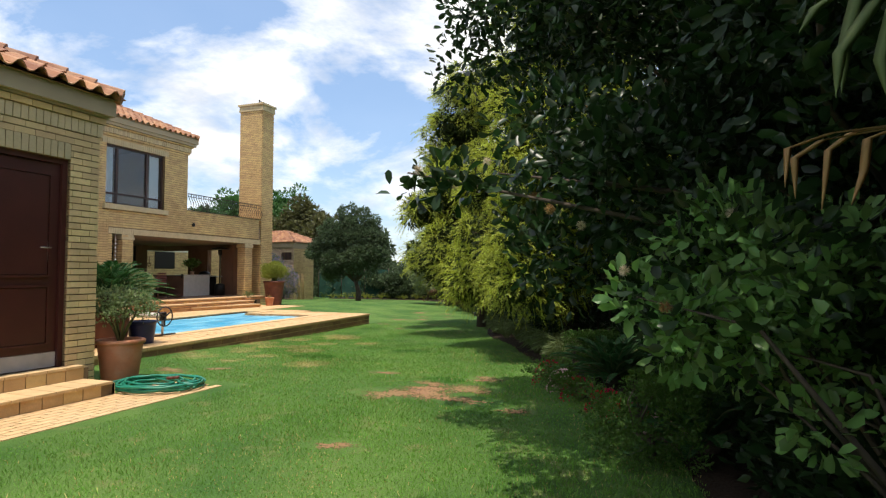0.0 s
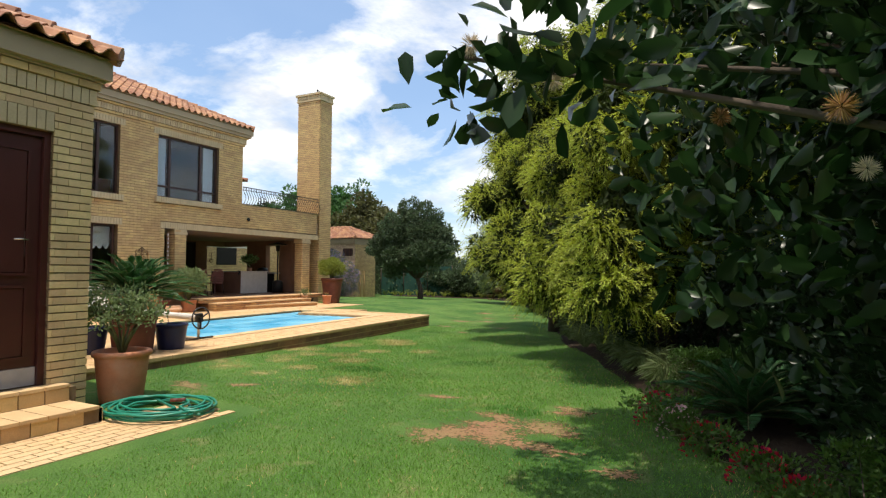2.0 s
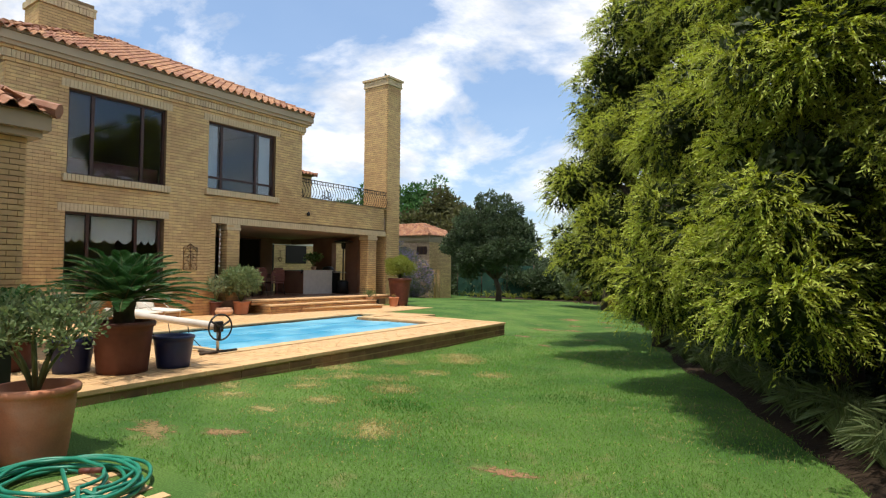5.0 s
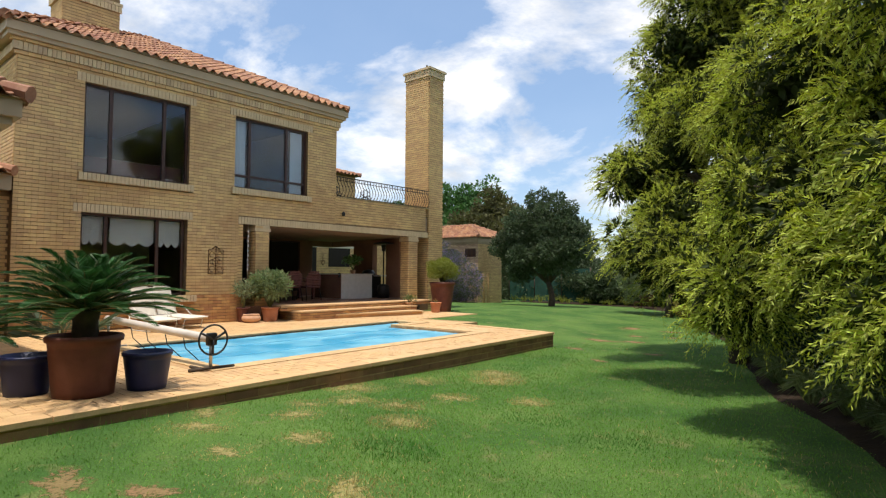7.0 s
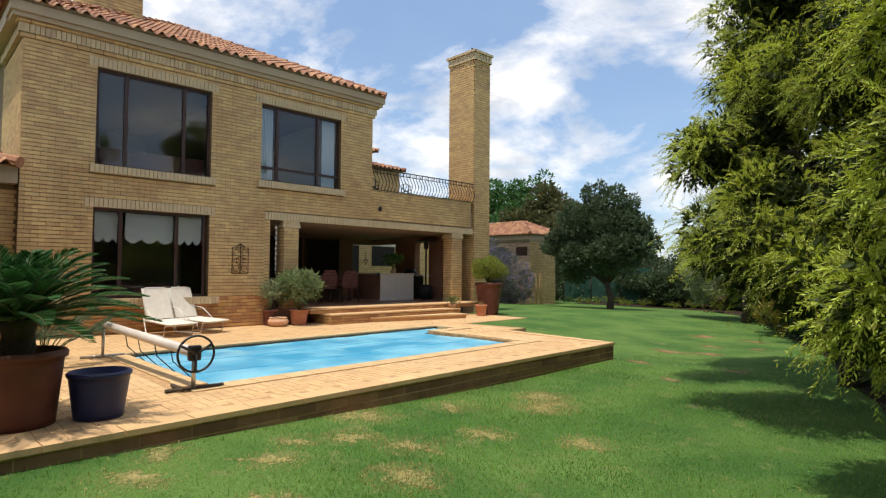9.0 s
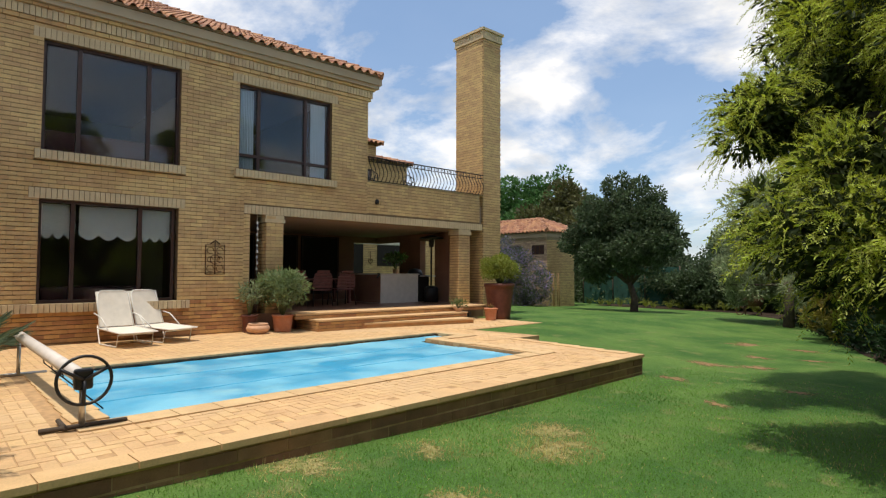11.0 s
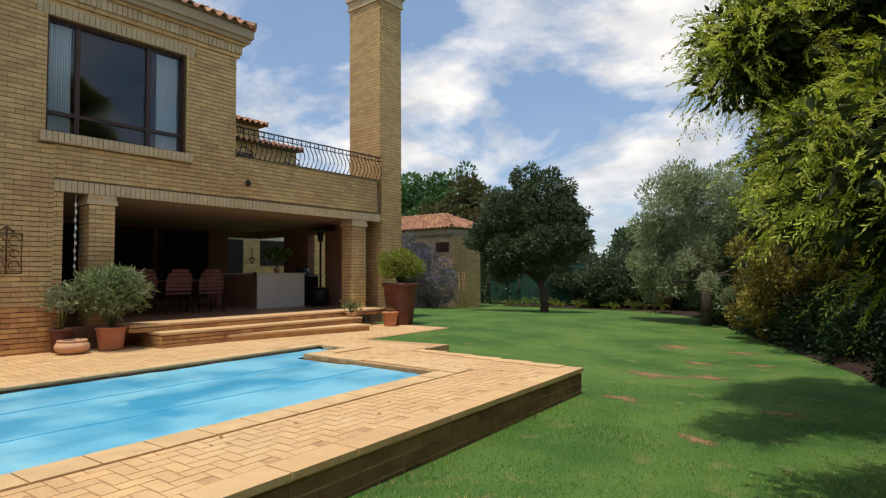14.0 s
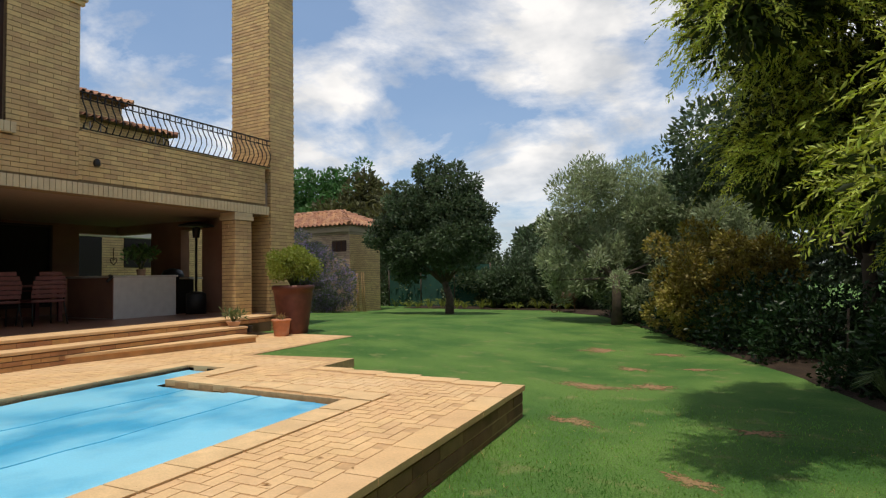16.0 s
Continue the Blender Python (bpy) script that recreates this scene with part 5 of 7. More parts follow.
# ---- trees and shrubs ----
# Last lobe is an unseen canopy added to shade shrubs and lawn.
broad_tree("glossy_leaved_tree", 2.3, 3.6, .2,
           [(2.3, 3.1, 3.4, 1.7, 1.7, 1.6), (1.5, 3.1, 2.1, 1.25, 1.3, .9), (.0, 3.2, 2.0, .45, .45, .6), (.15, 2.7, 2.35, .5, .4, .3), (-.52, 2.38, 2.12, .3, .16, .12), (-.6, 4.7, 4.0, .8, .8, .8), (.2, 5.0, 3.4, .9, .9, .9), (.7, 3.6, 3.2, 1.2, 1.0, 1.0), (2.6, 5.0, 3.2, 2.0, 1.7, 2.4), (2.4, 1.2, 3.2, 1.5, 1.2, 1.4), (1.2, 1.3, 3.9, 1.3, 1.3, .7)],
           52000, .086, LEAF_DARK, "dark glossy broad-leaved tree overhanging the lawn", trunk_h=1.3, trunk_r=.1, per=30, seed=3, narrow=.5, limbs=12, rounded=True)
# Shrub leaves carry painted sunlight, since the crowns above block the sun.
broad_tree("glossy_shrub", 1.6, 2.2, .2, [(.82, 2.4, 1.6, .42, .45, .4), (1.1, 3.0, 1.5, .5, .5, .45), (1.35, 2.2, 1.4, .45, .4, .4)], 3800, .075, LEAF_SUN_TINT,
           "glossy-leaved shrub with leaves tinted pale as if in sun", "shrub", trunk_h=.4, trunk_r=.05, per=22, seed=4, narrow=.55, rounded=True)
# Third lobe is a high canopy added to shade the bed.
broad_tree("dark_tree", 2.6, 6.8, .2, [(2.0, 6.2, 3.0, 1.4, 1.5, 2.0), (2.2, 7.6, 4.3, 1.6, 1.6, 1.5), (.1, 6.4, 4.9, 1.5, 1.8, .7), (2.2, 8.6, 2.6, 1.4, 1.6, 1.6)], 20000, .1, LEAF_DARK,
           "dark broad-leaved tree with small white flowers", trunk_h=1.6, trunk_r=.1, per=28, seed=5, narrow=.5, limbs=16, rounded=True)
weeping_tree("weeping_tree", -1.2, 11.6, .15,
             [(-3.25, 11.6, 1.45, .5, .55, .4), (-2.6, 11.1, 2.3, .7, .75, .6), (-2.5, 11.5, 3.6, .8, .85, .8), (-2.0, 10.3, 1.6, .6, .6, .5), (-1.7, 10.8, 2.9, .85, .8, .7), (-1.3, 10.4, 1.7, .9, .8, .7),
              (-1.9, 11.5, 5.2, 1.1, 1.1, .9), (-1.4, 9.7, 4.0, .9, .9, .8), (-1.5, 9.4, 2.4, .65, .7, .7), (-1.6, 9.3, 1.45, .45, .5, .35), (-1.0, 11.6, 6.8, 1.7, 1.6, 1.2), (-.4, 10.8, 5.5, 1.0, 1.1, .7),
              (-1.0, 11.8, 3.0, 1.4, 1.3, 1.5), (-.2, 9.6, 3.6, 1.0, 1.0, 1.2)],
             14500, "tall weeping tree with feathery yellow-green foliage", 7, inner=85000, leaf_len=.053, per_strand=23)
weeping_tree("weeping_tree", -4.6, 16.8, .05,
             [(-6.05, 15.35, 3.5, .45, .45, .6), (-5.55, 15.9, 3.8, .5, .5, .5), (-5.0, 13.8, 1.95, .65, .65, .65), (-4.3, 13.7, 1.6, .75, .7, .6), (-4.8, 14.4, 2.5, .6, .6, .5), (-3.7, 14.2, 2.6, 1.0, 1.0, 1.0),
              (-5.5, 16.9, 4.6, 1.0, 1.0, 1.0), (-5.4, 17.0, 6.2, 1.2, 1.2, 1.1), (-4.6, 17.0, 7.6, 1.4, 1.3, 1.1), (-5.3, 16.8, 2.9, .9, .9, 1.0), (-4.3, 16.2, 2.4, 1.1, 1.0, 1.2), (-5.95, 16.7, 3.9, .6, .7, .9), (-5.95, 16.9, 2.5, .55, .6, .8), (-6.0, 16.9, 5.2, .6, .7, .7), (-4.0, 16.0, 4.6, 1.3, 1.3, 1.4), (-3.4, 16.2, 6.8, 1.3, 1.4, 1.2)],
             13500, "tall weeping tree with drooping bright green foliage", 8, inner=90000, leaf_len=.046, per_strand=28)
# Added crown above the view, there only to shade bed and lawn.
broad_tree("added_canopy", 2.2, 5.2, .2, [(1.9, 1.6, 5.2, 1.8, 2.2, .6), (1.5, 4.4, 5.4, 1.9, 2.0, .6), (1.0, 6.6, 5.6, 1.5, 1.3, .5), (3.2, 3.4, 5.2, 1.5, 2.4, .6), (-.3, 5.9, 5.4, .9, 1.0, .4)], 27000, .16, LEAF_DARK,
           "added dark tree whose unseen crown shades the bed", trunk_h=2.6, trunk_r=.12, seed=55, per=34, limbs=14)
broad_tree("olive_tree", -9.6, 27.2, 0, [(-10.1, 28.0, 2.9, 1.6, 1.5, 1.6), (-8.9, 28.5, 3.4, 1.5, 1.5, 1.6), (-11.1, 27.6, 1.9, 1.0, 1.1, 1.2), (-7.9, 28.6, 2.6, 1.5, 1.5, 1.9), (-9.3, 27.4, 1.5, 1.6, 1.2, 1.1), (-6.9, 28.2, 2.0, 1.5, 1.3, 1.5)], 60000, .14, LEAF_OLIVE,
           "spreading grey-green olive tree", trunk_h=1.5, seed=9, narrow=.3, updown=.6)
broad_tree("yellowing_shrub", -7.1, 24.7, 0, [(-7.3, 24.7, 1.7, 1.1, 1.0, 1.0), (-6.4, 25.4, 1.4, 1.1, 1.0, 1.1), (-7.1, 24.5, .8, 1.2, 1.0, .7)], 21000, .1, LEAF_RUST, "shrub with yellowing rust-tinted leaves", "shrub", trunk_h=.4, trunk_r=.06, seed=10, per=18)
broad_tree("round_tree", -15.9, 29.3, 0, [(-16.3, 29.0, 2.5, 1.8, 1.7, 1.0), (-17.1, 28.8, 3.9, 1.1, 1.0, .9), (-15.6, 29.1, 4.6, .9, .9, .8), (-14.9, 29.3, 2.8, .8, .9, .8), (-18.2, 28.6, 2.9, .8, .8, .7), (-16.4, 29.0, 5.2, .6, .6, .5), (-16.0, 29.1, 3.6, 1.5, 1.3, 1.1), (-17.4, 28.8, 2.1, 1.0, .9, .7), (-14.6, 29.4, 3.7, .5, .5, .4)], 40000, .13, LEAF_TREE,
           "round-crowned dark green tree on the lawn", trunk_h=1.3, trunk_r=.14, seed=11, per=30)
for i, (x, y, h, r, mt, lab) in enumerate((
        (-37.5, 45, 10.4, 3.4, LEAF_FAR, "tall far green tree"), (-32.5, 45, 9.8, 3.4, LEAF_FAR, "tall far green tree"), (-29.0, 42, 8.0, 3.0, LEAF_BROWN, "far tree with reddish-brown foliage"), (-25.0, 40, 6.4, 3.0, LEAF_BROWN, "far tree with reddish-brown foliage"),
        (-20.5, 38, 5.2, 2.8, LEAF_TREE, "far green tree behind the hedge"), (-11.5, 38, 4.6, 2.5, LEAF_TREE, "far green tree behind the hedge"), (-15, 41, 4.4, 2.6, LEAF_TREE, "far green tree behind the hedge"),
        (-8, 35, 5, 2.8, LEAF_TREE, "far green tree behind the hedge"), (-4.9, 31, 5.0, 2.8, LEAF_TREE, "far green tree behind the olive"), (-1.5, 22, 6.0, 3.2, LEAF_DARK, "dark tree behind the bed"),
        (-38, 40, 7.5, 3.6, LEAF_TREE, "tall far green tree"), (3.5, 9, 6.5, 3.0, LEAF_DARK, "dark tree behind the bed"), (3.2, 16, 6.5, 3.2, LEAF_DARK, "dark tree behind the bed"))):
    broad_tree("far_tree", x, y, 0, [(x, y, h * .55, r, r, h * .3), (x + .8, y, h * .8, r * .65, r * .65, h * .2), (x - 1.5, y, h * .7, r * .5, r * .5, h * .2)], 9500, .34, mt, lab, trunk_h=h * .3, trunk_r=.16, seed=20 + i, per=20)


def hedge(name, x0, y0, x1, y1, z0, h, depth, count, mat, label, size=.05, seed=1, boxy=False, category="hedge", lumpy=.2):
    """A hedge or bank of leaves along a line, with an uneven face."""
    rng = np.random.default_rng(seed)
    t = thing(name, x0, y0, z0, label, category)
    f, a, b = rng.uniform(0, 1, count), rng.uniform(-1, 1, count), rng.uniform(0, 1, count)
    dx, dy = x1 - x0, y1 - y0
    ln = math.hypot(dx, dy)
    nx, ny = -dy / ln, dx / ln
    if boxy:
        s = rng.integers(0, 3, count)
        a = np.where(s == 0, -1, np.where(s == 1, 1, a))
        b = np.where(s == 2, 1, b)
    bump_ = 1 + lumpy * (np.sin(f * ln * 2.3 + seed) * .5 + np.sin(f * ln * 5.1) * .3 + rng.normal(size=count) * .25)
    hh = h * bump_ * b * np.sqrt(np.maximum(.05, 1 - (0 if boxy else .8) * a * a))
    P = np.stack([dx * f + nx * a * depth * bump_, dy * f + ny * a * depth * bump_, hh], 1) + rng.normal(size=(count, 3)) * size * .5
    D = np.stack([nx * a, ny * a, b * .8], 1) + rng.normal(size=(count, 3)) * .8
    L = size * rng.uniform(.6, 1.4, count)
    obj("foliage", leaf_mesh("foliage", P, D, L, L * .5, mat, rng), t, kind="stuff")
    n = max(3, int(ln / .7))
    for k in range(n + 1):
        tubes("stem", [[(dx * k / n, dy * k / n, -.05), (dx * k / n + .05, dy * k / n, h * .7)]], .02, BARK, t)
    return t


# Invented trees that block sun and sky over the bed.
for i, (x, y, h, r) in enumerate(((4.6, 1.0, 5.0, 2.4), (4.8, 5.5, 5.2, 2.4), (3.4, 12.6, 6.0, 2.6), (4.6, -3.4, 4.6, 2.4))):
    broad_tree("added_shade_tree", x, y, .1, [(x - .6, y, h * .75, r, r, h * .2), (x, y + .6, h * .45, r * .8, r * .8, h * .25), (x - 1.0, y + .8, h * .6, r * .8, r * .8, h * .2)], 14000, .22, LEAF_DARK,
               "dense dark tree added to shade and close the bed", trunk_h=h * .3, trunk_r=.14, seed=140 + i, per=30)
# Invented hedges that block the bright horizon behind the bed.
hedge("added_backdrop_hedge", 5.6, -6, 5.6, 14, .1, 2.8, .8, 18000, LEAF_DARK, "tall dark hedge added to block bright gaps behind the trees", .22, 36)
hedge("added_backdrop_hedge", 4.6, 14, -2.5, 33, 0, 3.2, .9, 20000, LEAF_DARK, "tall dark hedge added to block bright gaps behind the trees", .24, 37)
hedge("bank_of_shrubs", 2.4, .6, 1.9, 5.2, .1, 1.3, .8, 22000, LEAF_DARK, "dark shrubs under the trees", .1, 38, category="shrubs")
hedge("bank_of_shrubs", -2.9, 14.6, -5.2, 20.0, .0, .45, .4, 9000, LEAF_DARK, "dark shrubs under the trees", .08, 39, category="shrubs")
hedge("boundary_hedge", -30, 36.5, -6, 36.5, 0, 2.8, 1.4, 40000, LEAF_TREE, "dark overgrown boundary hedge", .18, 31)
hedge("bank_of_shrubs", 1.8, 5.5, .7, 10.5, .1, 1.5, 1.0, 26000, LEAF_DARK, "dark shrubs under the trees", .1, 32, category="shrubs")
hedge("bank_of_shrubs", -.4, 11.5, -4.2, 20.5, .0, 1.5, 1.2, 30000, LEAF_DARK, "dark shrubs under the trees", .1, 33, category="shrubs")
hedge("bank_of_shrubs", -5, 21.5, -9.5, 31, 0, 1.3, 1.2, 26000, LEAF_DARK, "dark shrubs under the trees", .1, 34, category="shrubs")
hedge("clipped_hedge", -.62, 8.0, .3, 8.6, .15, .62, .28, 9000, LEAF_HEDGE, "small clipped box hedge at the edge of the bed", .035, 35, boxy=True, lumpy=.03)


# ---- pots and potted plants ----
def pot(name, x, y, z, r0, r1, h, mat, label, lip=.025, ribs=0, bulge=0.0, category="plant pot"):
    t = thing(name, x, y, z, label, category, "plant pots")
    prof = [(r0 * .97, 0.0)]
    n = 26 if ribs else 8
    for i in range(n + 1):
        f = i / n
        rib = .004 * (i % 2) if ribs and .1 < f < .85 else 0
        prof.append((r0 + (r1 - r0) * f + bulge * math.sin(math.pi * f) + rib, h * f * .9))
    prof += [(r1 + lip, h * .9), (r1 + lip + .005, h * .97), (r1 + lip - .01, h), (r1 - .02, h), (r1 - .03, h * .86)]
    lathe("body", prof, mat, t)
    lathe("potting_soil", [(r1 - .028, h * .84), (r1 * .5, h * .88), (.01, h * .9)], SOIL, t, "dark potting soil")
    return t


def potted_shrub(x, y, z, r, h, n, size, mat, label, seed, branch=7, narrow=.45, rounded=False, name="potted_shrub"):
    """Branching shrub whose leaves end the twigs."""
    rng = np.random.default_rng(seed)
    t = thing(name, x, y, z, label, "plant")
    vs, fs = [], []
    C = []
    for i in range(branch):
        a = 2 * math.pi * i / branch + rng.uniform(-.3, .3)
        e = Vector((math.cos(a) * r * .45, math.sin(a) * r * .45, h * rng.uniform(.4, .6)))
        tube_data([(0, 0, 0), e * .5 + Vector((0, 0, h * .05)), e], [.022, .014, .009], 5, vs, fs)
        for k in range(5):
            d = Vector(rng.normal(size=3)).normalized()
            c = e + Vector((d.x * r * .5, d.y * r * .5, abs(d.z) * h * .42 - .02))
            tube_data([e, c], [.008, .003], 4, vs, fs)
            C.append(c)
    obj("branch_frame", mesh_from("branch_frame", vs, fs, STEM, True), t)
    C = np.array(C)
    idx = rng.integers(0, len(C), n)
    u = unit(rng, n)
    P = C[idx] + u * rng.uniform(.1, 1, n)[:, None] * np.array([r * .3, r * .3, h * .16])
    D = u + np.array([0, 0, .5]) + rng.normal(size=(n, 3)) * .3
    L = size * rng.uniform(.6, 1.3, n)
    obj("foliage", (round_leaf_mesh if rounded else leaf_mesh)("foliage", P, D, L, L * narrow, mat, rng), t, kind="stuff")
    return t


def cycad(x, y, z, radius, fronds, label, seed, trunk=.22, name="cycad"):
    """Rosette of stiff, slightly arching feather fronds on a shaggy trunk."""
    rng = np.random.default_rng(seed)
    t = thing(name, x, y, z, label, "plant")
    lathe("trunk", [(.09, -.05), (.13, .05), (.12, trunk * .6), (.14, trunk), (.06, trunk + .06)], BARK, t, "shaggy dark trunk", seg=14)
    P, D, LL, W = [], [], [], []
    vs, fs = [], []
    n = 40
    for i in range(fronds):
        a = i * 2.39996 + rng.uniform(-.15, .15)
        th = radians(4 + 68 * (1 - (i / fronds)) ** .8)
        R = radius * rng.uniform(.85, 1.08)
        out = np.array([math.cos(a), math.sin(a), 0])
        f = np.linspace(0, 1, n + 1)
        pts = out[None] * (R * math.cos(th) * f)[:, None] + np.array([0, 0, 1.0])[None] * (trunk + R * math.sin(th) * f * (1 - .22 * f) - .2 * R * f ** 2.2)[:, None]
        tube_data([tuple(p) for p in pts[::8]], [.009, .007, .006, .005, .004, .002], 4, vs, fs)
        side = np.cross(out, [0, 0, 1])
        for k in range(4, n):
            d = pts[k + 1] - pts[k - 1]
            d = d / np.linalg.norm(d)
            ll = radius * (.03 + .13 * math.sin(math.pi * (k / n) ** .9))
            for s_ in (-1, 1):
                for q in (0, .5):
                    P.append(pts[k] + (pts[k + 1] - pts[k]) * q)
                    D.append(side * s_ * .8 + d * .75 + np.array([0, 0, .18]))
                    LL.append(ll)
    obj("frond_ribs", mesh_from("frond_ribs", vs, fs, STEM, True), t)
    P, D, LL = np.array(P), np.array(D), np.array(LL)
    obj("frond_crown", leaf_mesh("frond_crown", P, D, LL, np.full(len(P), .011), LEAF_CYCAD, rng, fold=.1), t, kind="stuff")
    return t


def bushy_plant(x, y, z, rx, rz, n, size, mat, label, seed, narrow=.5, lift=.55):
    """Dense rounded bush: many small clumps over a dome, leaning out over the rim."""
    rng = np.random.default_rng(seed)
    t = thing("potted_bush", x, y, z, label, "plant")
    m = 95
    u = unit(rng, m)
    u[:, 2] = np.where(u[:, 2] < -.35, -u[:, 2], u[:, 2])
    C = np.array([0, 0, rz * lift]) + u * rng.uniform(.6, 1.0, m)[:, None] * np.array([rx, rx, rz * .62])
    R = rng.uniform(.1, .2, m) * rx / .6
    vs, fs = [], []
    for c in C[::2]:
        tube_data([(0, 0, -.05), (c[0] * .4, c[1] * .4, c[2] * .6 + .05), tuple(c)], [.014, .009, .003], 5, vs, fs)
    obj("branch_frame", mesh_from("branch_frame", vs, fs, STEM, True), t)
    P, D, L, W = crown_leaves(rng, C, R, n, size, narrow, .05)
    obj("foliage", leaf_mesh("foliage", P, D, L, W, mat, rng), t, kind="stuff")


def pools_and_pots():
    pot("ribbed_pot", -6.2, 5.27, .21, .215, .275, .56, TERRA, "ribbed terracotta pot with rolled rim on the paving", ribs=1)
    potted_shrub(-6.2, 5.27, .7, .43, .76, 2300, .04, LEAF_GREY, "knotty small-leaved potted shrub with white-edged leaves", 41, branch=9, narrow=.55, rounded=True)
    pot("square_shouldered_pot", -8.68, 7.12, DZ, .29, .345, .64, TERRA_DARK, "large dark red-brown clay pot on the pool deck")
    cycad(-8.68, 7.12, DZ + .6, 1.15, 64, "dark green cycad with arching feather fronds", 42, trunk=.28)
    for x, y in ((-8.55, 7.72), (-9.15, 6.72)):
        pot("blue_pot", x, y, DZ, .2, .25, .42, BLUE_POT, "dark blue glazed plastic pot", lip=.012)
    cycad(-9.9, 6.3, DZ + .35, .9, 44, "dark green cycad with arching feather fronds", 43)
    pot("plain_pot", -9.9, 6.3, DZ, .24, .3, .4, TERRA_DARK, "dark red-brown clay pot on the pool deck")
    # fan palm near the wall
    rng = np.random.default_rng(44)
    t = thing("fan_palm", -12.3, 7.9, DZ, "small blue-green fan palm beside the pool deck", "plant")
    P, D, L = [], [], []
    stems = []
    for i in range(16):
        a = rng.uniform(0, 6.28)
        o = np.array([math.cos(a), math.sin(a), rng.uniform(.5, 1.6)])
        o /= np.linalg.norm(o)
        tip = o * rng.uniform(.45, .85)
        stems.append([(0, 0, 0), tuple(tip * .5 + np.array([0, 0, .08])), tuple(tip)])
        s = np.cross(o, [0, 0, 1])
        for k in np.linspace(-1.3, 1.3, 17):
            P.append(tip)
            D.append(o * math.cos(k) + s * math.sin(k) + np.array([0, 0, -.15]))
            L.append(.36)
    tubes("stalk_cluster", stems, .008, STEM, t)
    obj("fan_crown", leaf_mesh("fan_crown", np.array(P), np.array(D), np.array(L), np.full(len(P), .028), LEAF_LAV, rng, fold=.1), t, kind="stuff")
    pot("wide_pot", -15.5, 13.74, DZ, .18, .225, .38, TERRA, "terracotta pot beside the terrace steps", lip=.015)
    bushy_plant(-15.5, 13.74, DZ + .38, .5, .78, 4300, .12, LEAF_GREY, "airy grey-green potted oleander", 45, narrow=.22, lift=.6)
    potted_shrub(-15.78, 13.1, DZ + .35, .26, .75, 420, .1, LEAF_OLIVE, "slim silvery-leaved potted shrub by the doorway", 49, branch=5, narrow=.3)
    pot("slim_pot", -15.78, 13.1, DZ, .12, .16, .38, TERRA_DARK, "slim dark clay pot by the doorway")
    pot("bowl", -15.45, 13.15, DZ, .15, .2, .22, TERRA_PALE, "squat pale terracotta bowl planter", bulge=.07, lip=.01)
    pot("tall_pot", -14.95, 20.22, DZ, .3, .42, 1.02, TERRA_DARK, "tall dark red glazed pot at the house corner")
    bushy_plant(-14.95, 20.22, DZ + .98, .56, .66, 9000, .058, LEAF_LIME, "dense lime-green potted shrub", 46)
    pot("small_pot", -14.75, 19.65, DZ, .14, .18, .34, TERRA, "small terracotta pot on the paving", lip=.02)
    potted_shrub(-14.75, 19.65, DZ + .28, .12, .16, 60, .05, DRY_LEAF, "withered stubby potted plant", 47, branch=4)
    pot("dish_pot", -15.12, 18.75, .61, .09, .13, .1, TERRA_PALE, "small pale dish pot on the steps", lip=.01)
    potted_shrub(-15.12, 18.75, .68, .2, .26, 160, .13, STRAP, "small spiky yellow-green potted plant", 48, branch=5, narrow=.16)
    pot("mug_pot", -14.95, 19.0, .48, .045, .055, .13, IRON, "tiny dark pot on the steps", lip=.004)


pools_and_pots()


# ---- things on the deck ----
def hose():
    t = thing("garden_hose", -5.35, 5.12, .21, "coiled green garden hose with a nozzle on the paving", "garden hose")
    rng = random.Random(9)
    pts = []
    turns, n = 9, 9 * 40
    for i in range(n):
        a = 2 * math.pi * i / 40
        k = i // 40
        r = .30 + .2 * abs(math.sin(k * 1.9 + .4)) + .03 * math.sin(a * 2 + k)
        cx, cy = .05 * math.sin(k * 2.1), .06 * math.cos(k * 1.3)
        z = .016 + .0095 * k + .012 * math.sin(a * 3 + k * 1.7) ** 2
        pts.append((cx + r * 1.08 * math.cos(a), cy + r * .95 * math.sin(a), z))
    pts += [(-.1, .05, .1), (.0, .12, .09)]
    tubes("hose", [pts], .0135, HOSE, t, seg=8)
    tubes("end_loop", [[(.42, -.1, .08), (.5, .05, .06), (.46, .25, .03), (.3, .38, .03), (.05, .42, .03), (-.2, .4, .02), (-.42, .25, .016), (-.48, 0, .016)]], .0135, HOSE, t, seg=8)
    tubes("nozzle", [[(.0, .12, .095), (.07, .16, .1)], [(.07, .16, .1), (.13, .2, .105)]], .02, TERRA_DARK, t, "red and grey spray nozzle")


hose()


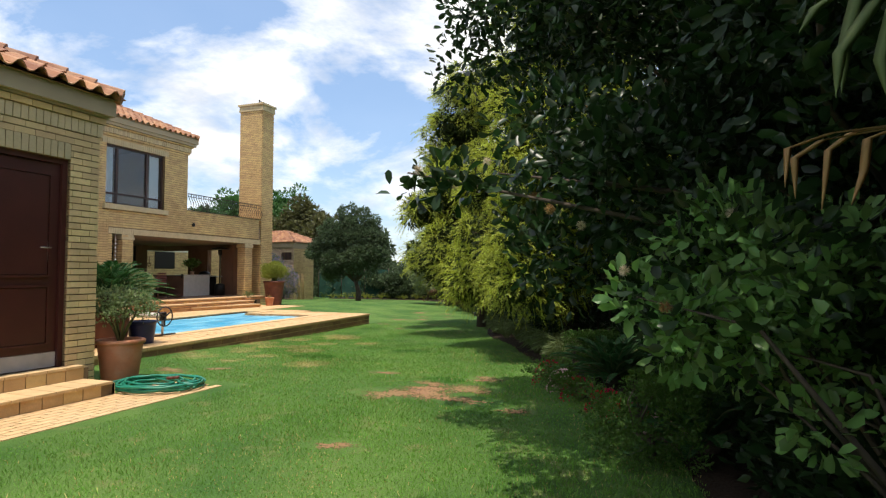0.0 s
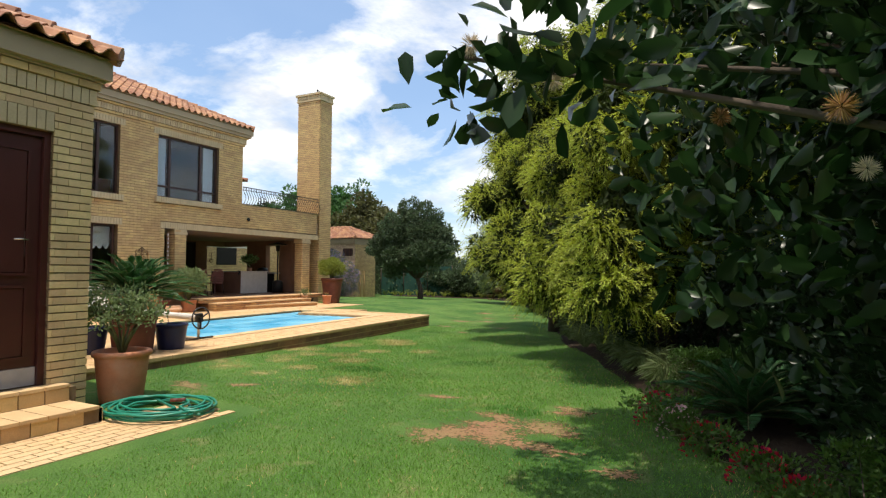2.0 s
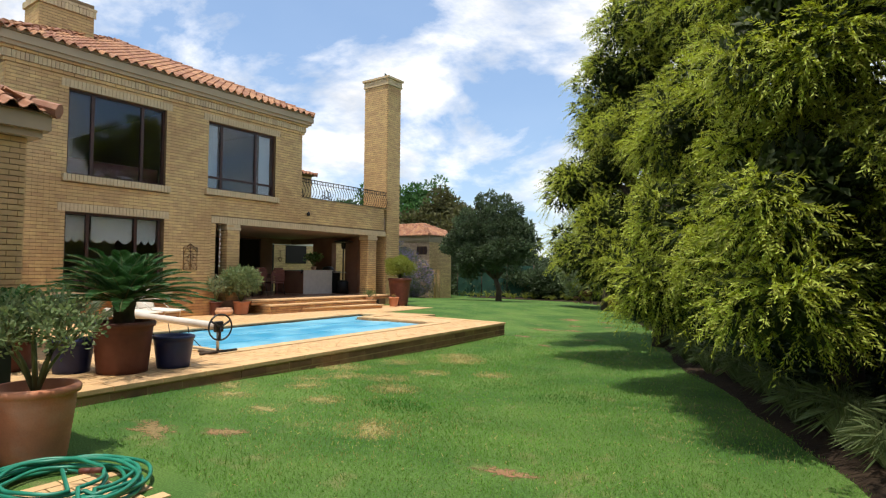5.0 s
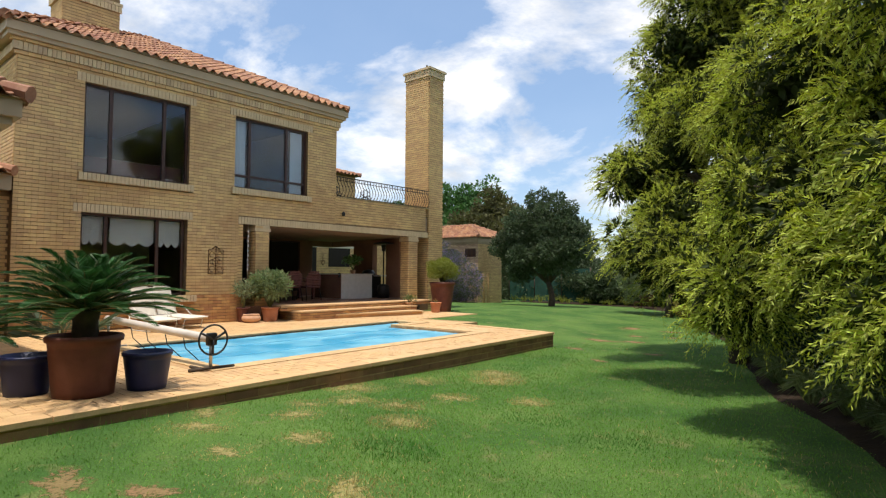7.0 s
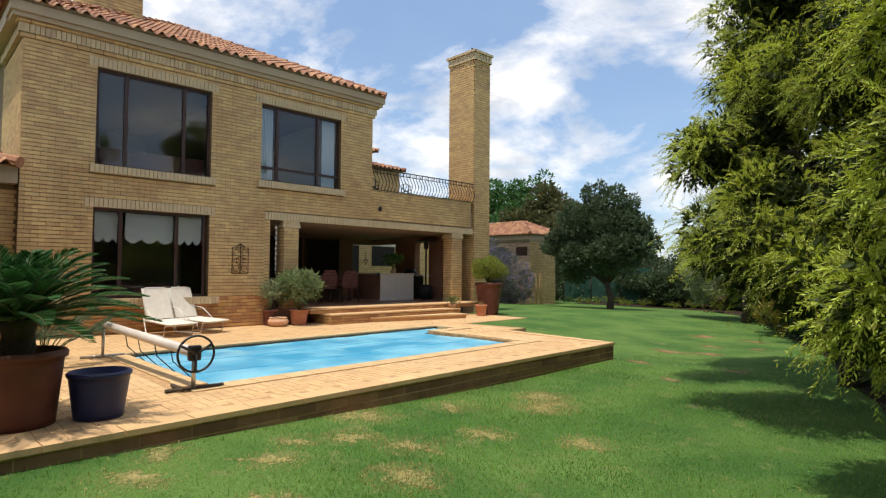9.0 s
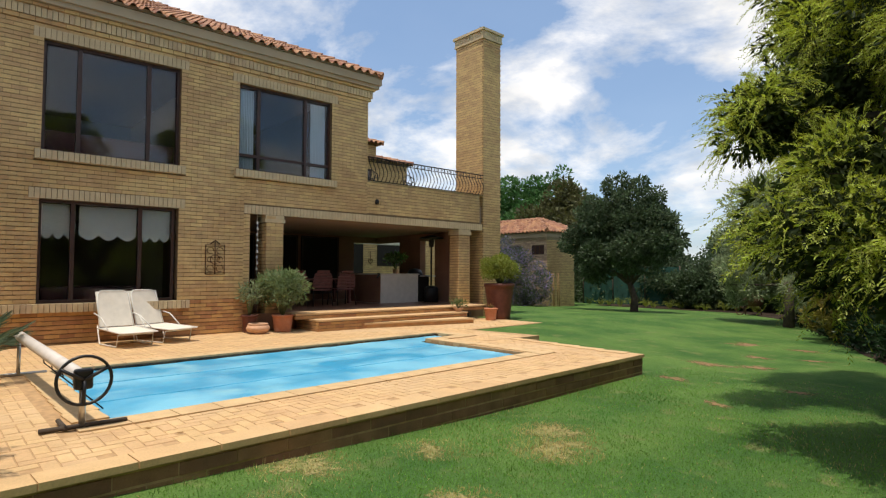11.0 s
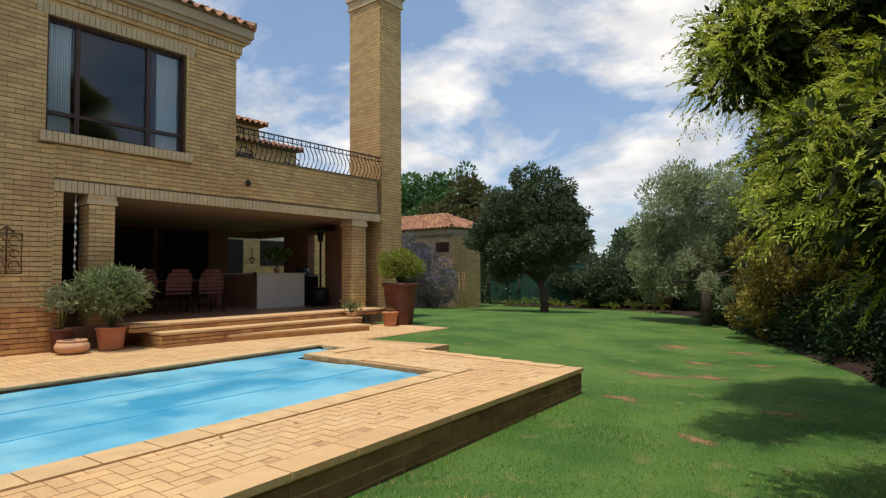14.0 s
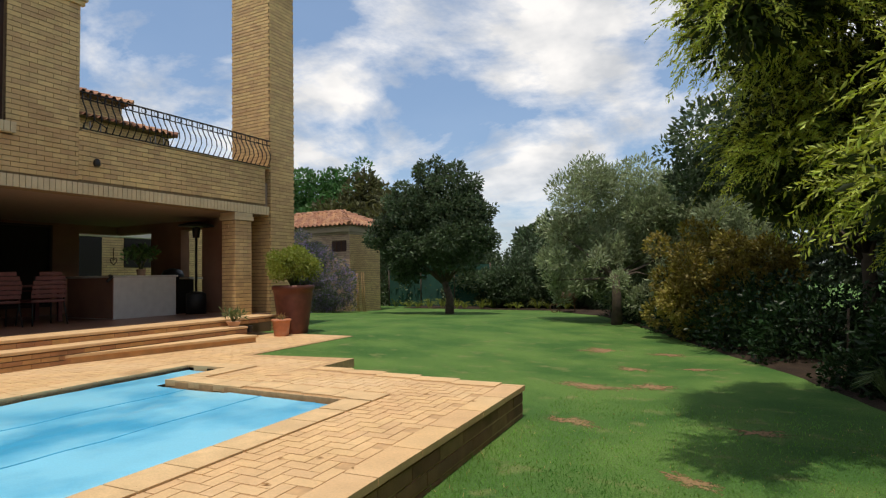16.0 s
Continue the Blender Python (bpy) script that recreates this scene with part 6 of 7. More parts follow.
def cover_reel():
    t = thing("pool_cover_reel", -9.15, 8.8, DZ, "pool cover reel with grey roller and black hand wheel", "pool cover reel")
    tubes("roller", [[(-3.45, -.1, .5), (-.08, 0, .42)]], .06, COVER_ROLL, t, "pale roller tube", seg=14)
    ring = [(0.03, .2 * math.cos(a), .41 + .2 * math.sin(a)) for a in np.linspace(0, 2 * math.pi, 29)[:-1]]
    tubes("hand_wheel", [ring], .014, BLACK, t, closed=True)
    tubes("spoke", [[(.03, 0, .41), (.03, .2 * math.cos(a), .41 + .2 * math.sin(a))] for a in (.5, 2.6, 4.7)], .016, BLACK, t)
    boxes("hub", [(-.06, -.07, .33, .02, .07, .5)], BLACK, t, bevel=.02)
    tubes("stand", [[(-.03, 0, .4), (-.03, 0, .03)]], .025, METAL, t)
    tubes("foot", [[(-.03, -.3, .025), (-.03, .34, .025)]], .022, BARK, t, "brown cross foot")
    tubes("foot", [[(-.35, -.12, .025), (.0, -.12, .025)]], .022, BARK, t, "brown cross foot")
    tubes("far_stand", [[(-3.4, -.1, .5), (-3.4, -.1, 0.0)], [(-3.4, -.4, .02), (-3.4, .2, .02)]], .022, METAL, t)
    for x in (-2.9, -2.3, -1.6, -1.0):
        tubes("strap", [[(x, .06, .44), (x + .02, .1, .2), (x + .03, .35, -.05)]], .008, BLACK, t, "hanging cover strap")


cover_reel()


def lounger(x, y, turn, label):
    t = thing("pool_lounger", x, y, DZ, label, "sun lounger", "pool loungers", turn)
    fr = [[(-.35, s, .02), (.35, s, .02)] for s in (-.3, .3)]
    tubes("base_frame", [[(-.42, -.3, .34), (-.3, -.3, .02), (.38, -.3, .02), (.42, -.3, .22), (.42, .3, .22), (.38, .3, .02), (-.3, .3, .02), (-.42, .3, .34)]], .013, WHITE_METAL, t)
    tubes("seat_frame", [[(-.35, -.32, .3), (.55, -.32, .26), (.6, -.25, .26), (.6, .25, .26), (.55, .32, .26), (-.35, .32, .3), (-.35, -.32, .3)]], .013, WHITE_METAL, t)
    tubes("back_frame", [[(-.33, -.3, .3), (-.55, -.27, .9), (-.57, -.2, .96), (-.57, .2, .96), (-.55, .27, .9), (-.33, .3, .3)]], .013, WHITE_METAL, t)
    for s_ in (-1, 1):
        tubes("armrest", [[(-.52, .32 * s_, .56), (-.2, .33 * s_, .5), (.1, .32 * s_, .28)]], .011, WHITE_METAL, t)

    def cloth(nm, a, b, sag):
        vs, fs = [], []
        n, m = 10, 6
        for i in range(n + 1):
            for j in range(m + 1):
                f, g = i / n, j / m
                vs.append((a[0] + (b[0] - a[0]) * f, -.3 + .6 * g, a[1] + (b[1] - a[1]) * f - sag * math.sin(math.pi * f) * math.sin(math.pi * g)))
        for i in range(n):
            for j in range(m):
                q = i * (m + 1) + j
                fs.append((q, q + m + 1, q + m + 2, q + 1))
        obj(nm, mesh_from(nm, vs, fs, WHITE, True), t, "woven off-white sling")

    cloth("seat", (-.33, .3), (.58, .26), .06)
    cloth("backrest", (-.34, .32), (-.565, .95), .03)


lounger(-15.1, 10.5, 10, "white sling pool lounger with raised back beside the window")
lounger(-15.35, 11.2, 24, "white sling pool lounger with raised back nearer the steps")

t_ = thing("wall_ornament", FX + .03, 12.38, 1.62, "square rusty wrought-iron scroll ornament on the wall", "wall ornament")
tubes("frame", [[(0, -.2, 0), (0, .2, 0), (0, .2, .62), (0, -.2, .62), (0, -.2, 0)], [(0, 0, 0), (0, 0, .7)], [(0, -.1, .64), (0, 0, .72), (0, .1, .64)]], .011, RUST, t_)
for cx, cz, r_ in (((-.1, .12, .07), (.1, .12, .07), (-.1, .5, .07), (.1, .5, .07), (-.1, .31, .06), (.1, .31, .06), (0, .31, .1))):
    tubes("scroll", [[(0, cx + r_ * math.cos(a), cz + r_ * math.sin(a)) for a in np.linspace(0, 5.2, 12)]], .007, RUST, t_, seg=5)
t_ = thing("wall_lamp", FX + .02, 16.52, 3.45, "small dark bulkhead lamp on the brick beam", "lamp")
lathe("body", [(.04, 0), (.055, .03), (.05, .1), (.02, .13)], IRON, t_, at=pose(.07, 0, 0))
tubes("bracket", [[(-.01, 0, .08), (.05, 0, .08)]], .015, IRON, t_)
t_ = thing("wind_chime", FX - .1, 13.36, 1.6, "long pale shell wind chime hanging in the doorway", "wind chime")
tubes("cord", [[(0, 0, 0), (0, 0, 1.36)]], .004, WHITE_METAL, t_)
for i in range(9):
    lathe("shell", [(.004, 0), (.024, .025), (.018, .06), (.004, .08)], WHITE_METAL, t_, at=pose(0, .01 * (i % 2), .1 + i * .13), seg=8)


# ---- terrace furniture ----
def dining_chair(x, y, turn):
    t = thing("dining_chair", x, y, FLOOR_Z, "reddish slatted wooden terrace chair", "chair", "terrace chairs", turn)
    boxes("seat", [(-.25, -.29, .42, .24, .29, .47)], TEAK, t, bevel=.01)
    for i in range(6):
        w_ = .3 - .012 * max(0, i - 2) ** 2
        boxes("back_slat", [(.23 + .012 * i, -w_, .5 + i * .082, .25 + .012 * i, w_, .57 + i * .082)], TEAK, t, bevel=.006)
    for a, b in ((-.2, -.27), (-.2, .27)):
        tubes("leg", [[(a, b, .42), (a - .06, b * 1.12, 0)]], .014, IRON, t, "slim dark metal leg")
    for b in (-.27, .27):
        tubes("leg", [[(.22, b, .45), (.3, b * 1.12, 0)]], .014, IRON, t, "slim dark metal leg")
        tubes("back_post", [[(.22, b, .42), (.25, b, .65), (.27, b * .95, .88)]], .014, IRON, t)
        boxes("armrest", [(-.2, b - .025, .62, .21, b + .025, .65)], TEAK, t, bevel=.01)


for yy in (15.2, 15.98, 16.74):
    dining_chair(-17.9, yy, 0)
t_ = thing("dining_table", -18.95, 16.0, FLOOR_Z, "long reddish wooden terrace table", "table")
boxes("tabletop", [(-.5, -1.5, .7, .5, 1.5, .74)], TEAK, t_, bevel=.008)
for a in (-.42, .42):
    for b in (-1.4, 1.4):
        boxes("leg", [(a - .035, b - .035, 0, a + .035, b + .035, .7)], TEAK, t_)
t_ = thing("bar_counter", -18.6, 18.78, FLOOR_Z, "pale plastered bar counter with dark top", "counter")
boxes("body", [(-.8, -.73, 0, .8, .73, .86)], COUNTER, t_)
boxes("side_panel", [(-.8, -.745, .02, .8, -.73, .855)], WALL_DARK, t_, "dark brown side panel")
boxes("counter_top", [(-.84, -.77, .862, .83, .77, .9)], COUNTER, t_, bevel=.01)
tubes("tap", [[(.7, -.75, .9), (.82, -.78, .88), (.86, -.9, .78)]], .03, BLACK, t_, "black curved tap")
pot("herb_pot", -18.3, 19.0, FLOOR_Z + .9, .08, .1, .14, TERRA_PALE, "small pale pot on the counter", lip=.008)
potted_shrub(-18.3, 19.0, FLOOR_Z + 1.02, .3, .55, 420, .11, LEAF_SUN_TINT, "leafy green pot plant on the counter", 51, branch=5, rounded=True)
t_ = thing("patio_heater", -17.55, 19.85, FLOOR_Z, "grey patio heater with round reflector hood", "patio heater")
lathe("base", [(.22, 0), (.22, .45), (.15, .5), (.04, .52)], IRON, t_)
tubes("pole", [[(0, 0, .5), (0, 0, 1.75)]], .03, IRON, t_)
lathe("burner", [(.07, 1.75), (.09, 1.95), (.07, 2.0)], IRON, t_)
lathe("hood", [(.4, 2.02), (.38, 2.05), (.1, 2.12), (.02, 2.13)], IRON, t_)
t_ = thing("barbecue", -18.5, 19.95, FLOOR_Z, "black kettle barbecue on a dark stand", "barbecue")
boxes("stand", [(-.75, -.22, 0, .5, .2, .86)], IRON, t_, bevel=.01)
boxes("side_shelf", [(.5, -.2, .8, .85, .18, .84)], KICK, t_, bevel=.006)
lathe("lid", [(.25, .82), (.26, .9), (.2, 1.02), (.03, 1.07)], BLACK, t_)
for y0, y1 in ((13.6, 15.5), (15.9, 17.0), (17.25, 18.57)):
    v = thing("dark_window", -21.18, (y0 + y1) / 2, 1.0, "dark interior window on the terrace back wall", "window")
    # Black sheet fills the opening: darkness of the room painted on.
    boxes("window_frame", [(0, -(y1 - y0) / 2, 0, .03, (y1 - y0) / 2, 1.85)], UNLIT_BLACK, v)
    q_ = (y1 - y0) / 2
    boxes("surround", [(0, -q_ - .06, -.06, .06, -q_, 1.9), (0, q_, -.06, .06, q_ + .06, 1.9), (0, -q_, -.06, .06, q_, 0), (0, -q_, 1.85, .06, q_, 1.9)], TIMBER, v)
v = thing("covered_trolley", -8.3, 5.45, DZ, "dark trolley under a grey cloth behind the garage", "trolley")
boxes("frame", [(-.3, -.25, 0, .3, .25, .62)], BLACK, v)
boxes("cloth", [(-.33, -.28, .62, .33, .28, .74)], KICK, v, "grey cloth cover", bevel=.03)


# ---- outbuilding and far garden ----
def outbuilding():
    b = thing("outbuilding", -23.6, 33, 0, "low buff brick outbuilding with terracotta tiled hipped roof", "building")
    boxes("wall", [(-3.3, -3, 0, 2.75, -.8, 3.6)], MORTAR, b)
    brick_face("brickwork", b, "y", -3, course_boxes(-3.3, 2.75, .05, 3.3, [(.35, 2.6, 1.1, 3.02), (1.85, 2.6, 2.6, 3.02)]), material("outbuilding_brick", (.5, .35, .23), .85, island=.15, vary=.1), sign=-1)
    brick_face("brickwork", b, "x", 2.75, course_boxes(-3, -.8, .05, 3.3), BRICK)
    boxes("eaves_band", [(-3.35, -3.06, 3.3, 2.79, -.75, 3.4), (-3.4, -3.15, 3.4, 2.85, -.7, 3.68)], FASCIA, b)
    for x0 in (.35, 1.85):
        w = boxes("window", [(x0, -3.03, 2.6, x0 + .75, -2.97, 3.02)], TIMBER, b, "small dark high window")
        for q in (.23, .49):
            boxes("window_bar", [(x0 + q, -3.06, 2.6, x0 + q + .03, -3.035, 3.02)], RUST, w)


outbuilding()
hip_roof("outbuilding_roof", -28.0, 29.75, -20.65, 33.1, 3.68, 24, "es", "terracotta tiled hipped roof of the outbuilding")
broad_tree("lilac_bush", -21.2, 28.5, 0, [(-22.3, 28.3, 1.9, 1.2, .9, 1.25), (-21.4, 28.5, 1.6, 1.1, .9, 1.3), (-20.5, 28.6, 1.1, .85, .7, .95), (-21.6, 28.3, .6, 1.5, .8, .6)], 22000, .095, LEAF_LAV,
           "large grey-leaved bush covered in lilac flowers", "bush", trunk_h=.3, trunk_r=.05, seed=52, per=46, narrow=.4, extra=(PETAL_LILAC, 17000, .066))
for k, (x, y, h) in enumerate(((-16.0, 34.6, 2.6), (-13.6, 34.4, 2.9), (-11.4, 34.0, 2.6), (-18.2, 35.6, 2.4))):
    broad_tree("far_bush", x, y, 0, [(x, y, h * .5, 1.4, .9, h * .42), (x + .9, y, h * .3, 1.0, .8, h * .3)], 9000, .16, LEAF_TREE, "dark bush at the end of the garden", "bush", trunk_h=.5, trunk_r=.06, seed=300 + k, per=26)
q_ = thing("far_palm", -28.5, 30.9, 0, "tall palm behind the house with arching green fronds", "palm")
tubes("trunk", [[(0, 0, -.1), (.1, 0, 2.6), (0, 0, 5.0)]], .17, BARK, q_)
c_ = cycad(0, 0, 4.9, 2.2, 40, "green arching fronds", 66, trunk=.2, name="palm_crown")
c_.parent = q_
del c_["category"]
# Added crown hidden behind the weeping tree; it shades the shrubs below.
broad_tree("hidden_shading_tree", -4.4, 23.4, 0, [(-5.4, 22.4, 4.3, 1.6, 1.8, .9), (-6.5, 24.9, 4.0, 1.4, 1.6, .8), (-4.6, 24, 3.0, 1.4, 1.8, 1.4)], 15000, .15, LEAF_TREE, "dark tree added out of sight to shade the end of the bed", trunk_h=1.8, seed=58)
n_ = thing("shade_net_fence", -22.2, 35.0, 0, "dark green shade-net fence at the end of the garden", "fence")
boxes("net", [(0, 0, 0, 5.5, .03, 2.0)], material("shade_net", (.015, .07, .05), .9, vary=.2, scale=2), n_)
for i in range(4):
    tubes("post", [[(i * 1.83, -.03, 0), (i * 1.83, -.03, 2.05)]], .03, BARK, n_)


def strap_tufts(name, pts, h, n, mat, label, seed, group=""):
    """Tufts of arching strap leaves, each one a plant."""
    rng = np.random.default_rng(seed)
    for x, y in pts:
        hh = h * rng.uniform(.75, 1.2)
        m = int(n)
        a = rng.uniform(0, 6.283, m)
        o = np.stack([np.cos(a), np.sin(a), np.zeros(m)], 1)
        s = rng.uniform(.25, 1.0, m)[:, None]
        base = o * .04
        t = thing(name, x, y, lawn_z(x, y) + .02, label, "plant", group)
        mid = base + o * s * hh * .45 + np.array([0, 0, 1]) * hh * (1.0 - .45 * s)
        D2 = o * s * .9 + np.array([0, 0, 1]) * (.35 - .9 * s)
        me = leaf_mesh("foliage", base, mid - base, np.linalg.norm(mid - base, axis=1) * 1.15, np.full(m, .018), mat, rng, fold=.1)
        obj("foliage", me, t, kind="stuff")
        me = leaf_mesh("foliage", mid, D2, hh * .55, np.full(m, .015), mat, rng, fold=.1)
        obj("foliage", me, t, kind="stuff")


def edge_points(t0, t1, step, off, seed):
    ln = bed_line()
    rnd = random.Random(seed)
    out, acc = [], 0
    for i in range(1, len(ln)):
        acc += math.dist(ln[i], ln[i - 1])
        if acc >= step:
            acc = 0
            x, y = ln[i]
            if t0 <= y <= t1:
                out.append((x + off + rnd.uniform(-.1, .12), y + off * .35 + rnd.uniform(-.1, .1)))
    return out


broad_tree("small_leaved_bush", .5, 4.35, .2, [(.5, 4.35, .5, .5, .5, .34), (.75, 4.5, .75, .4, .4, .25)], 11000, .032, LEAF_HEDGE, "rounded small-leaved green bush in the bed", "bush", trunk_h=.2, trunk_r=.03, seed=57, per=22)
strap_tufts("border_tuft", edge_points(8.4, 19, .4, .35, 1), .42, 110, STRAP, "grey-green mounded grass at the edge of the bed", 61, "border tufts")
strap_tufts("border_tuft", edge_points(9, 19, .55, .85, 2), .4, 80, STRAP, "grey-green mounded grass at the edge of the bed", 62, "border tufts")
strap_tufts("far_border_plant", [(-21 + i * .62 + .1 * math.sin(i * 3), 33.7 + .15 * math.sin(i * 1.7)) for i in range(14)], .38, 50, LEAF_LIME, "low yellow-green strap-leaved border plant", 63, "far border plants")
cycad(.0, 7.35, .2, 1.0, 44, "dark low cycad in the shade of the bed", 64, trunk=.1)
cycad(.9, 4.6, .2, .8, 34, "dark low cycad in the shade of the bed", 65, trunk=.08)
for k, (x, y, r, h, mt) in enumerate(((-.75, 7.0, .22, .34, PETAL_RED), (-.55, 6.72, .18, .28, PETAL_PINK), (-.3, 6.3, .2, .26, PETAL_RED), (.05, 5.75, .2, .25, PETAL_RED), (.3, 5.3, .2, .22, PETAL_RED), (.6, 4.9, .2, .25, PETAL_PINK))):
    potted_shrub(x, y, lawn_z(x, y), r * 1.5, h, 520, .05, LEAF_HEDGE, "low bedding plant with small flowers", 70 + k, branch=6, name="bedding_plant")
    rng_ = np.random.default_rng(80 + k)
    bp = bpy.data.objects["bedding_plant"] if k == 0 else bpy.data.objects["bedding_plant.%03d" % k]
    u_ = unit(rng_, 150)
    u_[:, 2] = abs(u_[:, 2])
    obj("flower_head", leaf_mesh("flower_head", u_ * np.array([r, r, h * .95]), u_, np.full(150, .03), np.full(150, .026), mt, rng_), bp, "small bright flowers", kind="stuff")


def white_flowers():
    """Brush-like white and faded pink blossoms of the glossy tree."""
    rng = np.random.default_rng(90)
    spots = [(-.35, 2.75, 2.3), (-.1, 2.9, 2.1), (.2, 2.7, 1.9), (.45, 2.2, 1.65), (.62, 2.0, 1.5), (.5, 2.6, 2.3), (.9, 2.3, 1.9), (.2, 3.2, 2.7), (.9, 5.5, 2.6), (.75, 5.9, 2.0), (.6, 6.4, 2.9), (-.62, 2.35, 2.2), (-.45, 2.45, 2.12), (.1, 2.3, 1.95)  , (.35, 2.9, 2.5)]
    for i, c in enumerate(spots):
        t = thing("blossom", *c, "fluffy blossom of the glossy-leaved tree", "flower", "blossoms")
        u = unit(rng, 160)
        mt = (PETAL_CREAM, DRY_LEAF, PETAL_CREAM)[i % 3]
        obj("brush_head", leaf_mesh("brush_head", u * .004, u, np.full(160, .028), np.full(160, .0028), mt, rng, fold=0), t, kind="stuff")


white_flowers()


def hanging_straps(name, x, y, z, lines, mat, label, width=.036):
    """Strap leaves folded along the middle, each bending along a line of points."""
    t = thing(name, x, y, z, label, "palm frond")
    for ln in lines:
        pts = [Vector(p) for p in ln]
        cv = []
        for a, b in zip(pts, pts[1:]):
            cv += [a.lerp(b, f / 4) for f in range(4)]
        cv.append(pts[-1])
        vs, fs, n = [], [], len(cv)
        for i, p in enumerate(cv):
            w = width * .5 * (1 - .92 * max(0, (i / (n - 1) - .55) / .45) ** 1.5)
            vs += [(p.x - w, p.y, p.z), (p.x, p.y - w * .45, p.z + .002), (p.x + w, p.y, p.z), (p.x, p.y - w * .45 + .003, p.z)]
        for i in range(n - 1):
            for q in range(4):
                fs.append((4 * i + q, 4 * i + (q + 1) % 4, 4 * i + 4 + (q + 1) % 4, 4 * i + 4 + q))
        obj("leaflet", mesh_from("leaflet", vs, fs, mat, True), t)


hanging_straps("palm_frond", 1.1, 1.13, 2.2, [[(.1, 0, .14), (0, 0, .09), (-.08, -.01, -.03), (-.09, -.01, -.14)], [(.05, .03, .16), (-.03, .02, .12), (-.06, .02, .0), (-.07, .02, -.12)], [(.12, -.02, .1), (.03, -.02, .06), (.0, -.02, -.06), (.01, -.02, -.15)],
                                              [(.15, 0, .2), (0, .01, .17), (-.12, .01, .1), (-.16, .01, .04)], [(.2, .03, .1), (.1, .02, .03), (.07, .02, -.1), (.06, .02, -.2)]], STRAP, "green strap-leaved palm frond hanging into the path")
hanging_straps("dry_palm_frond", 1.0, 1.15, 1.96, [[(.14, 0, .03), (.0, 0, .02), (-.09, 0, -.01), (-.1, -.01, -.11)], [(.14, .01, .03), (.05, .01, .02), (-.0, .01, -.02), (-.02, 0, -.17)], [(.16, 0, .03), (.08, 0, .0), (.07, 0, -.08), (.04, -.01, -.16)],
                                                  [(.18, .01, .03), (.14, .01, .0), (.13, .01, -.1), (.12, 0, -.22)], [(.14, -.02, .02), (-.02, -.02, .0), (-.08, -.02, -.04), (-.08, -.02, -.14)]], DRY_LEAF, "dry brown palm frond folded and hanging", .022)
t_ = thing("barrel_planter", -12.4, 32.2, 0, "rusty brown barrel planter on a wheeled stand", "planter")
lathe("barrel", [(.22, -.3), (.28, 0), (.22, .3)], RUST, t_, at=pose(0, 0, .65, 90, 0, 70))
for a_ in (-1, 1):
    tubes("leg", [[(.25 * a_, 0, .5), (.3 * a_, 0, 0)]], .02, RUST, t_)
tubes("wheel", [[(-.5 + .16 * math.cos(a), 0, .2 + .16 * math.sin(a)) for a in np.linspace(0, 6.283, 17)[:-1]]], .02, RUST, t_, closed=True)
for i, (dx, dy) in enumerate(((0, 0), (.16, .05), (-.12, .08), (.3, 0))):
    q = thing("garden_cane", -20.1 + dx, 29.6 + dy, 0, "pale cane leaning against the outbuilding", "cane", "garden canes")
    tubes("cane", [[(0, 0, 0), (-.25, .25, 1.7)]], .015, DRY_LEAF, q)

# ---- worn turf ----
BARE_SPOTS = [(-2.14, 6.3, 0.45), (-2.42, 5.88, 0.6), (-1.51, 5.78, 0.45), (-1.67, 7.3, 0.3), (-0.85, 5.5, 0.25), (-1.97, 3.75, 0.28), (-2.25, 6.62, 0.35), (-1.67, 6.42, 0.5), (-1.65, 7.1, 0.32), (-3.2, 7.2, 0.28), (-2.05, 6.0, 0.6), (-8.13, 18.43, 0.65), (-8.74, 21.9, 0.7), (-7.6, 21.8, 0.4), (-6.69, 15.23, 0.3), (-6.25, 16.8, 0.35), (-7.42, 18.67, 0.4), (-7.9, 16.55, 0.4), (-6.3, 6.25, 0.4), (-5.75, 6.6, 0.3), (-7.0, 20.3, .35), (-7.9, 20.0, .4)]
STRAW_SPOTS = [(-5.92, 9.17, 0.42), (-7.11, 9.5, 0.35), (-7.15, 7.63, 0.45), (-6.8, 12.1, 0.5), (-4.77, 7.5, 0.42), (-6.2, 7.4, 0.3), (-7.75, 10.1, 0.5), (-6.55, 9.75, 0.4), (-7.65, 7.95, 0.4), (-7.2, 12.6, 0.5), (-6.8, 12.4, 0.35), (-6.9, 8.6, .35), (-6.1, 8.1, .3), (-7.5, 11.2, .4), (-5.6, 11.1, .35), (-6.4, 10.6, .35), (-7.3, 9.0, .3)]
LUSH_SPOTS = [(-5.22, 8.4, 0.3), (-4.04, 10.0, 0.3), (-5, 10.3, 0.3), (-7.43, 13.5, 0.32), (-7.32, 14.9, 0.3), (-2.2, 6.9, 0.22)]
for i, (x, y, r) in enumerate(BARE_SPOTS):
    patch("bare_patch", x, y, r * 1.5, .55 + .1 * math.sin(i * 2.1), BARE, "bare orange earth worn through the lawn", 100 + i, turn=.5 * math.sin(i * 1.7))
for i, (x, y, r) in enumerate(STRAW_SPOTS):
    patch("straw_patch", x, y, r * 1.4, .6 + .15 * math.sin(i * 2.3), STRAW, "dry yellowed turf in the lawn", 120 + i, turn=.8 * math.sin(i * 1.3))


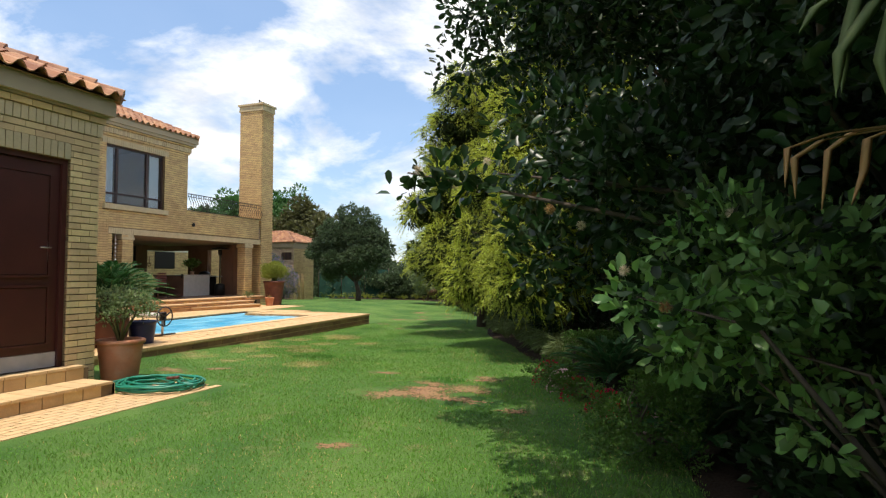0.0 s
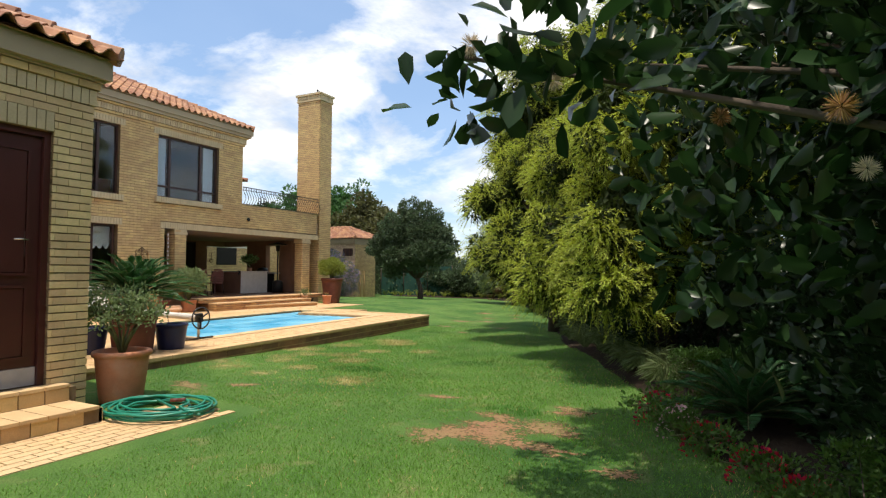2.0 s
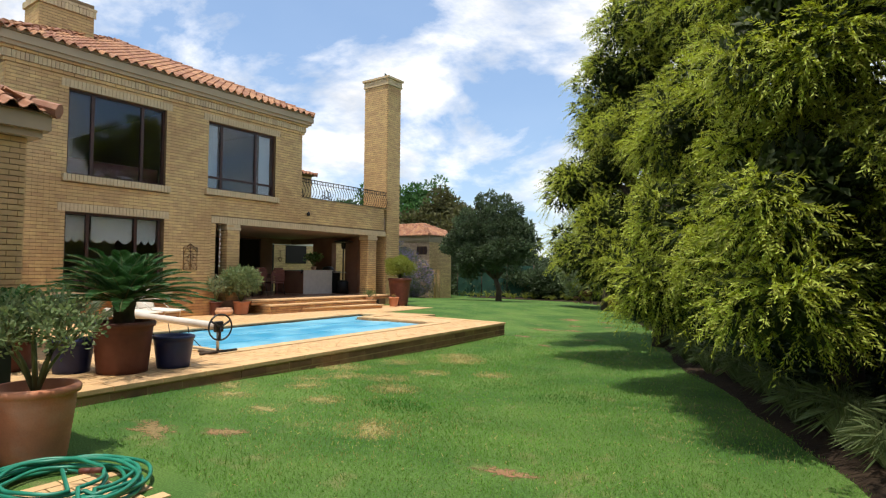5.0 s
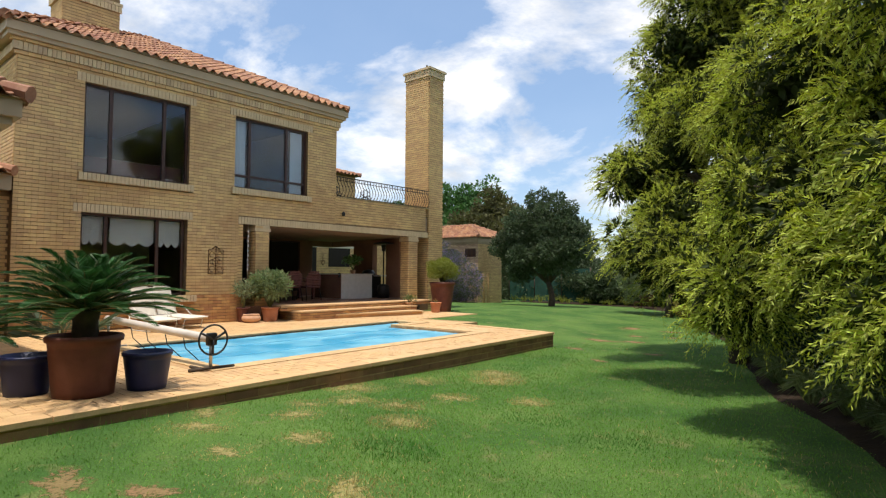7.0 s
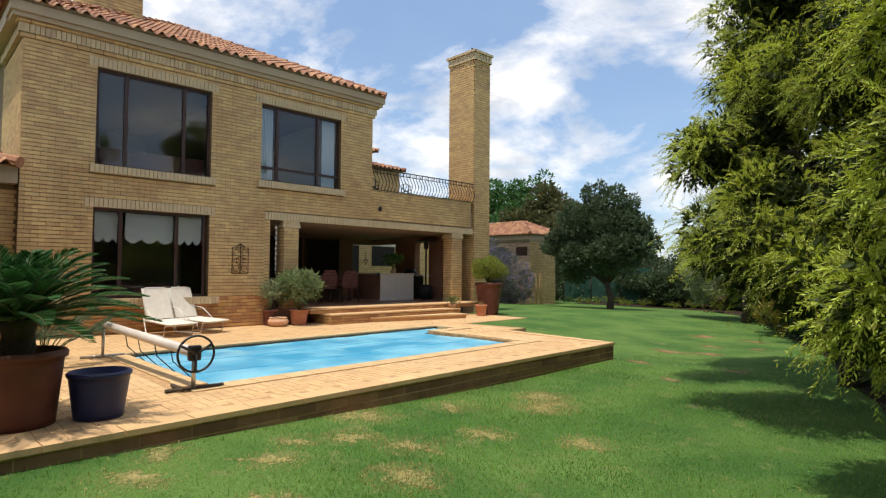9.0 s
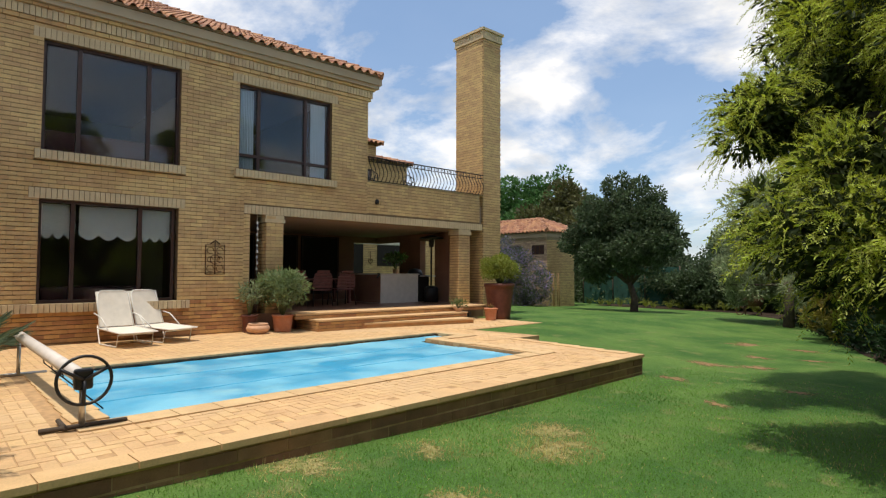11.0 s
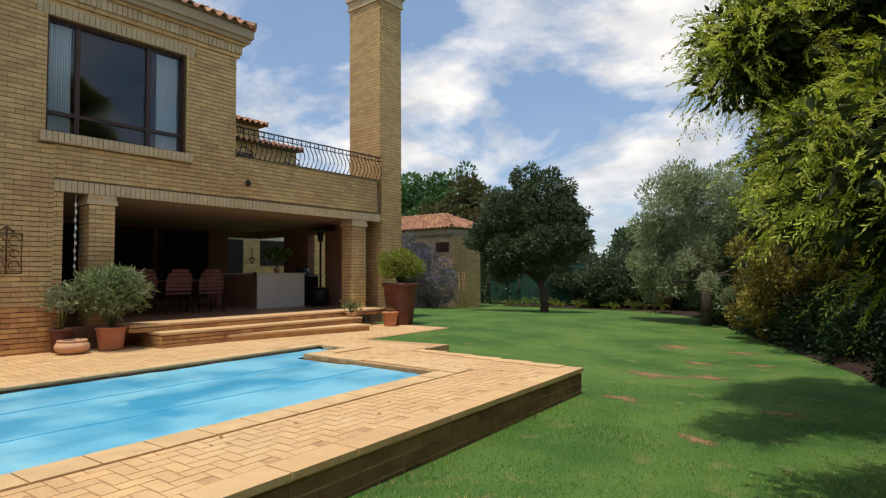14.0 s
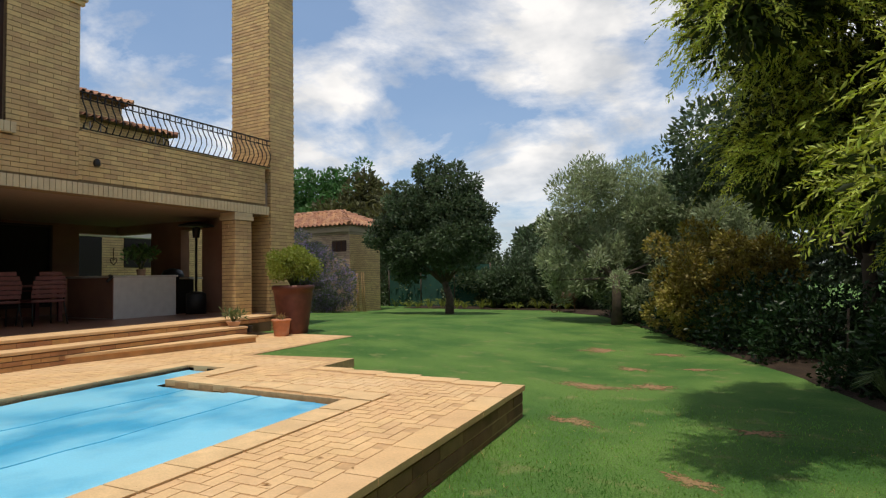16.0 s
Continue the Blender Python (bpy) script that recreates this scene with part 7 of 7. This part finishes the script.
def grass():
    """Short blades of grass, thickest where one walks past."""
    rng = np.random.default_rng(200)
    n = 400000
    y = rng.uniform(.8, 1.0, n) * 0 + 1.2 + rng.beta(1.1, 1.7, n) * 17
    x = rng.uniform(-8.3, 1.2, n)
    path_x = np.interp(y, [0, 1, 3, 5, 7, 9, 11, 18], [.3, -.1, -1, -1.8, -3, -4.6, -6.3, -8])
    keep = rng.uniform(0, 1, n) < np.clip(1.15 - abs(x - path_x) / 5.0, .2, 1)
    edge = np.interp(y, [b[1] for b in BED_EDGE[:9]], [b[0] for b in BED_EDGE[:9]])
    deck_x = -8.37 + .062 * (16.53 - y)
    keep &= (x < edge + .1) & (x > deck_x) & ~((x < -4.45) & (y < 5.75)) & ~((x < -5.6) & (y < 5.78))
    x, y = x[keep], y[keep]
    dens = np.sin(x * 1.9 + 2 * np.sin(y * .7)) + np.sin(y * 2.3 + x) + rng.normal(size=len(x)) * .8
    z = np.array([lawn_z(a, b) for a, b in zip(x, y)])
    m = len(x)
    P = np.stack([x, y, z - .003], 1)
    D = rng.normal(size=(m, 3)) * .55 + np.array([0, 0, 1])
    L = rng.uniform(.02, .042, m) * np.clip(1 + dens * .16, .6, 1.7)
    L *= 1 + .9 * np.exp(-np.clip(x - (-8.37 + .062 * (16.53 - y)), 0, 9) / .12)
    dry = np.zeros(m, bool)
    for a, b, r in STRAW_SPOTS:
        dry |= ((x - a) ** 2 + (y - b) ** 2 < r * r * .8) & (rng.uniform(0, 1, m) < .7)
    dry |= rng.uniform(0, 1, m) < .035 + .1 * (np.sin(x * 1.1 + 4) * np.sin(y * .9 + x * .4) > .55)
    lush = np.zeros(m, bool)
    for a, b, r in LUSH_SPOTS:
        lush |= ((x - a) / 1.4) ** 2 + (y - b) ** 2 < r * r
    L[lush] *= 1.2
    gone = np.zeros(m, bool)
    for a, b, r in BARE_SPOTS:
        gone |= ((x - a) ** 2 + ((y - b) / .6) ** 2 < r * r) & (rng.uniform(0, 1, m) < .8)
    dry &= ~gone
    ok = ~gone & ~dry & ~lush
    tagged(obj("lush_grass", leaf_mesh("lush_grass", P[lush], D[lush], L[lush], np.full(lush.sum(), .005), BLADE_LUSH, rng, fold=.1)), "dark lush tufts of grass in the lawn", "grass", kind="stuff")
    tagged(obj("grass", leaf_mesh("grass", P[ok], D[ok], L[ok], np.full(ok.sum(), .0045), BLADE, rng, fold=.1)), "short green grass blades of the lawn", "grass", kind="stuff")
    tagged(obj("dry_grass", leaf_mesh("dry_grass", P[dry], D[dry], L[dry], np.full(dry.sum(), .005), BLADE_DRY, rng, fold=.1)), "short straw-yellow dry grass blades", "grass", kind="stuff")


grass()


# ---- dry leaves on the deck ----
def fallen_leaves():
    rng = random.Random(12)
    for i in range(22):
        x, y = rng.uniform(-9.7, -8.6), rng.uniform(9, 16)
        X, Y, _ = skew((x, y, 0))
        t = thing("fallen_leaf", X, Y, DZ + .003, "dry brown leaf lying on the pool deck", "leaf", "fallen leaves", rng.uniform(0, 360))
        s = rng.uniform(.02, .045)
        obj("blade", mesh_from("blade", [(-s, 0, .002), (0, s * .4, .01), (s, 0, .004), (0, -s * .4, .008)], [(0, 1, 2), (0, 2, 3)], DRY_LEAF), t)


fallen_leaves()

# ---- single pieces, last ----
_unit = mesh_from("brick_block", [(x - .5, y - .5, z - .5) for x, y, z in box_verts((0, 0, 0, 1, 1, 1))], CUBE_F, BRICK_ONE)


def pieces(name, parent, bs, mat, limit=300):
    """Single pieces sharing one block, each scaled to its place."""
    me = _unit.copy()
    me.name = name
    me.materials[0] = mat
    for x0, y0, z0, x1, y1, z1 in bs[:limit]:
        ob = new(name, me)
        ob.parent = parent
        ob.matrix_basis = Matrix.Translation(((x0 + x1) / 2, (y0 + y1) / 2, (z0 + z1) / 2)) @ Matrix.Diagonal((x1 - x0, y1 - y0, z1 - z0, 1))



ONE = {BRICK.name: BRICK_ONE, BRICK_LIT.name: BRICK_LIT_ONE, PAVER.name: PAVER_ONE}
for item in LATER:
    parent, bs, mat = item[:3]
    if len(item) > 3 and item[3]:
        me = _unit.copy()
        me.materials[0] = ONE.get(mat.name, mat)
        for x0, y0, z0, x1, y1, z1 in bs:
            ob = new(item[4], me)
            ob.parent = parent
            c = item[3](((x0 + x1) / 2, (y0 + y1) / 2, (z0 + z1) / 2))
            ob.matrix_basis = pose(*c, 0, 0, 3.55) @ Matrix.Diagonal((x1 - x0, y1 - y0, z1 - z0, 1))
    else:
        pieces(item[4] if len(item) > 4 else "brick", parent, bs, ONE.get(mat.name, mat))
for parent, (verts, faces), spots in TILES_LATER:
    me = mesh_from("roof_tile", verts, faces, TILE_ONE)
    for o in spots:
        ob = new("roof_tile", me)
        ob.parent = parent
        ob.matrix_basis = Matrix.Translation(o)
rnd_ = random.Random(77)
n_rows = 3
ch_ = (DZ - .05 + .05) / n_rows
bb = []
for r in range(n_rows):
    u = -.22 if r % 2 else 0.0
    while u < DECK_LEN:
        a, b = max(0, u), min(DECK_LEN, u + .44 - .01)
        if b - a > .03:
            bb.append((a, -.03 - rnd_.uniform(0, .01), -.03 + r * .11, b, .0, -.03 + r * .11 + .092))
        u += .44
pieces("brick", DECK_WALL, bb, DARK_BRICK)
